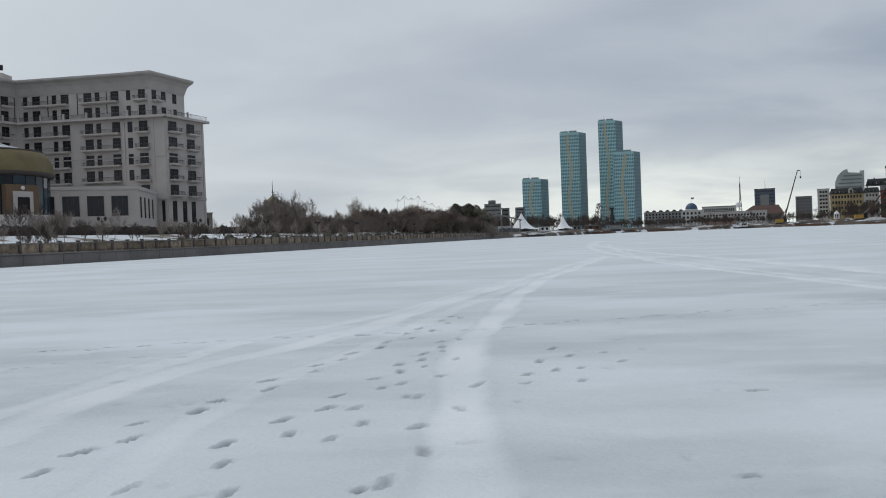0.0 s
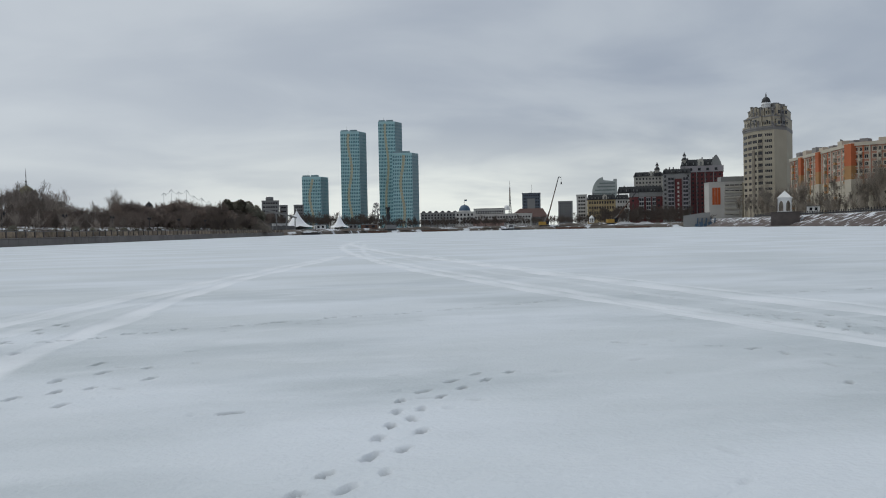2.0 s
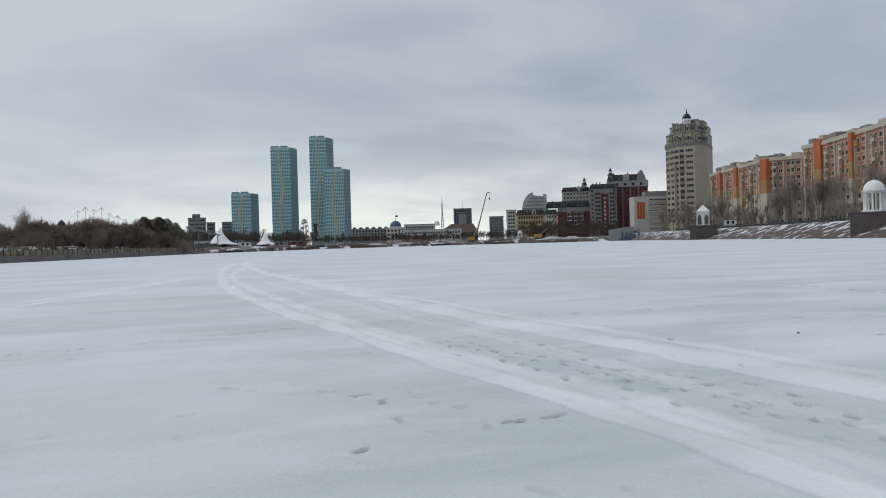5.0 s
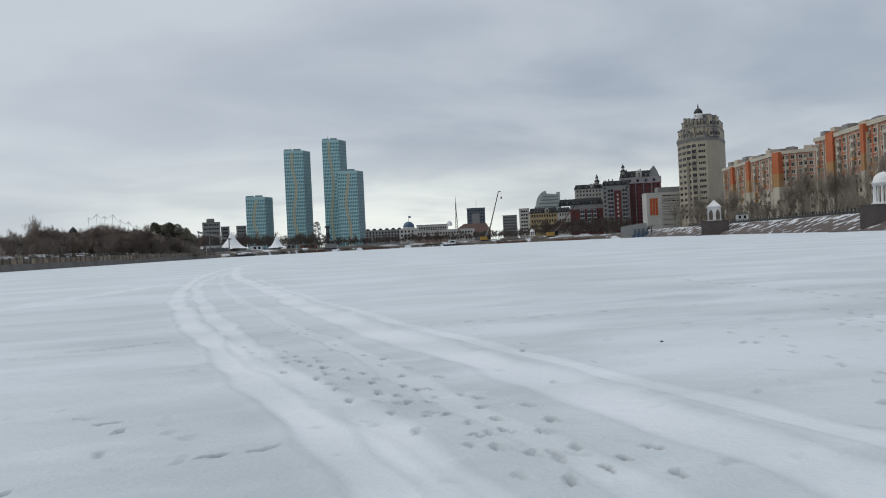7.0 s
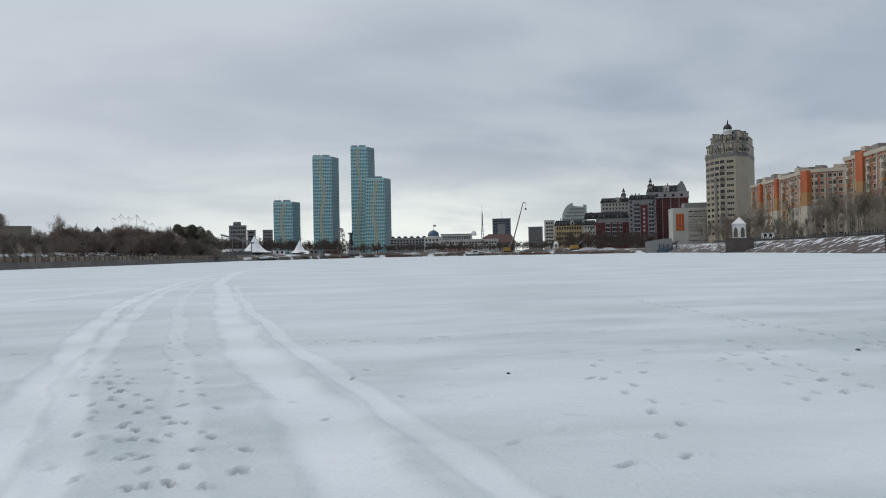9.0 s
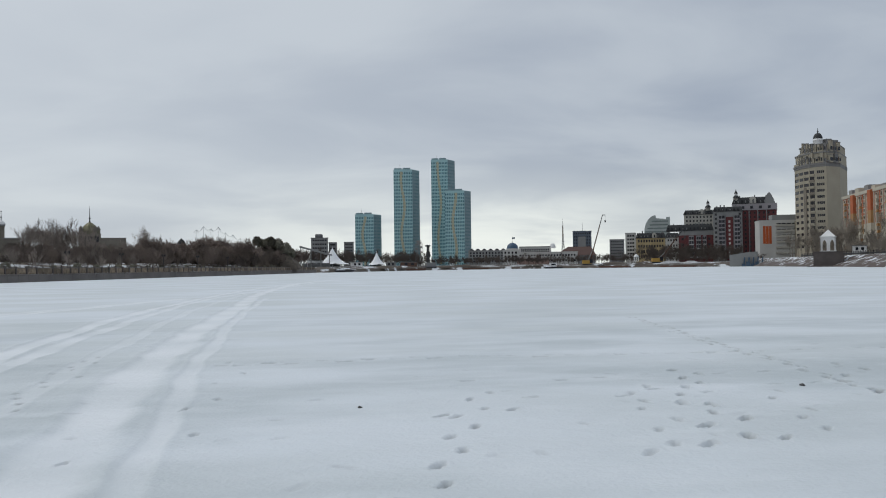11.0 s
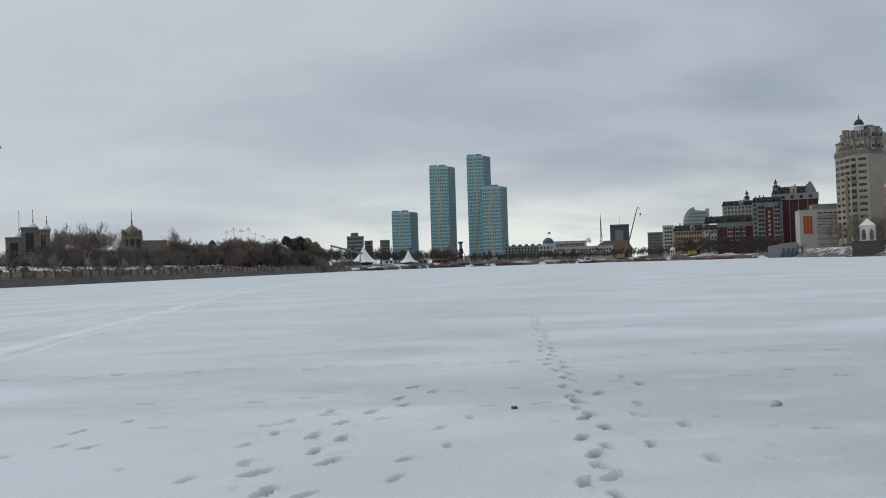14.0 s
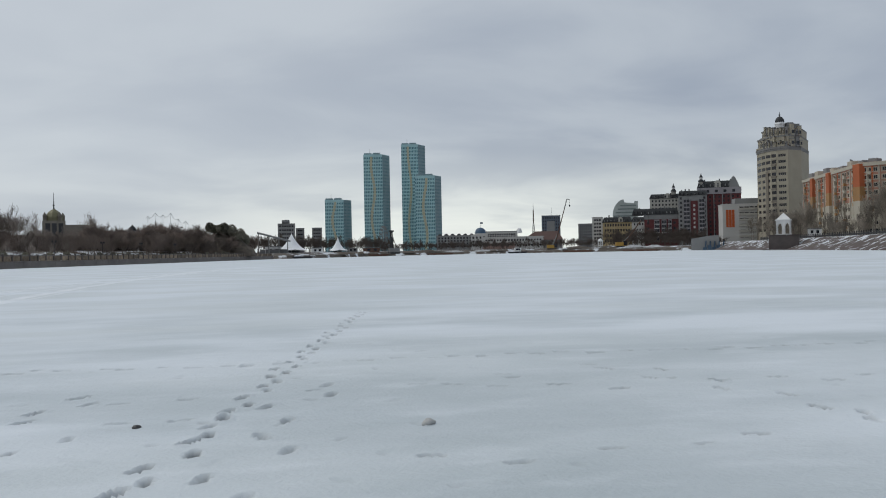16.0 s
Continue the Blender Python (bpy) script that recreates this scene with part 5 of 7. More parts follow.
def crane(x, y, z, tip, label, rz, s=1.0, boom=M_MACHINE):
    r = thing("mobile_crane", label, "crane", x, y, z, rz, "crawler cranes")
    for e in (-1.6, 1.6):
        b = bmesh.new()
        box(b, -3.4 * s, 3.4 * s, e - 0.5, e + 0.5, 0, 1.2)
        part("crawler_track", b, M_DARKMETAL, r)
    b = bmesh.new()
    box(b, -3.6 * s, 2.2 * s, -1.4, 1.4, 1.3, 3.4)
    part("body", b, M_MACHINE, r)
    b = bmesh.new()
    box(b, 0.8 * s, 2.6 * s, -1.9, -0.6, 1.6, 4.0)
    part("cab", b, M_WIN, r)
    t = r.matrix_world.inverted() @ Vector(tip)
    foot = Vector((1.2 * s, 0.4, 2.4))
    b = bmesh.new()
    rod(b, foot, foot.lerp(t, 0.5), 0.5, 0.44, 4)
    part("boom_section", b, boom, r)
    b = bmesh.new()
    rod(b, foot.lerp(t, 0.48), foot.lerp(t, 0.8), 0.42, 0.36, 4)
    part("boom_section", b, M_RUST, r)
    b = bmesh.new()
    rod(b, foot.lerp(t, 0.78), t, 0.36, 0.3, 4)
    part("boom_tip", b, M_DARKMETAL, r)
    b = bmesh.new()
    rod(b, t, t + Vector((1.6, 0, -0.2)), 0.3, 0.3, 4)
    rod(b, t + Vector((1.6, 0, -0.2)), t + Vector((1.6, 0, -3.5)), 0.07, 0.07, 4)
    box(b, t.x + 1.2, t.x + 2.0, -0.4 + t.y, 0.4 + t.y, t.z - 4.6, t.z - 3.4)
    part("hook", b, M_DARKMETAL, r)
    b = bmesh.new()
    rod(b, (-0.8 * s, 0, 2.0), foot.lerp(t, 0.3), 0.3, 0.22, 6)
    part("lift_cylinder", b, M_GREY, r)


crane(200.0, 496.0, 1.4, (208.1, 491.5, 32.6), "yellow mobile crane with a raised dark telescopic boom", -15, boom=M_RUST)
crane(234.0, 470.0, 2.0, (246.2, 462.8, 21.4), "yellow mobile crane with a low slanting dark boom", -10, boom=M_RUST)

# apartment blocks on the far right bank
simple_block("apartment_building", "narrow white apartment block with balconies", (286.9, 642.7), (294.6, 639.3), 14, 4, 27.0, M_OFFWHITE, 3, 7, 1.5, 1.5)


def mansard(root, p, q, depth, z0, z1, inset=2.2, over=0.5, dormers=()):
    m, n = wall_frame(p, q), dist2(p, q)
    b = bmesh.new()
    lo = [b.verts.new(m @ Vector(v)) for v in ((-over, -over, z0), (n + over, -over, z0), (n + over, depth, z0), (-over, depth, z0))]
    hi = [b.verts.new(m @ Vector(v)) for v in ((inset * 0.4, inset, z1), (n - inset * 0.4, inset, z1), (n - inset * 0.4, depth - 1, z1), (inset * 0.4, depth - 1, z1))]
    b.faces.new(hi), b.faces.new(lo[::-1])
    for i in range(4):
        b.faces.new((lo[i], lo[(i + 1) % 4], hi[(i + 1) % 4], hi[i]))
    part("roof", b, M_ROOF, root, "black mansard roof")
    rm = random.Random(int(n * 100))
    for k in range(int(n / 2.6)):
        u = 1.3 + k * 2.6
        b = bmesh.new()
        box(b, u - 0.55, u + 0.55, -0.2 - over, inset, z0 + 0.5, z0 + (z1 - z0) * 0.62, m)
        dk = part("roof_window", b, M_ROOF, root)
        b = bmesh.new()
        box(b, u - 0.32, u + 0.32, -0.28 - over, -0.203 - over, z0 + 0.8, z0 + (z1 - z0) * 0.5, m)
        part("pane", b, M_GREY if rm.random() < 0.5 else M_WIN, dk)
        if rm.random() < 0.45:
            b = bmesh.new()
            box(b, u + 0.6, u + 1.5, inset + 0.5, inset + 1.5, z1 - 0.6, z1 + rm.uniform(0.7, 1.8), m)
            part("chimney", b, M_GREY_D, root)
    for u, w in dormers:
        b = bmesh.new()
        pts = [(u - w / 2, z0 + 0.2)] + [(u + w / 2 * math.cos(math.pi - math.pi * i / 8), z0 + (z1 - z0) * 0.55 + w / 2 * math.sin(math.pi * i / 8)) for i in range(9)] + [(u + w / 2, z0 + 0.2)]
        f = [b.verts.new(m @ Vector((x, -0.6, z))) for x, z in pts]
        k = [b.verts.new(m @ Vector((x, 3.0, z))) for x, z in pts]
        b.faces.new(f), b.faces.new(k[::-1])
        for i in range(len(f)):
            b.faces.new((f[i], f[(i + 1) % len(f)], k[(i + 1) % len(f)], k[i]))
        dm = part("dormer", b, M_CREAM, root, "rounded pale dormer gable")


def turret(root, x, y, z, s):
    b = bmesh.new()
    lathe(b, [(1.9 * s, z), (1.9 * s, z + 2.2 * s), (2.3 * s, z + 2.4 * s)], 12, x, y)
    tb = part("turret", b, M_CREAM, root)
    b = bmesh.new()
    lathe(b, [(2.3 * s, z + 2.4 * s), (2.2 * s, z + 3.0 * s), (1.2 * s, z + 4.2 * s), (1.1 * s, z + 4.3 * s)], 12, x, y)
    part("lower_cap", b, M_ROOF, tb)
    b = bmesh.new()
    lathe(b, [(1.1 * s, z + 4.3 * s), (1.1 * s, z + 5.6 * s), (1.35 * s, z + 5.7 * s)], 12, x, y)
    part("lantern", b, M_WHITE, tb)
    b = bmesh.new()
    lathe(b, [(1.4 * s, z + 5.7 * s), (1.1 * s, z + 6.4 * s), (0.4 * s, z + 7.6 * s), (0.05, z + 9.0 * s)], 12, x, y)
    part("cap", b, M_ROOF, tb)


yb = simple_block("apartment_building", "ochre apartment house under a black mansard roof", (290.6, 630.1), (311.0, 620.5), 14, 4, 22.6, M_OCHRE, 10, 4, 1.25, 2.1, side=3, mullions=0, parapet=0)
mansard(yb, (290.6, 630.1), (311.0, 620.5), 14, 22.6, 26.8, dormers=((14, 3.6),))
yw = simple_block("apartment_building", "white apartment house under a black mansard roof", (311.2, 620.4), (320.4, 615.8), 14, 4, 22.6, M_OFFWHITE, 4, 4, 1.1, 1.7, mullions=0, parapet=0)
mansard(yw, (311.2, 620.4), (320.4, 615.8), 14, 22.6, 26.4)


def glass_sail():
    """Grey-green block whose front rises in a quarter curve."""
    root = thing("glass_building", "pale grey-green building with a curved glass flank", "building")
    m = wall_frame((382.4, 819.1), (406.1, 807.8))
    n = 26.2
    MG = mat("grey_green_glass", (0.36, 0.39, 0.37), 0.3, 0.15, 0.1, 1.0, 0.0)
    b = bmesh.new()
    prof = [(0.4, 0.5)] + [(0.4 + 13 * (1 - math.cos(radians(a))), 36 + 17 * math.sin(radians(a))) for a in range(0, 71, 10)] + [(11.5, 52.8), (12.5, 49.5), (n - 4, 48.5), (n - 3.5, 50.6), (n, 50.6), (n, 0.5)]
    f = [b.verts.new(m @ Vector((x, 0, z))) for x, z in prof]
    k = [b.verts.new(m @ Vector((x, 16, z))) for x, z in prof]
    b.faces.new(f), b.faces.new(k[::-1])
    for i in range(len(f)):
        b.faces.new((f[i], f[(i + 1) % len(f)], k[(i + 1) % len(f)], k[i]))
    part("body", b, MG, root)
    for j in range(7):
        b = bmesh.new()
        x0 = 1.2 if j < 4 else 1.2 + (j - 3) * 2.3
        box(b, x0, n - 2, -0.25, -0.003, 24 + j * 3.6, 25.3 + j * 3.6, m)
        part("window_band", b, M_BAND, root)


M_BAND = mat("grey_green_band", (0.16, 0.19, 0.185), 0.4, 0.15)
glass_sail()


def red_houses():
    # low red and white house
    p, q = (302.3, 580.2), (323.8, 568.7)
    n = dist2(p, q)
    r = simple_block("apartment_building", "red brick and white apartment house with bay windows", p, q, 16, 4, 26.2, M_REDBRICK, 2, 5, 1.6, 1.8, margin=2.0, mullions=1, parapet=0)
    m = wall_frame(p, q)
    for u, w in ((7.2, 3.6), (12.4, 3.4), (17.0, 2.6)):
        b = bmesh.new()
        box(b, u, u + w, -1.1, -0.003, 6, 22.5, m)
        by = part("bay", b, M_LILAC, r, "grey glazed bay")
        for j in range(5):
            b = bmesh.new()
            box(b, u + 0.25, u + w / 2 - 0.12, -1.18, -1.103, 7.2 + j * 3.1, 9.3 + j * 3.1, m)
            part("window", b, M_WIN, by)
            b = bmesh.new()
            box(b, u + w / 2 + 0.12, u + w - 0.25, -1.18, -1.103, 7.2 + j * 3.1, 9.3 + j * 3.1, m)
            part("window", b, M_WIN, by)
            b = bmesh.new()
            box(b, u - 0.1, u + w + 0.1, -1.3, -1.103, 6.5 + j * 3.1, 6.9 + j * 3.1, m)
            part("sill_band", b, M_OFFWHITE, by)
    b = bmesh.new()
    box(b, 0, n, -0.25, -0.003, 22.8, 26.2, m)
    part("top_floor", b, M_GREY, r, "grey rendered top floor")
    mansard(r, (294.7, 584.0), q, 16, 26.2, 30.8)
    # cream house behind it, with a turret
    p, q = (314.9, 596.2), (333.9, 585.9)
    r = simple_block("apartment_building", "cream apartment house with a black roof and turret", p, q, 14, 4, 39.2, M_CREAM, 8, 11, 1.2, 1.5, mullions=0, parapet=0)
    mansard(r, p, q, 14, 39.2, 42.6, dormers=((13.0, 4.0),))
    turret(r, 331.5, 590, 42.0, 0.95)
    # grey and red house
    p, q = (319.2, 559.8), (336.3, 549.9)
    n = dist2(p, q)
    r = simple_block("apartment_building", "grey and red brick apartment house with glazed bays", p, q, 18, 4, 39.0, M_GREY, 2, 10, 1.5, 1.7, margin=1.0, parapet=0, side=5)
    m = wall_frame(p, q)
    b = bmesh.new()
    box(b, 8.6, 13.4, -0.35, -0.003, 4, 35, m)
    rp = part("red_panel", b, M_REDBRICK, r)
    for j in range(9):
        b = bmesh.new()
        box(b, 10.3, 11.6, -0.42, -0.353, 6 + j * 3.1, 7.6 + j * 3.1, m)
        part("window", b, M_OFFWHITE, rp, "small window with pale surround")
    for u, w in ((3.6, 4.4), (14.2, 4.0)):
        b = bmesh.new()
        box(b, u, u + w, -1.2, -0.003, 6, 36, m)
        by = part("bay", b, M_LILAC, r, "grey glazed bay")
        for j in range(10):
            b = bmesh.new()
            box(b, u + 0.25, u + w / 2 - 0.12, -1.28, -1.203, 6.9 + j * 3.0, 8.9 + j * 3.0, m)
            part("window", b, M_WIN, by)
            b = bmesh.new()
            box(b, u + w / 2 + 0.12, u + w - 0.25, -1.28, -1.203, 6.9 + j * 3.0, 8.9 + j * 3.0, m)
            part("window", b, M_WIN, by)
    mansard(r, p, q, 18, 39.0, 42.4)
    # tall red house
    p, q = (340.7, 570.5), (366.4, 554.7)
    n = dist2(p, q)
    r = simple_block("apartment_building", "tall dark red brick house with a turret and grey gable", p, q, 16, 4, 40.5, M_REDBRICK, 9, 11, 1.3, 1.7, margin=1.6, parapet=0)
    m = wall_frame(p, q)
    b = bmesh.new()
    box(b, -0.6, n + 0.4, -0.6, 16.5, 40.503, 45.2, m)
    part("top_floor", b, M_LILAC, r)
    for u in (5.0, 11.0, 17.0, 23.0):
        b = bmesh.new()
        box(b, u, u + 0.6, -0.4, -0.003, 4, 40.4, m)
        part("pilaster", b, M_GREY, r)
        b = bmesh.new()
        box(b, u + 1.2, u + 3.2, -0.68, -0.603, 41.6, 43.6, m)
        part("window", b, M_WIN, r)
    mansard(r, p, (p[0] + 0.82 * (q[0] - p[0]), p[1] + 0.82 * (q[1] - p[1])), 16, 45.2, 50.2, dormers=((14.0, 5.0),))
    turret(r, 344.2, 571.5, 47.6, 1.0)
    b = bmesh.new()
    pts = [(22.2, 45.2), (29.2, 45.2), (28.4, 48.0), (26.2, 52.4), (25.2, 53.2), (24.2, 52.4), (22.2, 48.0)]
    f = [b.verts.new(m @ Vector((x, -0.7, z))) for x, z in pts]
    k = [b.verts.new(m @ Vector((x, 8, z))) for x, z in pts]
    b.faces.new(f), b.faces.new(k[::-1])
    for i in range(len(f)):
        b.faces.new((f[i], f[(i + 1) % len(f)], k[(i + 1) % len(f)], k[i]))
    part("gable", b, M_GREY, r, "grey stepped gable")


red_houses()


def mural_house():
    p, q = (304.2, 475.7), (333.6, 464.0)
    M_MURAL = mat("orange_panel", (0.45, 0.10, 0.03), 0.8, 0.12)
    r = simple_block("apartment_building", "white house with orange wall panels and open galleries", p, q, 16, 4, 27.4, M_OFFWHITE, 4, 6, 2.6, 1.3, margin=10, side=3)
    m, n = wall_frame(p, q), dist2(p, q)
    for k in range(3):
        b = bmesh.new()
        box(b, 2.0 + k * 1.75, 3.55 + k * 1.75, -0.12, -0.003, 13.5, 24.4, m)
        part("orange_panel", b, M_MURAL, r)
    for j in range(6):
        b = bmesh.new()
        box(b, 9.4, 20.5, -1.3, -0.003, 7.2 + j * 3.4, 8.4 + j * 3.4, m)
        part("gallery", b, M_CREAM, r)
    b = bmesh.new()
    box(b, 8, n, 3, 14, 28.0, 31.4, m)
    part("roof_storey", b, M_GREY, r)
    b = bmesh.new()
    box(b, 20.5, n + 0.2, -0.5, -0.003, 4, 27.3, m)
    part("side_bay", b, mat("tan_render", (0.33, 0.29, 0.22), 0.9), r)


mural_house()

# ---- right bank ----
M_BEIGE = mat("beige_cladding", (0.34, 0.305, 0.235), 0.85, 0.10, 0.12, 4.0)
M_BEIGE_D = mat("taupe_cladding", (0.20, 0.175, 0.14), 0.85, 0.12, 0.15, 4.0)
M_GREYBAND = mat("grey_stone_band", (0.19, 0.185, 0.18), 0.85, 0.12, 0.15, 4.0)
M_SALMON = mat("salmon_render", (0.40, 0.205, 0.145), 0.88, 0.14, 0.12, 4.0)
M_ORANGE = mat("orange_render", (0.42, 0.12, 0.05), 0.88, 0.12, 0.12, 4.0)
M_AMBER = mat("amber_render", (0.36, 0.20, 0.085), 0.88, 0.14, 0.12, 4.0)
M_SANDY = mat("sandy_cream_render", (0.46, 0.42, 0.34), 0.88, 0.12, 0.12, 4.0)


def inset(pts, k):
    """The outline pts drawn in towards the tower's core by the factor k."""
    cx_, cy_ = 333.8, 442.6
    return [(cx_ + (p[0] - cx_) * k, cy_ + (p[1] - cy_) * k) for p in pts]


def build_round_tower():
    pts = BEIGE_OUTLINE
    root = thing("apartment_tower", "beige rounded apartment tower with stepped crown and black cupola", "tower")
    zrow = [10 + 3.55 * j for j in range(13)]
    bm = bmesh.new()
    wins = {}
    for i in range(len(pts)):
        p, q = pts[i], pts[(i + 1) % len(pts)]
        n = dist2(p, q)
        w = []
        if i < 3:
            w = [(n * 0.08, n * 0.92, z, z + 1.8) for z in zrow[-4:]] + [(n * 0.2, n * 0.8, z, z + 1.7) for z in zrow[:-4]]
        elif i == 3:
            w = [(0.4, n - 0.4, z, z + 1.9) for z in zrow]
        elif i == 4:
            w = [(0.9, 5.2, z, z + 1.7) for z in zrow]
        wins[i] = w
        holed_wall(bm, p, q, 4.0, 56.4, w)
    part("wall", bm, M_BEIGE, root)
    for i, w in wins.items():
        windows_on(root, pts[i], pts[(i + 1) % len(pts)], w, 3 if i == 4 else 2, frame_m=M_SANDY if i == 4 else None)
    b = bmesh.new()
    p, q = pts[2], pts[3]
    box(b, 0.2, dist2(p, q) * 0.5, -0.3, -0.003, 8, 45, wall_frame(p, q))
    part("dark_bay", b, M_BEIGE_D, root)
    p, q = pts[3], pts[4]
    for j, z in enumerate(zrow):
        b = bmesh.new()
        box(b, 0.2, dist2(p, q) - 0.2, -0.5, -0.003, z - 1.2, z - 0.1, wall_frame(p, q))
        part("balcony", b, M_BEIGE_D if j % 2 else M_BEIGE, root)
    # stepped crown
    for k, z0, z1, m, nm in ((1.015, 56.4, 57.5, M_GREYBAND, "cornice"), (1.03, 57.503, 58.6, M_GREYBAND, "cornice"), (0.97, 58.603, 64.2, M_BEIGE, "crown_storey"), (0.99, 64.203, 65.0, M_GREYBAND, "cornice"), (0.86, 65.003, 69.2, M_BEIGE, "crown_storey"), (0.88, 69.203, 69.9, M_GREYBAND, "cornice")):
        b = bmesh.new()
        prism(b, inset(pts, k), z0, z1)
        part(nm, b, m, root)
    for ring, z, h in ((inset(pts, 0.97), 60.0, 2.2), (inset(pts, 0.86), 66.2, 1.9)):
        for i in range(6):
            p, q = ring[i], ring[(i + 1) % len(ring)]
            n = dist2(p, q)
            for k in range(max(1, int(n / 3.2))):
                u = (k + 0.25) * n / max(1, int(n / 3.2))
                b = bmesh.new()
                box(b, u, u + 1.5, -0.08, -0.003, z, z + h, wall_frame(p, q))
                part("window", b, M_WIN, root)
            b = bmesh.new()
            box(b, 0.2, n - 0.2, -1.1, -0.003, z - 1.2, z - 0.2, wall_frame(p, q))
            part("balcony", b, M_GREYBAND if i % 2 else M_BEIGE, root)
    # uneven terraces, bays and chimneys of the crown
    for ring, zb, steps in ((inset(pts, 0.97), 58.6, ((0.1, 0.36, 3.4), (0.5, 0.74, 5.2), (0.8, 0.97, 2.6))), (inset(pts, 0.86), 65.0, ((0.05, 0.3, 5.4), (0.42, 0.62, 3.2), (0.7, 0.95, 4.6)))):
        for i in range(1, 6):
            p, q = ring[i], ring[i + 1]
            n = dist2(p, q)
            m = wall_frame(p, q)
            for k, (u0, u1, h) in enumerate(steps):
                h = h * (0.8 + 0.25 * ((i * 3 + k * 2) % 4) / 2)
                b = bmesh.new()
                box(b, n * u0, n * u1, -1.35, -0.004, zb + 0.004, zb + h, m)
                bay = part("crown_bay", b, M_BEIGE if (i + k) % 3 else M_GREYBAND, root)
                b = bmesh.new()
                box(b, n * u0 + 0.3, n * u1 - 0.3, -1.43, -1.353, zb + 0.9, zb + min(h - 0.5, 2.9), m)
                part("window", b, M_WIN, bay)
                b = bmesh.new()
                box(b, n * u0 - 0.15, n * u1 + 0.15, -1.5, 0.2, zb + h + 0.003, zb + h + 0.35, m)
                part("coping", b, M_GREYBAND, bay)
    rg = inset(pts, 0.84)
    m = wall_frame(rg[4], rg[6])
    n = dist2(rg[4], rg[6])
    for u0, u1, h in ((0.42, 0.7, 73.0), (0.703, 1.0, 72.2)):
        b = bmesh.new()
        box(b, n * u0, n * u1, 0.5, 8, 69.903, h, m)
        part("roof_storey", b, M_GREYBAND, root)
    c = m @ Vector((n * 0.16, 3.4, 0))
    b = bmesh.new()
    lathe(b, [(2.7, 69.9), (2.7, 72.2), (3.0, 72.4), (2.5, 72.6), (2.5, 73.4)], 20, c.x, c.y)
    part("cupola_drum", b, M_WHITE, root)
    b = bmesh.new()
    lathe(b, [(2.6 * math.cos(radians(a)), 73.4 + 3.4 * math.sin(radians(a))) for a in range(0, 86, 9)] + [(0.3, 76.9), (0.5, 77.5), (0.35, 77.9), (0.05, 79.6)], 20, c.x, c.y)
    part("cupola", b, M_ROOF, root, "black ribbed cupola with finial")


BEIGE_OUTLINE = [(316.6, 456.9), (314.4, 449.2), (313.6, 443.7), (313.8, 438.8), (315.2, 435.3), (319.0, 430.1), (330.0, 433.5), (349.6, 453.8), (331.7, 474.0)]
build_round_tower()


SURROUND = {}


def surround_mesh(w, h):
    """A flat rendered surround with a sill, shared by alike windows."""
    if (w, h) not in SURROUND:
        def fill(b):
            for x0, x1, z0, z1 in ((-0.28, -0.003, -0.1, h + 0.25), (w + 0.003, w + 0.28, -0.1, h + 0.25), (0, w, h + 0.003, h + 0.25)):
                box(b, x0, x1, -0.09, -0.003, z0, z1)
            box(b, -0.34, w + 0.34, -0.22, -0.003, -0.36, -0.103)
        SURROUND[(w, h)] = one_mesh("window_surround", fill, M_SANDY)
    return SURROUND[(w, h)]


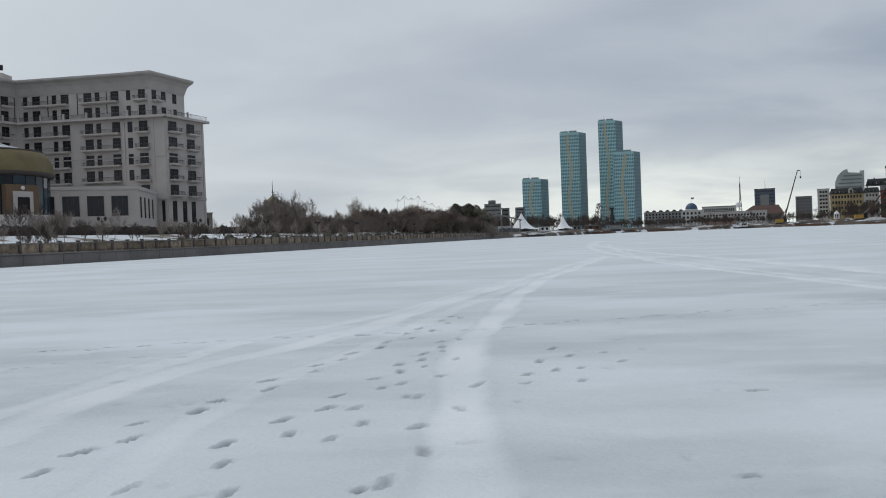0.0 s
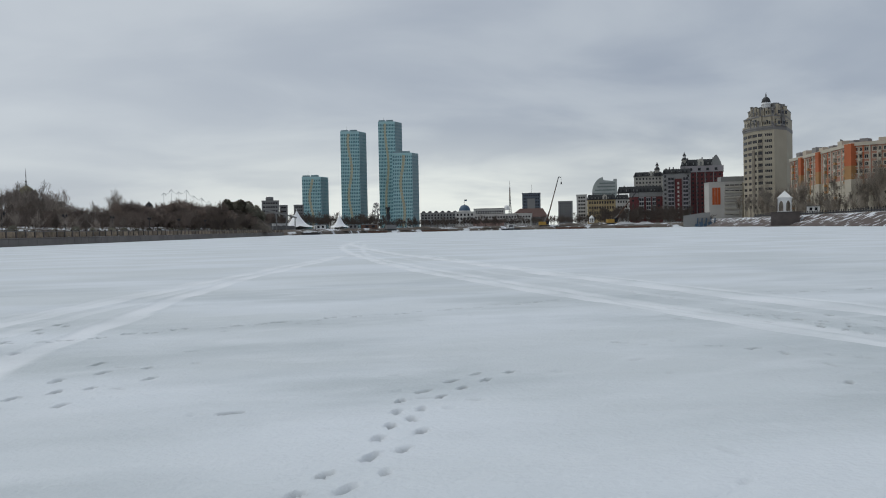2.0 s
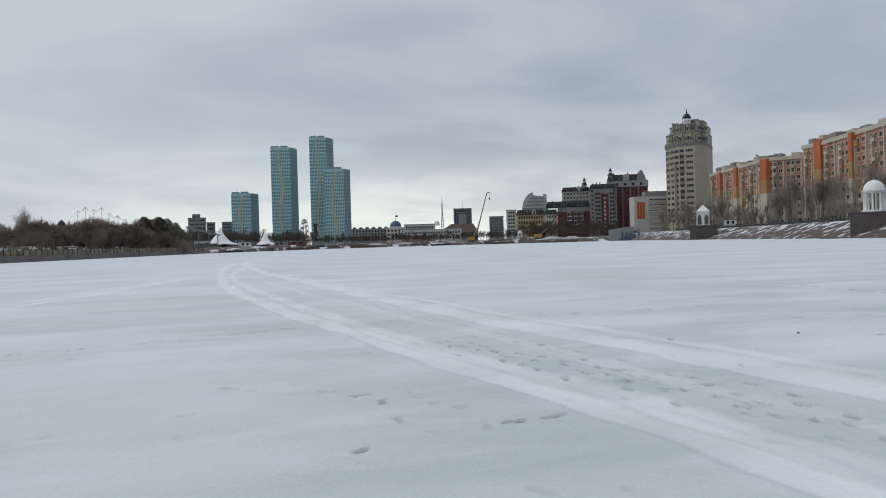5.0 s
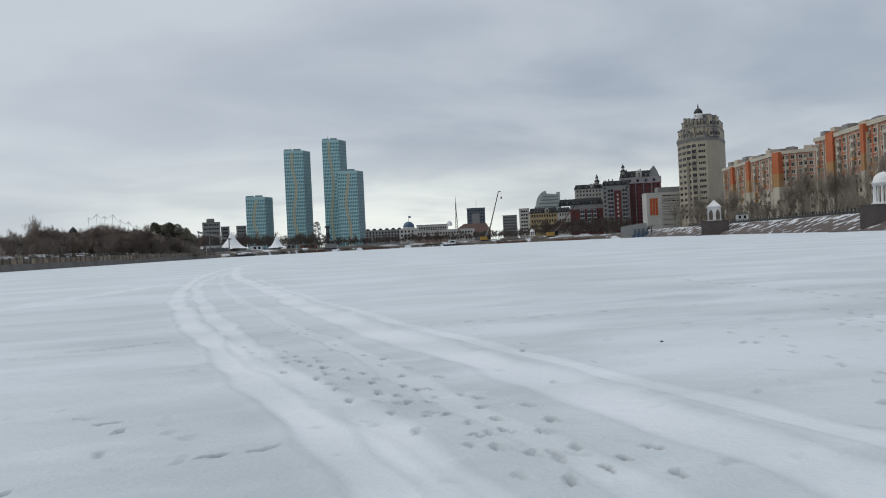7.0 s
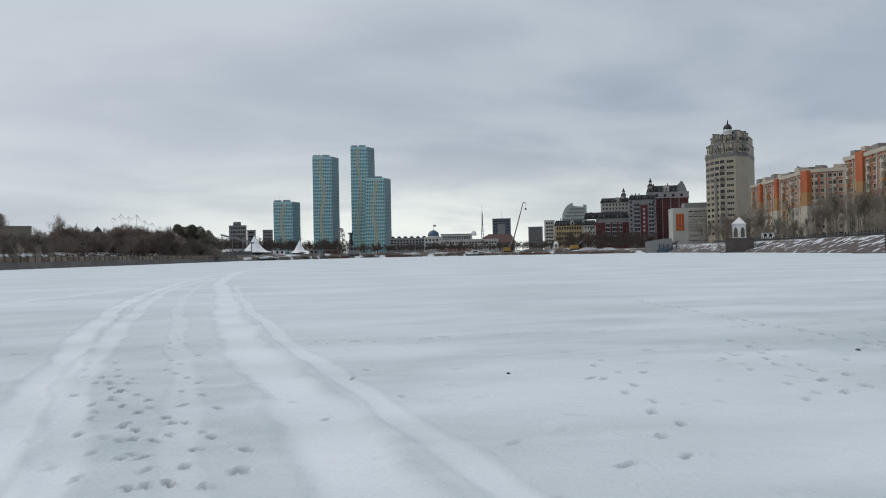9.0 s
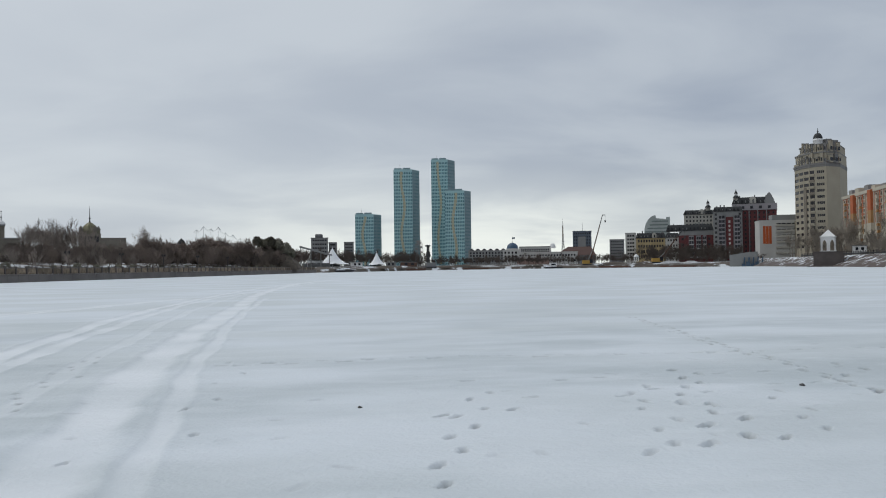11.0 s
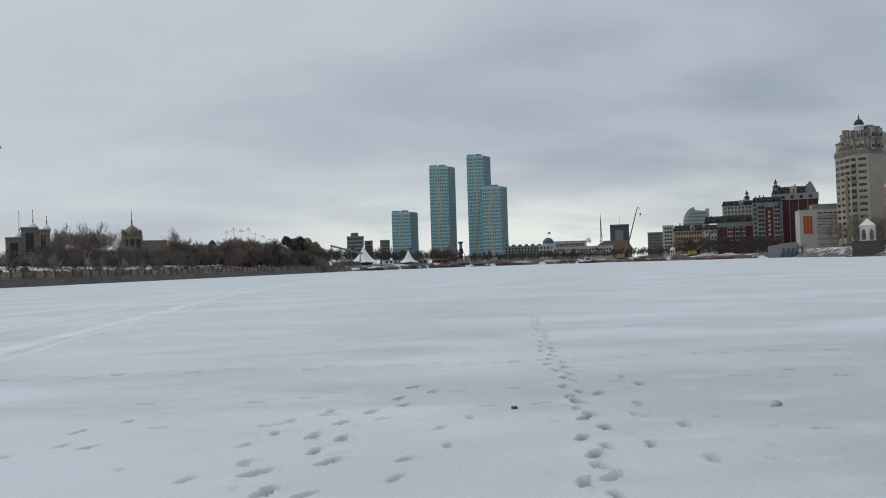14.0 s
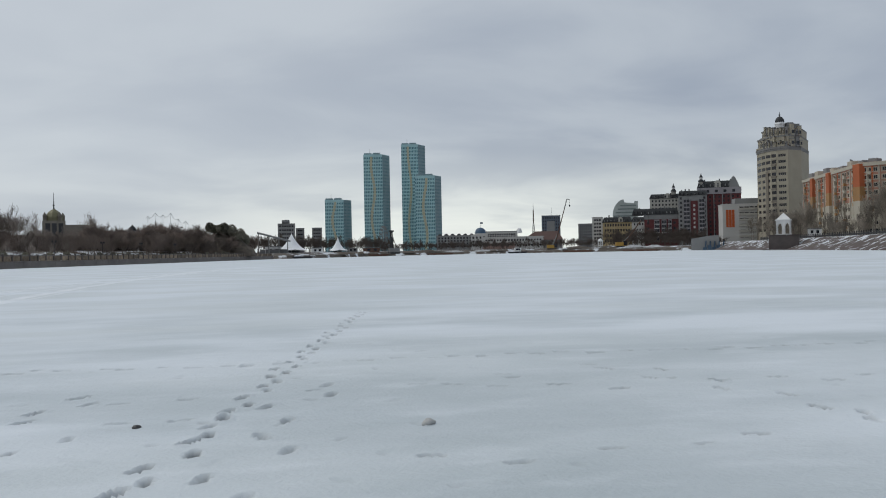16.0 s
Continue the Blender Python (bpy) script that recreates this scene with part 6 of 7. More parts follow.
def orange_block(label, pts, top, bays, seed):
    """A ten-storey apartment block: cream below, salmon and orange above, with cream pilasters and glazed loggias.
    bays: edge index -> number of bays."""
    r_ = random.Random(seed)
    root = thing("apartment_block", label, "building", group="orange apartment blocks")
    mid = 19.6
    zs = [6.4 + 3.15 * j for j in range(9)]
    lower, upper = bmesh.new(), bmesh.new()
    wins = {}
    for i in range(len(pts)):
        p, q = pts[i], pts[(i + 1) % len(pts)]
        n = dist2(p, q)
        lo, hi = [], []
        if i in bays:
            k = bays[i]
            for b in range(k):
                u0 = n * b / k
                w_ = n / k
                for j, z in enumerate(zs):
                    for a, c in ((0.12, 0.32), (0.42, 0.56), (0.68, 0.88)):
                        if z + 1.6 < mid or z > mid:
                            (lo if z < mid else hi).append((u0 + w_ * a, u0 + w_ * c, z, z + 1.6))
        holed_wall(lower, p, q, 4.0, mid, [w for w in lo if w[3] < mid])
        holed_wall(upper, p, q, mid, top, hi)
        wins[i] = [w for w in lo if w[3] < mid] + hi
    upper.faces.new([upper.verts.new((p[0], p[1], top)) for p in pts])
    part("lower_wall", lower, M_SANDY, root, "cream rendered lower storeys")
    part("upper_wall", upper, M_SALMON, root, "salmon rendered upper storeys")
    for i, w in wins.items():
        windows_on(root, pts[i], pts[(i + 1) % len(pts)], w, 1, frame_m=M_SANDY)
        # pale surrounds and sills round the upper windows
        m = wall_frame(pts[i], pts[(i + 1) % len(pts)])
        for u0, u1, z0, z1 in w:
            if z0 > mid:
                put("window_surround", surround_mesh(round(u1 - u0, 2), z1 - z0), root, m @ Matrix.Translation((u0, 0, z0)))
    for i, k in bays.items():
        p, q = pts[i], pts[(i + 1) % len(pts)]
        n, m = dist2(p, q), wall_frame(p, q)
        w_ = n / k
        b = bmesh.new()
        box(b, -0.3, n + 0.3, -0.55, -0.003, top - 1.6, top - 0.1, m)
        part("cornice", b, M_SANDY, root)
        for c in range(k):
            u = c * w_
            b = bmesh.new()
            box(b, u + w_ * 0.94, u + w_ * 1.0, -0.35, -0.003, 4, top - 1.7, m)
            part("pilaster", b, M_SANDY, root)
            if c % 2 == 0:
                b = bmesh.new()
                box(b, u + w_ * 0.575, u + w_ * 0.665, -0.2, -0.003, 23.5, top - 1.7, m)
                part("colour_band", b, M_ORANGE, root)
                b = bmesh.new()
                box(b, u + w_ * 0.575, u + w_ * 0.665, -0.2, -0.003, 15.0, 23.497, m)
                part("colour_band", b, M_AMBER, root)
            # glazed loggia stack
            lg = bmesh.new()
            box(lg, u + w_ * 0.345, u + w_ * 0.405, -0.9, -0.003, 5.5, top - 3.5, m)
            part("loggia_side", lg, M_SANDY, root)
            for j, z in enumerate(zs):
                if r_.random() < 0.75:
                    b = bmesh.new()
                    box(b, u + w_ * 0.41, u + w_ * 0.57, -1.0, -0.003, z - 1.2, z - 0.05, m)
                    part("balcony", b, M_SANDY if r_.random() < 0.6 else M_AMBER, root)
            b = bmesh.new()
            h = r_.uniform(1.2, 3.0)
            a0 = r_.uniform(0.1, 0.4)
            box(b, u + w_ * a0, u + w_ * (a0 + 0.45), 2, 8, top + 0.003, top + h, m)
            part("roof_box", b, M_SANDY if c % 2 else M_GREY, root)
    return root


OA = [(301.5, 392.7), (268.7, 309.0), (276.9, 296.2), (330.0, 300.0), (352.0, 385.0)]
oa = orange_block("orange and cream ten-storey apartment block, stepped front", OA, 35.6, {0: 7, 1: 2}, 3)
OB = [(251.8, 268.2), (248.5, 255.0), (205.0, 156.0), (250.0, 120.0), (300.0, 262.0)]
ob_ = orange_block("orange and cream apartment block beside the domed pavilion", OB, 36.0, {0: 2, 1: 8}, 5)
for rt_, p, q, hts in ((oa, (269.2, 312.5), (268.6, 307.7), 35.0), (ob_, (249.2, 258.3), (248.2, 253.7), 36.6), (oa, (284.5, 350.0), (282.8, 345.6), 35.0), (oa, (294.5, 375.4), (292.9, 371.4), 34.6), (ob_, (236.5, 228.6), (235.2, 225.8), 35.4), (ob_, (222.0, 195.6), (220.8, 193.0), 35.4)):
    for z0, z1, m_, nm in ((4.0, 19.6, M_SANDY, "corner_pier"), (19.603, 25.5, M_AMBER, "corner_pier"), (25.503, hts, M_ORANGE, "corner_pier")):
        b = bmesh.new()
        box(b, 0, dist2(p, q), -1.3, 2.0, z0, z1, wall_frame(p, q))
        part(nm, b, m_, rt_)


def satellite_dish(x, y, z, s, rz):
    r = thing("satellite_dish", "grey satellite dish on an apartment roof", "satellite dish", x, y, z, rz, "roof dishes")
    b = bmesh.new()
    rod(b, (0, 0, 0), (0, 0, 1.4 * s), 0.1, 0.1, 6)
    part("post", b, M_GREY, r)
    b = bmesh.new()
    lathe(b, [(0.02, 0.0), (0.5 * s, 0.06 * s), (0.9 * s, 0.2 * s), (1.2 * s, 0.42 * s), (1.22 * s, 0.40 * s), (0.9 * s, 0.14 * s), (0.02, -0.06)], 18)
    bmesh.ops.transform(b, matrix=pose(0, -0.2, 1.6 * s, 60, 0, 0), verts=b.verts)
    part("reflector", b, M_GREY, r)


satellite_dish(281, 330, 35.7, 1.3, 20)
satellite_dish(254, 236, 36.1, 1.3, 40)


def domed_pavilion():
    c = (156.2, 143.2)
    r = thing("domed_pavilion", "white columned rotunda with a dome on a dark granite bastion", "pavilion", c[0], c[1], 5.6, 20)
    r.scale = (0.86, 0.86, 0.94)
    b = bmesh.new()
    lathe(b, [(0.01, 0.0), (3.1, 0.0), (3.1, 0.25), (2.8, 0.25), (2.8, 0.45), (0.01, 0.45)], 24, smooth=False)
    part("steps", b, M_WHITE, r)
    for i in range(8):
        a = 2 * math.pi * (i + 0.3) / 8
        b = bmesh.new()
        x, y = 2.35 * math.cos(a), 2.35 * math.sin(a)
        lathe(b, [(0.34, 0.45), (0.34, 0.65), (0.26, 0.72), (0.24, 2.4), (0.21, 4.0), (0.3, 4.12), (0.34, 4.3)], 10, x, y)
        part("column", b, M_WHITE, r)
    b = bmesh.new()
    lathe(b, [(2.0, 4.3), (2.7, 4.3), (2.7, 4.75), (2.95, 4.85), (2.95, 5.0), (2.5, 5.05)], 32)
    part("entablature", b, M_WHITE, r)
    b = bmesh.new()
    lathe(b, [(2.55 * math.cos(radians(a)), 5.05 + 2.3 * math.sin(radians(a))) for a in range(0, 86, 8)] + [(0.12, 7.4), (0.02, 7.6)], 32)
    part("dome", b, M_WHITE, r)


domed_pavilion()


def bastion(label, p, q, depth, z1, low_wall):
    r = thing("granite_bastion", label, "bastion", group="granite bastions")
    m, n = wall_frame(p, q), dist2(p, q)
    b = bmesh.new()
    box(b, 0, n, 0, depth, -0.3, z1 - 0.25, m)
    part("body", b, M_GRANITE, r)
    b = bmesh.new()
    box(b, -0.2, n + 0.2, -0.2, depth, z1 - 0.247, z1, m)
    part("coping", b, M_GRANITE, r)
    b = bmesh.new()
    box(b, -low_wall, n + 2, -1.6, -0.003, -0.3, 0.35, m)
    part("landing", b, M_WALLSTONE, r)
    return r


bastion("dark granite bastion under the domed pavilion", (150.7, 144.6), (160.5, 132.6), 11, 5.6, 6)
bastion("dark granite bastion under the pointed pavilion", (199.0, 269.5), (206.9, 263.6), 9, 5.4, 2)


def pointed_pavilion():
    r = thing("pointed_pavilion", "white square pavilion with lancet arches and pyramid roof", "pavilion", 206.4, 271.4, 5.4, -37)
    s = 2.45
    b = bmesh.new()
    box(b, -s - 0.2, s + 0.2, -s - 0.2, s + 0.2, 0.003, 0.3)
    part("base", b, M_WHITE, r)
    # four walls, each with two pointed openings
    for k in range(4):
        b = bmesh.new()
        for u0 in (-s, 0.0):
            op = [(u0 + 0.5, 0.3)] + [(u0 + 0.5, 2.9), (u0 + 0.75, 3.7), (u0 + s / 2, 4.3), (u0 + s - 0.75, 3.7), (u0 + s - 0.5, 2.9)] + [(u0 + s - 0.5, 0.3)]
            left = [(u0, 0.3), (u0, 5.1)]
            outer = [(u0, 0.3), (u0, 5.1), (u0 + s, 5.1), (u0 + s, 0.3)]
            mid_top = 3
            for half in (op[:4], op[3:]):
                first = half is not op[3:] and half[0][0] < u0 + s / 2
                poly = ([(u0, 0.3)] + half + [(u0 + s / 2, 5.1), (u0, 5.1)]) if half[0][0] < u0 + s / 2 - 0.01 else (half + [(u0 + s, 0.3), (u0 + s, 5.1), (u0 + s / 2, 5.1)])
                fr = [b.verts.new((x, -s, z)) for x, z in poly]
                bk = [b.verts.new((x, -s + 0.35, z)) for x, z in poly]
                b.faces.new(fr), b.faces.new(bk[::-1])
                for i in range(len(fr)):
                    b.faces.new((fr[i], fr[(i + 1) % len(fr)], bk[(i + 1) % len(fr)], bk[i]))
        bmesh.ops.remove_doubles(b, verts=b.verts, dist=0.001)
        bmesh.ops.transform(b, matrix=pose(0, 0, 0, 0, 0, 90 * k), verts=b.verts)
        part("arcade_wall", b, M_WHITE, r)
    b = bmesh.new()
    box(b, -s - 0.25, s + 0.25, -s - 0.25, s + 0.25, 5.103, 5.4)
    part("cornice", b, M_WHITE, r)
    b = bmesh.new()
    lo = [b.verts.new(v) for v in ((-s, -s, 5.403), (s, -s, 5.403), (s, s, 5.403), (-s, s, 5.403))]
    tp = b.verts.new((0, 0, 7.9))
    b.faces.new(lo[::-1])
    for i in range(4):
        b.faces.new((lo[i], lo[(i + 1) % 4], tp))
    part("roof", b, M_WHITE, r)


pointed_pavilion()
kiosk(220.5, 273.5, 4.9, -38, "small white cabin on the promenade", 4.6, 2.4)

# promenade railing along the top of the slope
rail_root = thing("promenade_railing", "dark iron railing along the promenade edge", "railing")
top_line = [Vector(r[3]) for r in rows_r]
rpost_me = one_mesh("post", lambda b: (box(b, -0.09, 0.09, -0.09, 0.09, 0, 1.25), box(b, -0.13, 0.13, -0.13, 0.13, 1.253, 1.4)), M_DARKMETAL)
rbar_me = one_mesh("rail", lambda b: box(b, 0.1, 2.4, -0.06, 0.06, 0.95, 1.1), M_DARKMETAL)
rlow_me = one_mesh("panel", lambda b: box(b, 0.1, 2.4, -0.03, 0.03, 0.12, 0.75), M_DARKMETAL)
for a, c in zip(top_line[1:7], top_line[2:8]):
    d = (c - a)
    n = int(d.length / 2.5)
    ang = math.atan2(d.y, d.x)
    for k in range(n):
        p = a + d * (k / n)
        if dist2(p, (158, 139)) < 9 or dist2(p, (207, 268)) < 7:
            continue
        m = Matrix.Translation(p) @ Matrix.Rotation(ang, 4, "Z")
        put("post", rpost_me, rail_root, m), put("rail", rbar_me, rail_root, m), put("panel", rlow_me, rail_root, m)


def barge(x, y, rz, length, w, h, material, label, cabin=True):
    r = thing("work_barge", label, "barge", x, y, 0, rz, "shore barges")
    b = bmesh.new()
    vs = box(b, -length / 2, length / 2, -w / 2, w / 2, -0.2, h)
    for i in (0, 3):
        vs[i].co.x += 1.2
    for i in (1, 2):
        vs[i].co.x -= 1.2
    part("hull", b, material, r)
    b = bmesh.new()
    for k in range(int(length / 2)):
        rod(b, (-length / 2 + 1 + k * 2, -w / 2 + 0.2, h), (-length / 2 + 1 + k * 2, -w / 2 + 0.2, h + 1.0), 0.06, 0.06, 4)
    rod(b, (-length / 2 + 1, -w / 2 + 0.2, h + 1.0), (length / 2 - 1, -w / 2 + 0.2, h + 1.0), 0.06, 0.06, 4)
    part("handrail", b, M_DARKMETAL, r)
    if cabin:
        b = bmesh.new()
        box(b, -2, 2, -1.3, 1.3, h + 0.003, h + 2.3)
        cb = part("cabin", b, M_WHITE, r)
        b = bmesh.new()
        box(b, -1.4, 1.4, -1.36, -1.303, h + 1.1, h + 1.9)
        part("window", b, M_WIN, cb)


barge(84, 452, 20, 14, 4, 1.2, M_RUST, "rusty flat work barge at the shore", False)
barge(128, 494, 4, 16, 5, 1.1, M_RUST, "rusty flat barge with a handrail", False)
barge(176, 492, -8, 12, 4, 1.0, M_DARKMETAL, "dark pontoon with a white cabin", True)
barge(207, 472, -32, 18, 5, 1.2, M_RUST, "rusty pontoon below the cranes", False)
barge(232, 440, -38, 20, 5, 1.0, M_RUST, "long low rusty pontoon", False)
barge(40, 372, 30, 11, 4, 0.9, M_DARKMETAL, "dark low mooring pontoon beside the wall's end", False)


def culvert():
    r = thing("concrete_jetty", "grey concrete jetty with blue steel frames", "jetty")
    p, q = (243.0, 404.0), (254.6, 396.7)
    m, n = wall_frame(p, q), dist2(p, q)
    b = bmesh.new()
    pts = [(0, -0.3), (n, -0.3), (n, 7.6), (n * 0.7, 7.4), (0, 6.0)]
    f = [b.verts.new(m @ Vector((x, 0, z))) for x, z in pts]
    k = [b.verts.new(m @ Vector((x, 10, z))) for x, z in pts]
    b.faces.new(f), b.faces.new(k[::-1])
    for i in range(5):
        b.faces.new((f[i], f[(i + 1) % 5], k[(i + 1) % 5], k[i]))
    part("slab", b, M_GREY, r)
    MB = mat("faded_blue_steel", (0.05, 0.085, 0.13), 0.7, 0.2)
    for j in range(5):
        b = bmesh.new()
        rod(b, m @ Vector((7 + j * 2.2, -2.5, 0)), m @ Vector((7.4 + j * 2.2, -0.5, 4.6)), 0.35, 0.35, 4)
        part("frame", b, MB, r)
        b = bmesh.new()
        box(b, 6 + j * 2.2, 7.9 + j * 2.2, -3.2, -1.8, 0, 1.5 + (j % 2), m)
        part("crate", b, MB, r)


culvert()


def heap(x, y, z, rx, ry, h, seed, material, label, name="snow_heap", group="shore heaps"):
    """A dumped pile with a lumpy outline."""
    r = random.Random(seed)
    b = bmesh.new()
    rows = []
    n = 14
    ph = [r.uniform(0, 6.28) for _ in range(6)]
    for k in range(6):
        t = k / 5
        row = []
        for i in range(n):
            a = 2 * math.pi * i / n
            j = 1 + 0.22 * math.sin(2 * a + ph[0]) + 0.14 * math.sin(5 * a + ph[1] + 2 * t) + r.uniform(-0.08, 0.08)
            row.append(b.verts.new((rx * j * (1 - t ** 1.4), ry * j * (1 - t ** 1.4), h * t * (0.9 + r.uniform(-0.15, 0.15)))) if k < 5 else None)
            if row[-1] is not None:
                row[-1].co.x *= math.cos(a)
                row[-1].co.y *= math.sin(a)
        rows.append(row)
    for a, c in zip(rows[:4], rows[1:5]):
        for i in range(n):
            b.faces.new((a[i], a[(i + 1) % n], c[(i + 1) % n], c[i])).smooth = True
    b.faces.new(rows[4])
    root = thing(name, label, "heap", x, y, z, 0, group)
    part("pile", b, material, root)


for i, (x, y, z, rx, ry, h) in enumerate(((20.5, 362, -0.1, 4.5, 3, 1.7), (26, 366, -0.1, 3.5, 3, 1.3), (23, 359, -0.1, 3, 2, 0.9), (-30, 157, -0.1, 2.2, 1.2, 0.7), (140, 506, 1.4, 5, 3, 1.3), (158, 507, 1.4, 6, 3, 1.6), (186, 504, 1.4, 5, 3, 1.2), (238, 462, 1.8, 7, 4, 2.4), (246, 452, 1.8, 6, 4, 2.2))):
    heap(x, y, z, rx, ry, h, 40 + i, M_SNOWHEAP, "lumpy heap of old grey snow")
for i, (x, y, z, rx, ry, h) in enumerate(((110, 500, 1.3, 9, 4, 1.8), (122, 503, 1.5, 8, 4, 2.2), (170, 503, 1.5, 8, 4, 1.8), (212, 486, 1.8, 9, 5, 2.4), (228, 474, 1.8, 9, 5, 2.2), (62, 415, 1.4, 7, 3, 1.6), (76, 440, 1.4, 7, 3, 1.6), (90, 478, 1.2, 7, 3, 1.5))):
    heap(x, y, z, rx, ry, h, 70 + i, M_FARBANK, "mound of dredged brown soil", "soil_heap", "soil heaps")

# ---- bare trees and scrub ----


def branch_mesh(name, segs, material, sides=3):
    """Joins tapered segments (a, b, radius a, radius b) into one mesh."""
    vs, fs = [], []
    for a, b, ra, rb in segs:
        d = (b - a)
        if d.length < 1e-4:
            continue
        d.normalize()
        s = d.orthogonal().normalized()
        t = d.cross(s)
        k = len(vs)
        for c, r in ((a, ra), (b, rb)):
            for i in range(sides):
                w = 2 * math.pi * i / sides
                vs.append(c + (s * math.cos(w) + t * math.sin(w)) * r)
        for i in range(sides):
            j = (i + 1) % sides
            fs.append((k + i, k + j, k + sides + j, k + sides + i))
    me = bpy.data.meshes.new(name)
    me.from_pydata([tuple(v) for v in vs], [], fs)
    me.materials.append(material)
    return me


def grow(rnd, pos, d, length, rad, depth, limbs, twigs, spread, upward, nb):
    """Recursive limb: thick wood goes to limbs, thin wood to twigs."""
    steps = 3 if depth > 0 else 2
    p, r = pos.copy(), rad
    for s in range(steps):
        d2 = (d + Vector((rnd.gauss(0, 0.13), rnd.gauss(0, 0.13), rnd.gauss(0, 0.06) + upward * 0.1))).normalized()
        q = p + d2 * (length / steps)
        r2 = max(rad * (1 - 0.55 * (s + 1) / steps), 0.018)
        (limbs if depth >= 3 else twigs).append((p.copy(), q.copy(), r, r2))
        if depth > 0 and (s > 0 or depth < 4):
            for _ in range(nb if s else max(1, nb - 1)):
                side = Vector((rnd.gauss(0, 1), rnd.gauss(0, 1), rnd.uniform(-0.1, 0.5))).normalized()
                nd = (d2 * (1 - spread) + side * spread + Vector((0, 0, upward * 0.35))).normalized()
                grow(rnd, q, nd, length * rnd.uniform(0.5, 0.74), r2 * 0.56, depth - 1, limbs, twigs, spread, upward, nb)
        p, r, d = q, r2, d2


def make_tree(seed, h, name, label, bark, twig, spread=0.55, upward=0.5, nb=2, stems=1, thin=1.0, fine=1.0):
    rnd = random.Random(seed)
    limbs, twigs = [], []
    for s in range(stems):
        lean = Vector((rnd.gauss(0, 0.3 if stems > 1 else 0.05), rnd.gauss(0, 0.3 if stems > 1 else 0.05), 1)).normalized()
        off = Vector((rnd.gauss(0, 0.25), rnd.gauss(0, 0.25), -0.3)) if stems > 1 else Vector((0, 0, -0.3))
        grow(rnd, off, lean, h * 0.5, 0.0165 * h * (0.5 if stems > 1 else 1) * thin, 4 if stems == 1 else 3, limbs, twigs, spread, upward, nb)
    root = thing(name, label, "tree" if stems == 1 else "shrub")
    if stems == 1:
        new("trunk", branch_mesh("trunk", limbs, bark, 5)).parent = root
    else:
        for s in range(stems):
            new("stem", branch_mesh("stem", limbs[s * len(limbs) // stems:(s + 1) * len(limbs) // stems], bark, 5)).parent = root
    b = new("crown", branch_mesh("crown", [(p, q, max(ra, 0.02 * fine), max(rb, 0.015 * fine)) for p, q, ra, rb in twigs], twig, 3))
    b.parent = root
    return root


rt = random.Random(99)
M_FARTWIG = mat("dark_brown_twigs", (0.105, 0.085, 0.072), 0.95, 0.3, 0.1, 2.0, 0.0)
bank_kinds = [make_tree(s, h, "riverside_tree", "bare brown riverside tree on the far bank", M_BARK, M_TWIG, 0.55, 0.5) for s, h in ((5, 9.0), (6, 8.0), (7, 7.5))]
scrub_kinds = [make_tree(s, h, "promenade_scrub", "pale leafless scrub under the poplars", M_GREYBARK, M_TANTWIG, 0.42, 0.8, 2, 4) for s, h in ((41, 7.0), (42, 8.5))]
tree_kinds = [make_tree(s, h, "bare_tree", "bare brown park tree with a spreading crown", M_BARK, M_TWIG, 0.58, 0.5, 3) for s, h in ((1, 9.0), (2, 8.0), (3, 10.5), (4, 7.5))]
M_TALLTWIG = mat("pale_brown_twigs", (0.27, 0.23, 0.20), 0.95, 0.3, 0.15, 3.0, 0.0, spread=0.3)
tall_kinds = [make_tree(s, h, "slender_tree", "tall bare park tree with fine upright twigs", M_BARK, M_TALLTWIG, 0.47, 0.7, 2, 1, 0.62, 0.9) for s, h in ((51, 10.6), (52, 9.4), (53, 11.2), (54, 10.0))]
poplar_kinds = [make_tree(s, h, "bare_poplar", "tall bare grey poplar on the promenade", M_GREYBARK, M_TANTWIG, 0.36, 0.9, 2) for s, h in ((11, 14.0), (12, 12.5), (13, 15.5))]
shrub_kinds = [make_tree(s, h, "bare_shrub", "leafless brown many-stemmed shrub", M_BARK, M_FARTWIG, 0.5, 0.6, 2, 4) for s, h in ((21, 4.2), (22, 3.6), (23, 5.0))]
used = set()


def plant(kinds, x, y, z, group, s=1.0, label=""):
    k = rt.choice(kinds)
    sc = s * rt.uniform(0.85, 1.15)
    if k.name not in used:
        used.add(k.name)
        o = k
        o.matrix_basis = pose(x, y, z, 0, 0, rt.uniform(0, 360)) @ Matrix.Diagonal((sc, sc, sc, 1))
    else:
        o = copy_thing(k, pose(x, y, z, 0, 0, rt.uniform(0, 360)))
        o.scale = (sc, sc, sc)
    tagged(o, label, group=group)
    return o


def seen_from(x, y, cx_, cy_):
    return math.degrees(math.atan2(x - cx_, y - cy_))


def hides_hall(x, y):
    """Low planting on the open lawn before the domed hall."""
    return -12.9 < seen_from(x, y, 18.7, 2.7) < -10.0


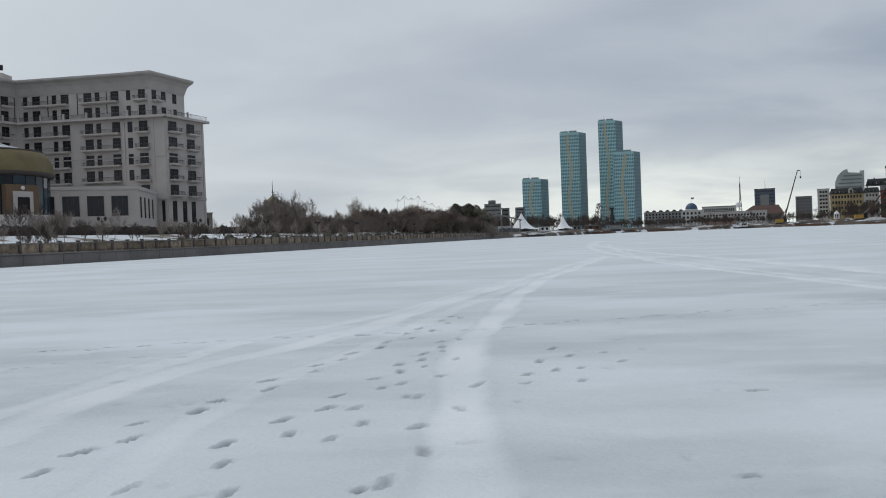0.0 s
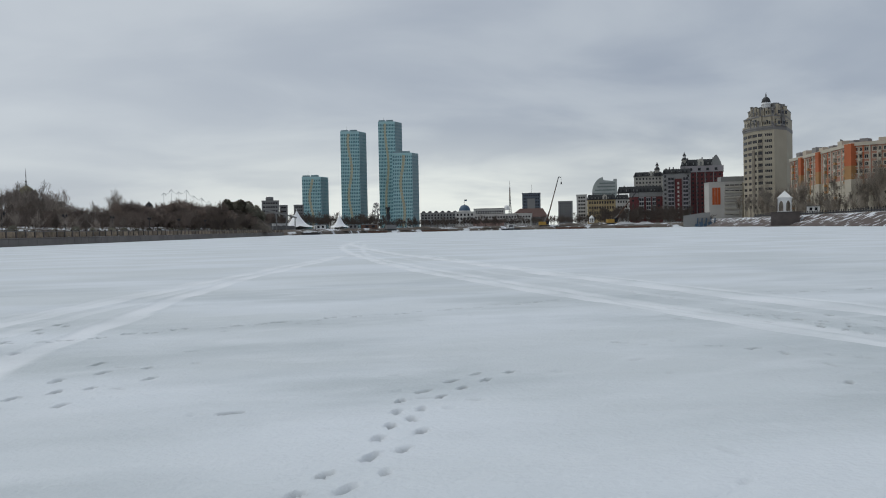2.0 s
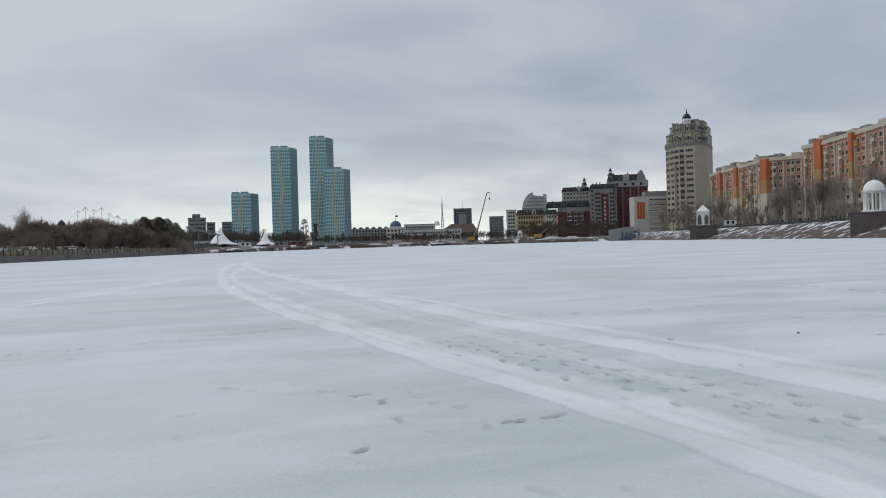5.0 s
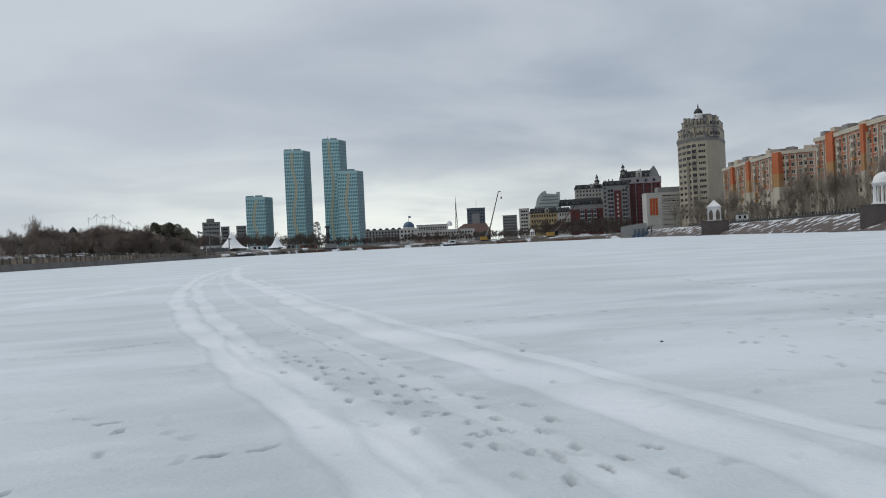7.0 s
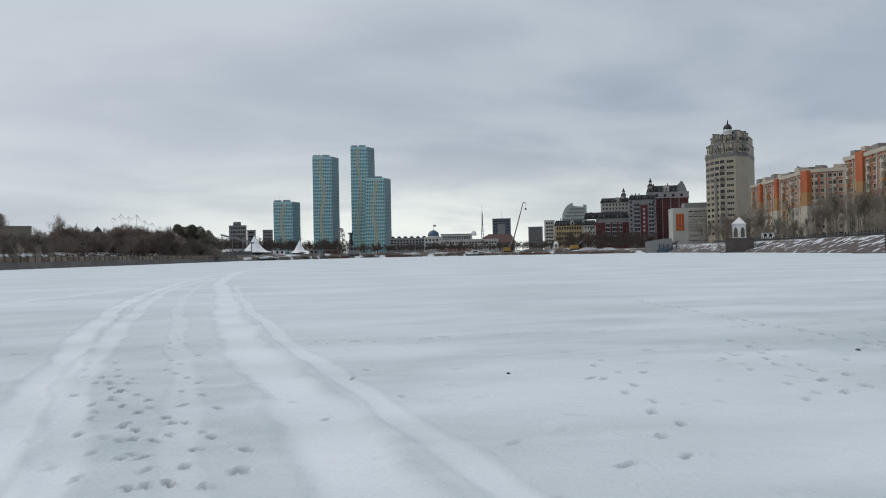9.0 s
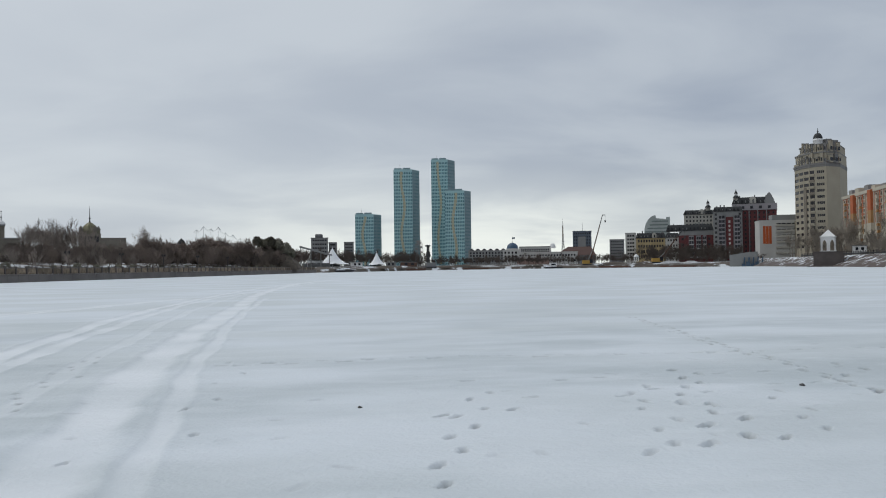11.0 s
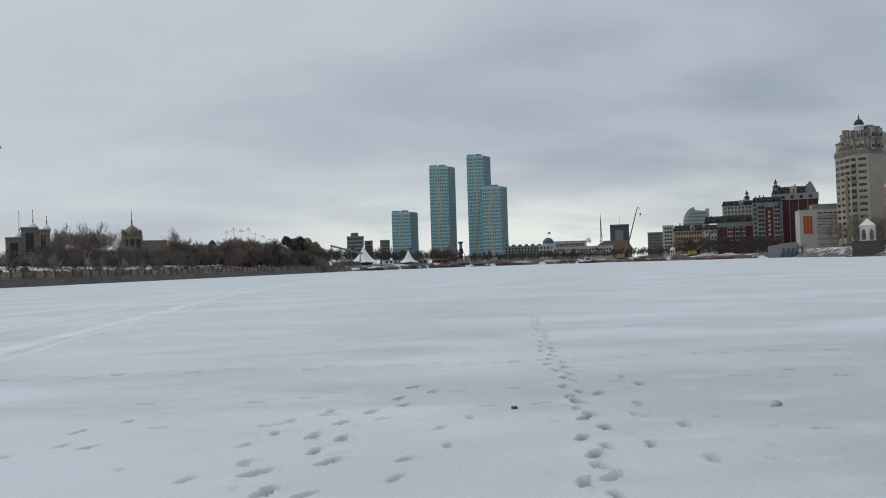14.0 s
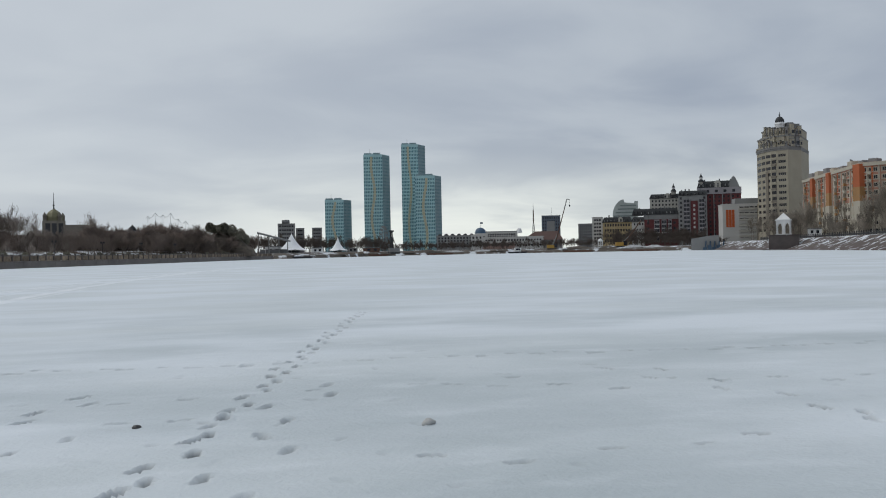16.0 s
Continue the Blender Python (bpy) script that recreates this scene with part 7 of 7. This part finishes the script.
# shrubs and young trees between the fence and the hedge, before the hotel
for y in np.arange(48, 215, 4.6):
    k = rt.uniform(5, 24)
    p = along(y + rt.uniform(-2, 2), k)
    plant(shrub_kinds, p.x, p.y, bank_z(k), "quay shrubs", 0.95)
for y in np.arange(60, 190, 9.5):
    k = rt.uniform(4, 14)
    p = along(y + rt.uniform(-3, 3), k)
    plant(tall_kinds, p.x, p.y, bank_z(k), "quay trees", 0.42, "young bare tree behind the quay fence")
for y in np.arange(64, 200, 5.5):
    p = along(y + rt.uniform(-2, 2), rt.uniform(2.5, 6.0))
    plant(tall_kinds, p.x, p.y, 1.3, "quay saplings", 0.33, "thin bare sapling behind the quay fence")
# thin trees right of the hotel, then the dense belt
count = 0
while count < 56:
    y, k = rt.uniform(190, 300), rt.uniform(34, 80)
    p = along(y, k)
    a = seen_from(p.x, p.y, 19, 3)
    if -16.6 < a < -8.5 and seen_from(p.x, p.y, 0.7, 0) > -13.2:
        plant(tall_kinds, p.x, p.y, bank_z(k), "park trees", (0.55 if hides_hall(p.x, p.y) else 0.95) if a > -13 else 0.8)
        count += 1


def thicket(name, label, kinds, spots, material):
    """Many far shrubs and trees that nobody could count, as one mesh."""
    vs, fs, base = [], [], 0
    for x, y, z, sc in spots:
        for part_ in rt.choice(kinds).children:
            me = part_.data
            co = np.empty(len(me.vertices) * 3, np.float32)
            me.vertices.foreach_get("co", co)
            co = co.reshape(-1, 3)
            ix = np.empty(len(me.loops), np.int32)
            me.loops.foreach_get("vertex_index", ix)
            a = rt.uniform(0, 6.28)
            c, s_ = math.cos(a) * sc, math.sin(a) * sc
            vs.append(np.stack([co[:, 0] * c - co[:, 1] * s_ + x, co[:, 0] * s_ + co[:, 1] * c + y, co[:, 2] * sc * rt.uniform(0.85, 1.2) + z], -1))
            fs.append(ix.reshape(-1, 4) + base)
            base += len(co)
    V, F = np.concatenate(vs), np.concatenate(fs)
    me = bpy.data.meshes.new(name)
    me.vertices.add(len(V))
    me.vertices.foreach_set("co", V.ravel())
    me.loops.add(F.size)
    me.loops.foreach_set("vertex_index", F.ravel().astype(np.int32))
    me.polygons.add(len(F))
    me.polygons.foreach_set("loop_start", (np.arange(len(F)) * 4).astype(np.int32))
    me.update(calc_edges=True)
    me.materials.append(material)
    return tagged(new(name, me), label, "thicket", kind="stuff")


count = 0
while count < 120:
    y, k = rt.uniform(168, 350), rt.uniform(16, 60)
    p = along(y, k)
    a = seen_from(p.x, p.y, 19, 3)
    if a > -9.8:
        plant(tree_kinds, p.x, p.y, bank_z(k), "belt trees", rt.uniform(0.66, 0.86) * (0.84 if a < -6.3 else 1.0))
        count += 1
spots = []
while len(spots) < 380:
    y, k = rt.uniform(150, 357), rt.uniform(12, 62)
    p = along(y, k)
    a = seen_from(p.x, p.y, 19, 3)
    if a > -17.5:
        tall = 1.0 if a > -9.8 else 0.72
        spots.append((p.x, p.y, bank_z(k), rt.uniform(1.0, 1.5) * tall))
thicket("brush_thicket", "dense leafless brown brush along the park bank", shrub_kinds, spots, M_TWIG)
# a few taller single trees over the belt
for x, y, s in ((-1.3, 291, 1.15), (-8, 300, 1.0), (-42, 268, 1.25), (-46, 262, 1.3), (-39, 271, 1.15), (-52, 266, 1.25), (-58, 262, 1.15), (-49, 272, 1.2), (-12, 304, 1.0), (-16, 306, 1.0), (-44, 274, 1.2), (-55, 270, 1.2)):
    plant(tall_kinds, x, y, 3.2, "tall park trees", s * 0.92 * (0.58 if hides_hall(x, y) else 0.85 if x > -20 else 1.0), "tall bare park tree above the belt")
# poplars before the orange blocks
for i in range(95):
    t = rt.random()
    a, c = (187 + rt.uniform(0, 26), 150), (262 + rt.uniform(0, 28), 318)
    x, y = a[0] + (c[0] - a[0]) * t, a[1] + (c[1] - a[1]) * t
    plant(poplar_kinds, x, y, 4.6, "promenade poplars", rt.uniform(0.7, 1.12))
for i in range(70):
    t = rt.random()
    x, y = 250 + 48 * t + rt.uniform(-8, 8), 318 + 105 * t + rt.uniform(-8, 8)
    plant(poplar_kinds, x, y, 4.8, "promenade poplars", rt.uniform(0.55, 0.95))
for i in range(75):
    t = rt.random()
    x, y = 185 + 92 * t + rt.uniform(-2, 16), 155 + 235 * t
    plant(scrub_kinds, x, y, 4.5, "promenade scrub", rt.uniform(0.55, 0.95))
# growth before the mound
for i in range(60):
    y, k = rt.uniform(282, 354), rt.uniform(3.5, 24)
    p = along(y, k)
    plant(shrub_kinds if i % 2 else tree_kinds, p.x, p.y, bank_z(k), "mound scrub", rt.uniform(1.1, 1.5) if i % 2 else rt.uniform(0.65, 0.92))
# scrub along the far bank
far_spots = []
for i in range(280):
    x = 95 + 195 * rt.random()
    y = (516 if x < 200 else 516 - (x - 200) * 0.75) + rt.uniform(-6, 16)
    far_spots.append((x, y, 2.2, rt.uniform(0.42, 0.72)))
for i in range(150):
    t = rt.random()
    x = 70 + 220 * t + rt.uniform(-6, 6)
    y = (535 if x < 200 else 535 - (x - 200) * 0.6) + rt.uniform(-14, 26)
    far_spots.append((x, y, 2.6, rt.uniform(0.5, 0.85)))
for i in range(130):
    x = 20 + 85 * rt.random()
    y = (425 + (x - 20) * 1.15) + rt.uniform(-5, 60)
    far_spots.append((x, y, 2.6, rt.uniform(0.7, 1.1)))
for i in range(90):
    x = 262 + rt.uniform(-12, 45)
    y = 545 - (x - 262) * 0.3 + rt.uniform(-40, 10)
    far_spots.append((x, y, 2.9, rt.uniform(0.9, 1.4)))

thicket("far_woods", "brown bare riverside woods on the far bank", bank_kinds, far_spots, M_FARTWIG)
for k_ in bank_kinds:
    for o_ in list(k_.children) + [k_]:
        bpy.data.objects.remove(o_)


def round_conifer(seed, h):
    """A dense dark pine: many drooping sprays round a trunk."""
    rnd = random.Random(seed)
    root = thing("pine_tree", "dark round-topped pine in the park", "tree")
    a = new("trunk", branch_mesh("trunk", [(Vector((0, 0, -0.3)), Vector((0.1, 0, h * 0.8)), 0.25, 0.08)], M_BARK, 6))
    a.parent = root
    vs, fs = [], []
    for _ in range(900):
        th, ph = rnd.uniform(0, 6.283), math.acos(rnd.uniform(-0.75, 1))
        rad = rnd.uniform(0.55, 1.05) ** 0.6
        c = Vector((math.sin(ph) * math.cos(th) * h * 0.36 * rad, math.sin(ph) * math.sin(th) * h * 0.36 * rad, h * 0.42 + math.cos(ph) * h * 0.42 * rad))
        d1 = Vector((rnd.gauss(0, 1), rnd.gauss(0, 1), rnd.gauss(0, 0.6))).normalized() * rnd.uniform(0.25, 0.6)
        d2 = d1.orthogonal().normalized() * 0.22
        k = len(vs)
        vs += [tuple(c - d1), tuple(c + d2), tuple(c + d1), tuple(c - d2 + Vector((0, 0, -0.15)))]
        fs += [(k, k + 1, k + 2), (k, k + 2, k + 3)]
    me = bpy.data.meshes.new("crown")
    me.from_pydata(vs, [], fs)
    me.materials.append(M_PINE)
    b = new("crown", me)
    b.parent = root
    return root


M_BRUSHSOIL = mat("brushy_brown_soil", (0.095, 0.078, 0.062), 0.95, 0.5, 0.7, 3.0, 0.8)
pine_kinds = [round_conifer(31, 7.5), round_conifer(32, 6.5)]
for i in range(30):
    t = i / 29
    x = 5.0 + 13.5 * t + rt.uniform(-0.6, 0.6)
    plant(pine_kinds, x, 322 + rt.uniform(-3, 8), 10.0 - 5.0 * t ** 1.7 + rt.uniform(-0.5, 0.2) + 0.8 * math.sin(math.pi * t), "hill pines", rt.uniform(0.46, 0.66))
small_pines = []
for y in np.arange(120, 352, 7.5):
    p = along(y + rt.uniform(-2, 2), 3.6)
    plant(pine_kinds, p.x, p.y, 1.25, "quay pines", 0.3, "small dark clipped pine behind the fence")
# the low hill under the pines
heap(9.8, 328, 1.5, 12.5, 11, 11.5, 5, M_BRUSHSOIL, "dark brushy park mound under the pines", "park_mound", "park mounds")

# buildings beyond the park


def spired_complex():
    r = thing("palace_complex", "grey-tan low palace blocks with white domes and spires", "building")
    M_TAN = mat("tan_grey_stone", (0.20, 0.18, 0.15), 0.9, 0.15, 0.15, 4.0)
    m = wall_frame((-124.0, 408.8), (-100.0, 416.6))
    for u0, u1, z1 in ((0, 7, 19.5), (6.4, 13.5, 24.0), (12.8, 18.5, 23.0), (18, 25, 17.0)):
        b = bmesh.new()
        box(b, u0, u1, 0, 12, 1.5, z1, m)
        blk = part("wall", b, M_TAN, r)
        b = bmesh.new()
        box(b, u0 + 1.8, u1 - 1.8, -0.1, -0.003, 11, z1 - 2.0, m)
        part("window", b, M_WIN, blk)
        b = bmesh.new()
        box(b, u0 - 0.3, u1 + 0.3, -0.4, 12, z1 + 0.003, z1 + 0.6, m)
        part("cornice", b, M_GREY, blk)
    for u, z, s in ((5.6, 20.1, 32.2), (11.4, 24.6, 33.0), (17.2, 23.6, 30.2)):
        c = m @ Vector((u, 4, 0))
        b = bmesh.new()
        lathe(b, [(1.9 * math.cos(radians(a)), z + 2.0 * math.sin(radians(a))) for a in range(0, 81, 10)] + [(0.25, z + 2.3)], 14, c.x, c.y)
        dm = part("dome", b, M_WHITE, r)
        b = bmesh.new()
        lathe(b, [(0.25, z + 2.0), (0.15, z + 3.2), (0.4, z + 3.6), (0.12, z + 4.0), (0.1, s - 0.8), (0.3, s - 0.5), (0.02, s)], 6, c.x, c.y)
        part("spire", b, M_DARKMETAL, dm)
    return r


SC = Vector((19.4, 3.5, 1.5))
spired_complex().matrix_basis = Matrix.Translation(SC) @ Matrix.Scale(2.95, 4) @ Matrix.Translation(-SC)


def spired_hall():
    r = thing("domed_hall", "tan stone hall with a green-gold dome and spire", "building")
    M_GG = mat("tarnished_gold_dome", (0.15, 0.14, 0.08), 0.5, 0.2, 0.3, 3.0, 0.05, 0.3)
    M_TAN = MATS["tan_grey_stone"]
    m = wall_frame((-88.5, 471.0), (-64.0, 476.0))
    for u0, u1, z1 in ((0.5, 11.5, 21.8), (11, 24, 19.6), (-2, 28, 15.0)):
        b = bmesh.new()
        box(b, u0, u1, 0, 11 + (u1 - u0) * 0.1, 1.5, z1, m)
        part("wall", b, M_TAN, r)
    for k in range(3):
        b = bmesh.new()
        box(b, 2 + k * 3.1, 4.2 + k * 3.1, -0.1, -0.003, 14, 20.4, m)
        part("window", b, M_WIN, r)
    c = m @ Vector((6, 5, 0))
    b = bmesh.new()
    lathe(b, [(4.6, 21.8), (4.6, 23.4), (4.2, 24.4), (3.2, 26.0), (1.6, 27.4), (0.5, 28.0)], 8, c.x, c.y, smooth=False)
    part("dome", b, M_GG, r)
    for sx, sy in ((-1, -1), (1, -1), (-1, 1), (1, 1)):
        b = bmesh.new()
        lathe(b, [(1.0, 21.8), (1.0, 24.0), (1.3, 24.2), (0.1, 26.2)], 8, c.x + sx * 3.6, c.y + sy * 3.6)
        part("corner_turret", b, M_TAN, r)
    b = bmesh.new()
    lathe(b, [(0.5, 28.0), (0.2, 29.4), (0.6, 30.0), (0.2, 30.6), (0.12, 35.0), (0.02, 37.0)], 6, c.x, c.y)
    part("spire", b, M_DARKMETAL, r)
    return r


spired_hall().matrix_basis = Matrix.Translation(SC) @ Matrix.Scale(2.48, 4) @ Matrix.Translation(-SC)


def coaster():
    """Pale steel amusement frames above the belt: posts with sagging arched rails."""
    M_PALE = mat("pale_grey_steel", (0.80, 0.81, 0.81), 0.6, 0.1)
    for j, (x0, y0, z0, w, n) in enumerate(((-17.4, 331, 6.5, 2.7, 6),)):
        r = thing("ride_frame", "pale steel amusement ride frame behind the trees", "ride")
        for k in range(n + 1):
            h = (17.0, 18.2, 17.4, 18.0, 15.8, 15.0, 13.6)[k]
            b = bmesh.new()
            rod(b, (x0 + k * w, y0, 2.0), (x0 + k * w, y0, h), 0.1, 0.07, 5)
            part("post", b, M_PALE, r)
            b = bmesh.new()
            rod(b, (x0 + k * w - 0.9, y0, h - 1.2), (x0 + k * w, y0, h), 0.06, 0.06, 4)
            rod(b, (x0 + k * w + 0.9, y0, h - 1.2), (x0 + k * w, y0, h), 0.1, 0.1, 4)
            part("bracket", b, M_PALE, r)
            if k < n:
                h2 = (17.0, 18.2, 17.4, 18.0, 15.8, 15.0, 13.6)[k + 1]
                b = bmesh.new()
                pr = None
                for i in range(9):
                    t = i / 8
                    v = Vector((x0 + (k + t) * w, y0, h + (h2 - h) * t - 1.1 * math.sin(math.pi * t)))
                    if pr is not None:
                        rod(b, pr, v, 0.06, 0.06, 4, cap=False)
                    pr = v
                part("rail", b, M_PALE, r)


coaster()
gz_ = thing("gazebo", "small dark domed gazebo above the trees", "gazebo", -22.6, 329.5, 4.4)
for i in range(6):
    bm = bmesh.new()
    rod(bm, (1.3 * math.cos(i * 1.047), 1.3 * math.sin(i * 1.047), 0), (1.3 * math.cos(i * 1.047), 1.3 * math.sin(i * 1.047), 7.2), 0.16, 0.14, 6)
    part("column", bm, M_GREY, gz_)
bm = bmesh.new()
lathe(bm, [(1.5, 7.2), (1.4, 7.7), (1.0, 8.5), (0.3, 9.0), (0.05, 9.5)], 14)
part("dome", bm, M_ROOF, gz_)


def ramp_roof():
    r = thing("shore_pavilion", "long grey shed roof sloping down towards the tents", "shed")
    m = wall_frame((22.0, 383.0), (35.5, 381.0))
    b = bmesh.new()
    pts = [(0, 11.2), (0, 12.0), (13.6, 8.2), (13.6, 7.5)]
    f = [b.verts.new(m @ Vector((x, 0, z))) for x, z in pts]
    k = [b.verts.new(m @ Vector((x, 9, z))) for x, z in pts]
    b.faces.new(f), b.faces.new(k[::-1])
    for i in range(4):
        b.faces.new((f[i], f[(i + 1) % 4], k[(i + 1) % 4], k[i]))
    part("roof", b, M_GREY, r)
    for u in (0.5, 5.0, 9.4, 13.2):
        b = bmesh.new()
        rod(b, m @ Vector((u, 0.6, 1.5)), m @ Vector((u, 0.6, 11.3 - u * 0.275)), 0.25, 0.22, 6)
        part("post", b, M_GREY, r)
    b = bmesh.new()
    box(b, 0.5, 12.5, 4, 8.6, 2.0, 4.2, m)
    part("wall", b, M_GREY_D, r)


ramp_roof()


def stone(x, y, s, rz, label, material):
    r = thing("ice_lump", label, "ice lump", x, y, -0.012, rz)
    b = bmesh.new()
    bmesh.ops.create_icosphere(b, subdivisions=3, radius=s)
    rnd = random.Random(int(x * 100))
    o = Vector((rnd.uniform(0, 9), rnd.uniform(0, 9), 0))
    for v in b.verts:
        k = 1 + 0.35 * noise.noise(v.co / s * 1.3 + o) + 0.12 * noise.noise(v.co / s * 4 + o)
        v.co = Vector((v.co.x * 1.25 * k, v.co.y * k, max(-0.02, v.co.z * 0.75 * k + s * 0.4)))
    for f in b.faces:
        f.smooth = True
    part("lump", b, material, r)


stone(23.88, 10.62, 0.05, 20, "rounded lump of grey ice on the snow", mat("grey_ice", (0.40, 0.40, 0.39), 0.6, 0.2, 3.0, 30.0))
stone(15.81, 11.06, 0.021, 30, "dark clod frozen into the snow", mat("wet_dark_lump", (0.05, 0.05, 0.05), 0.5, 0.2, 3.0, 30.0))
stone(21.36, 11.23, 0.035, 70, "dark wet lump frozen into the snow", mat("wet_dark_lump", (0.05, 0.05, 0.05), 0.5, 0.2, 3.0, 30.0))
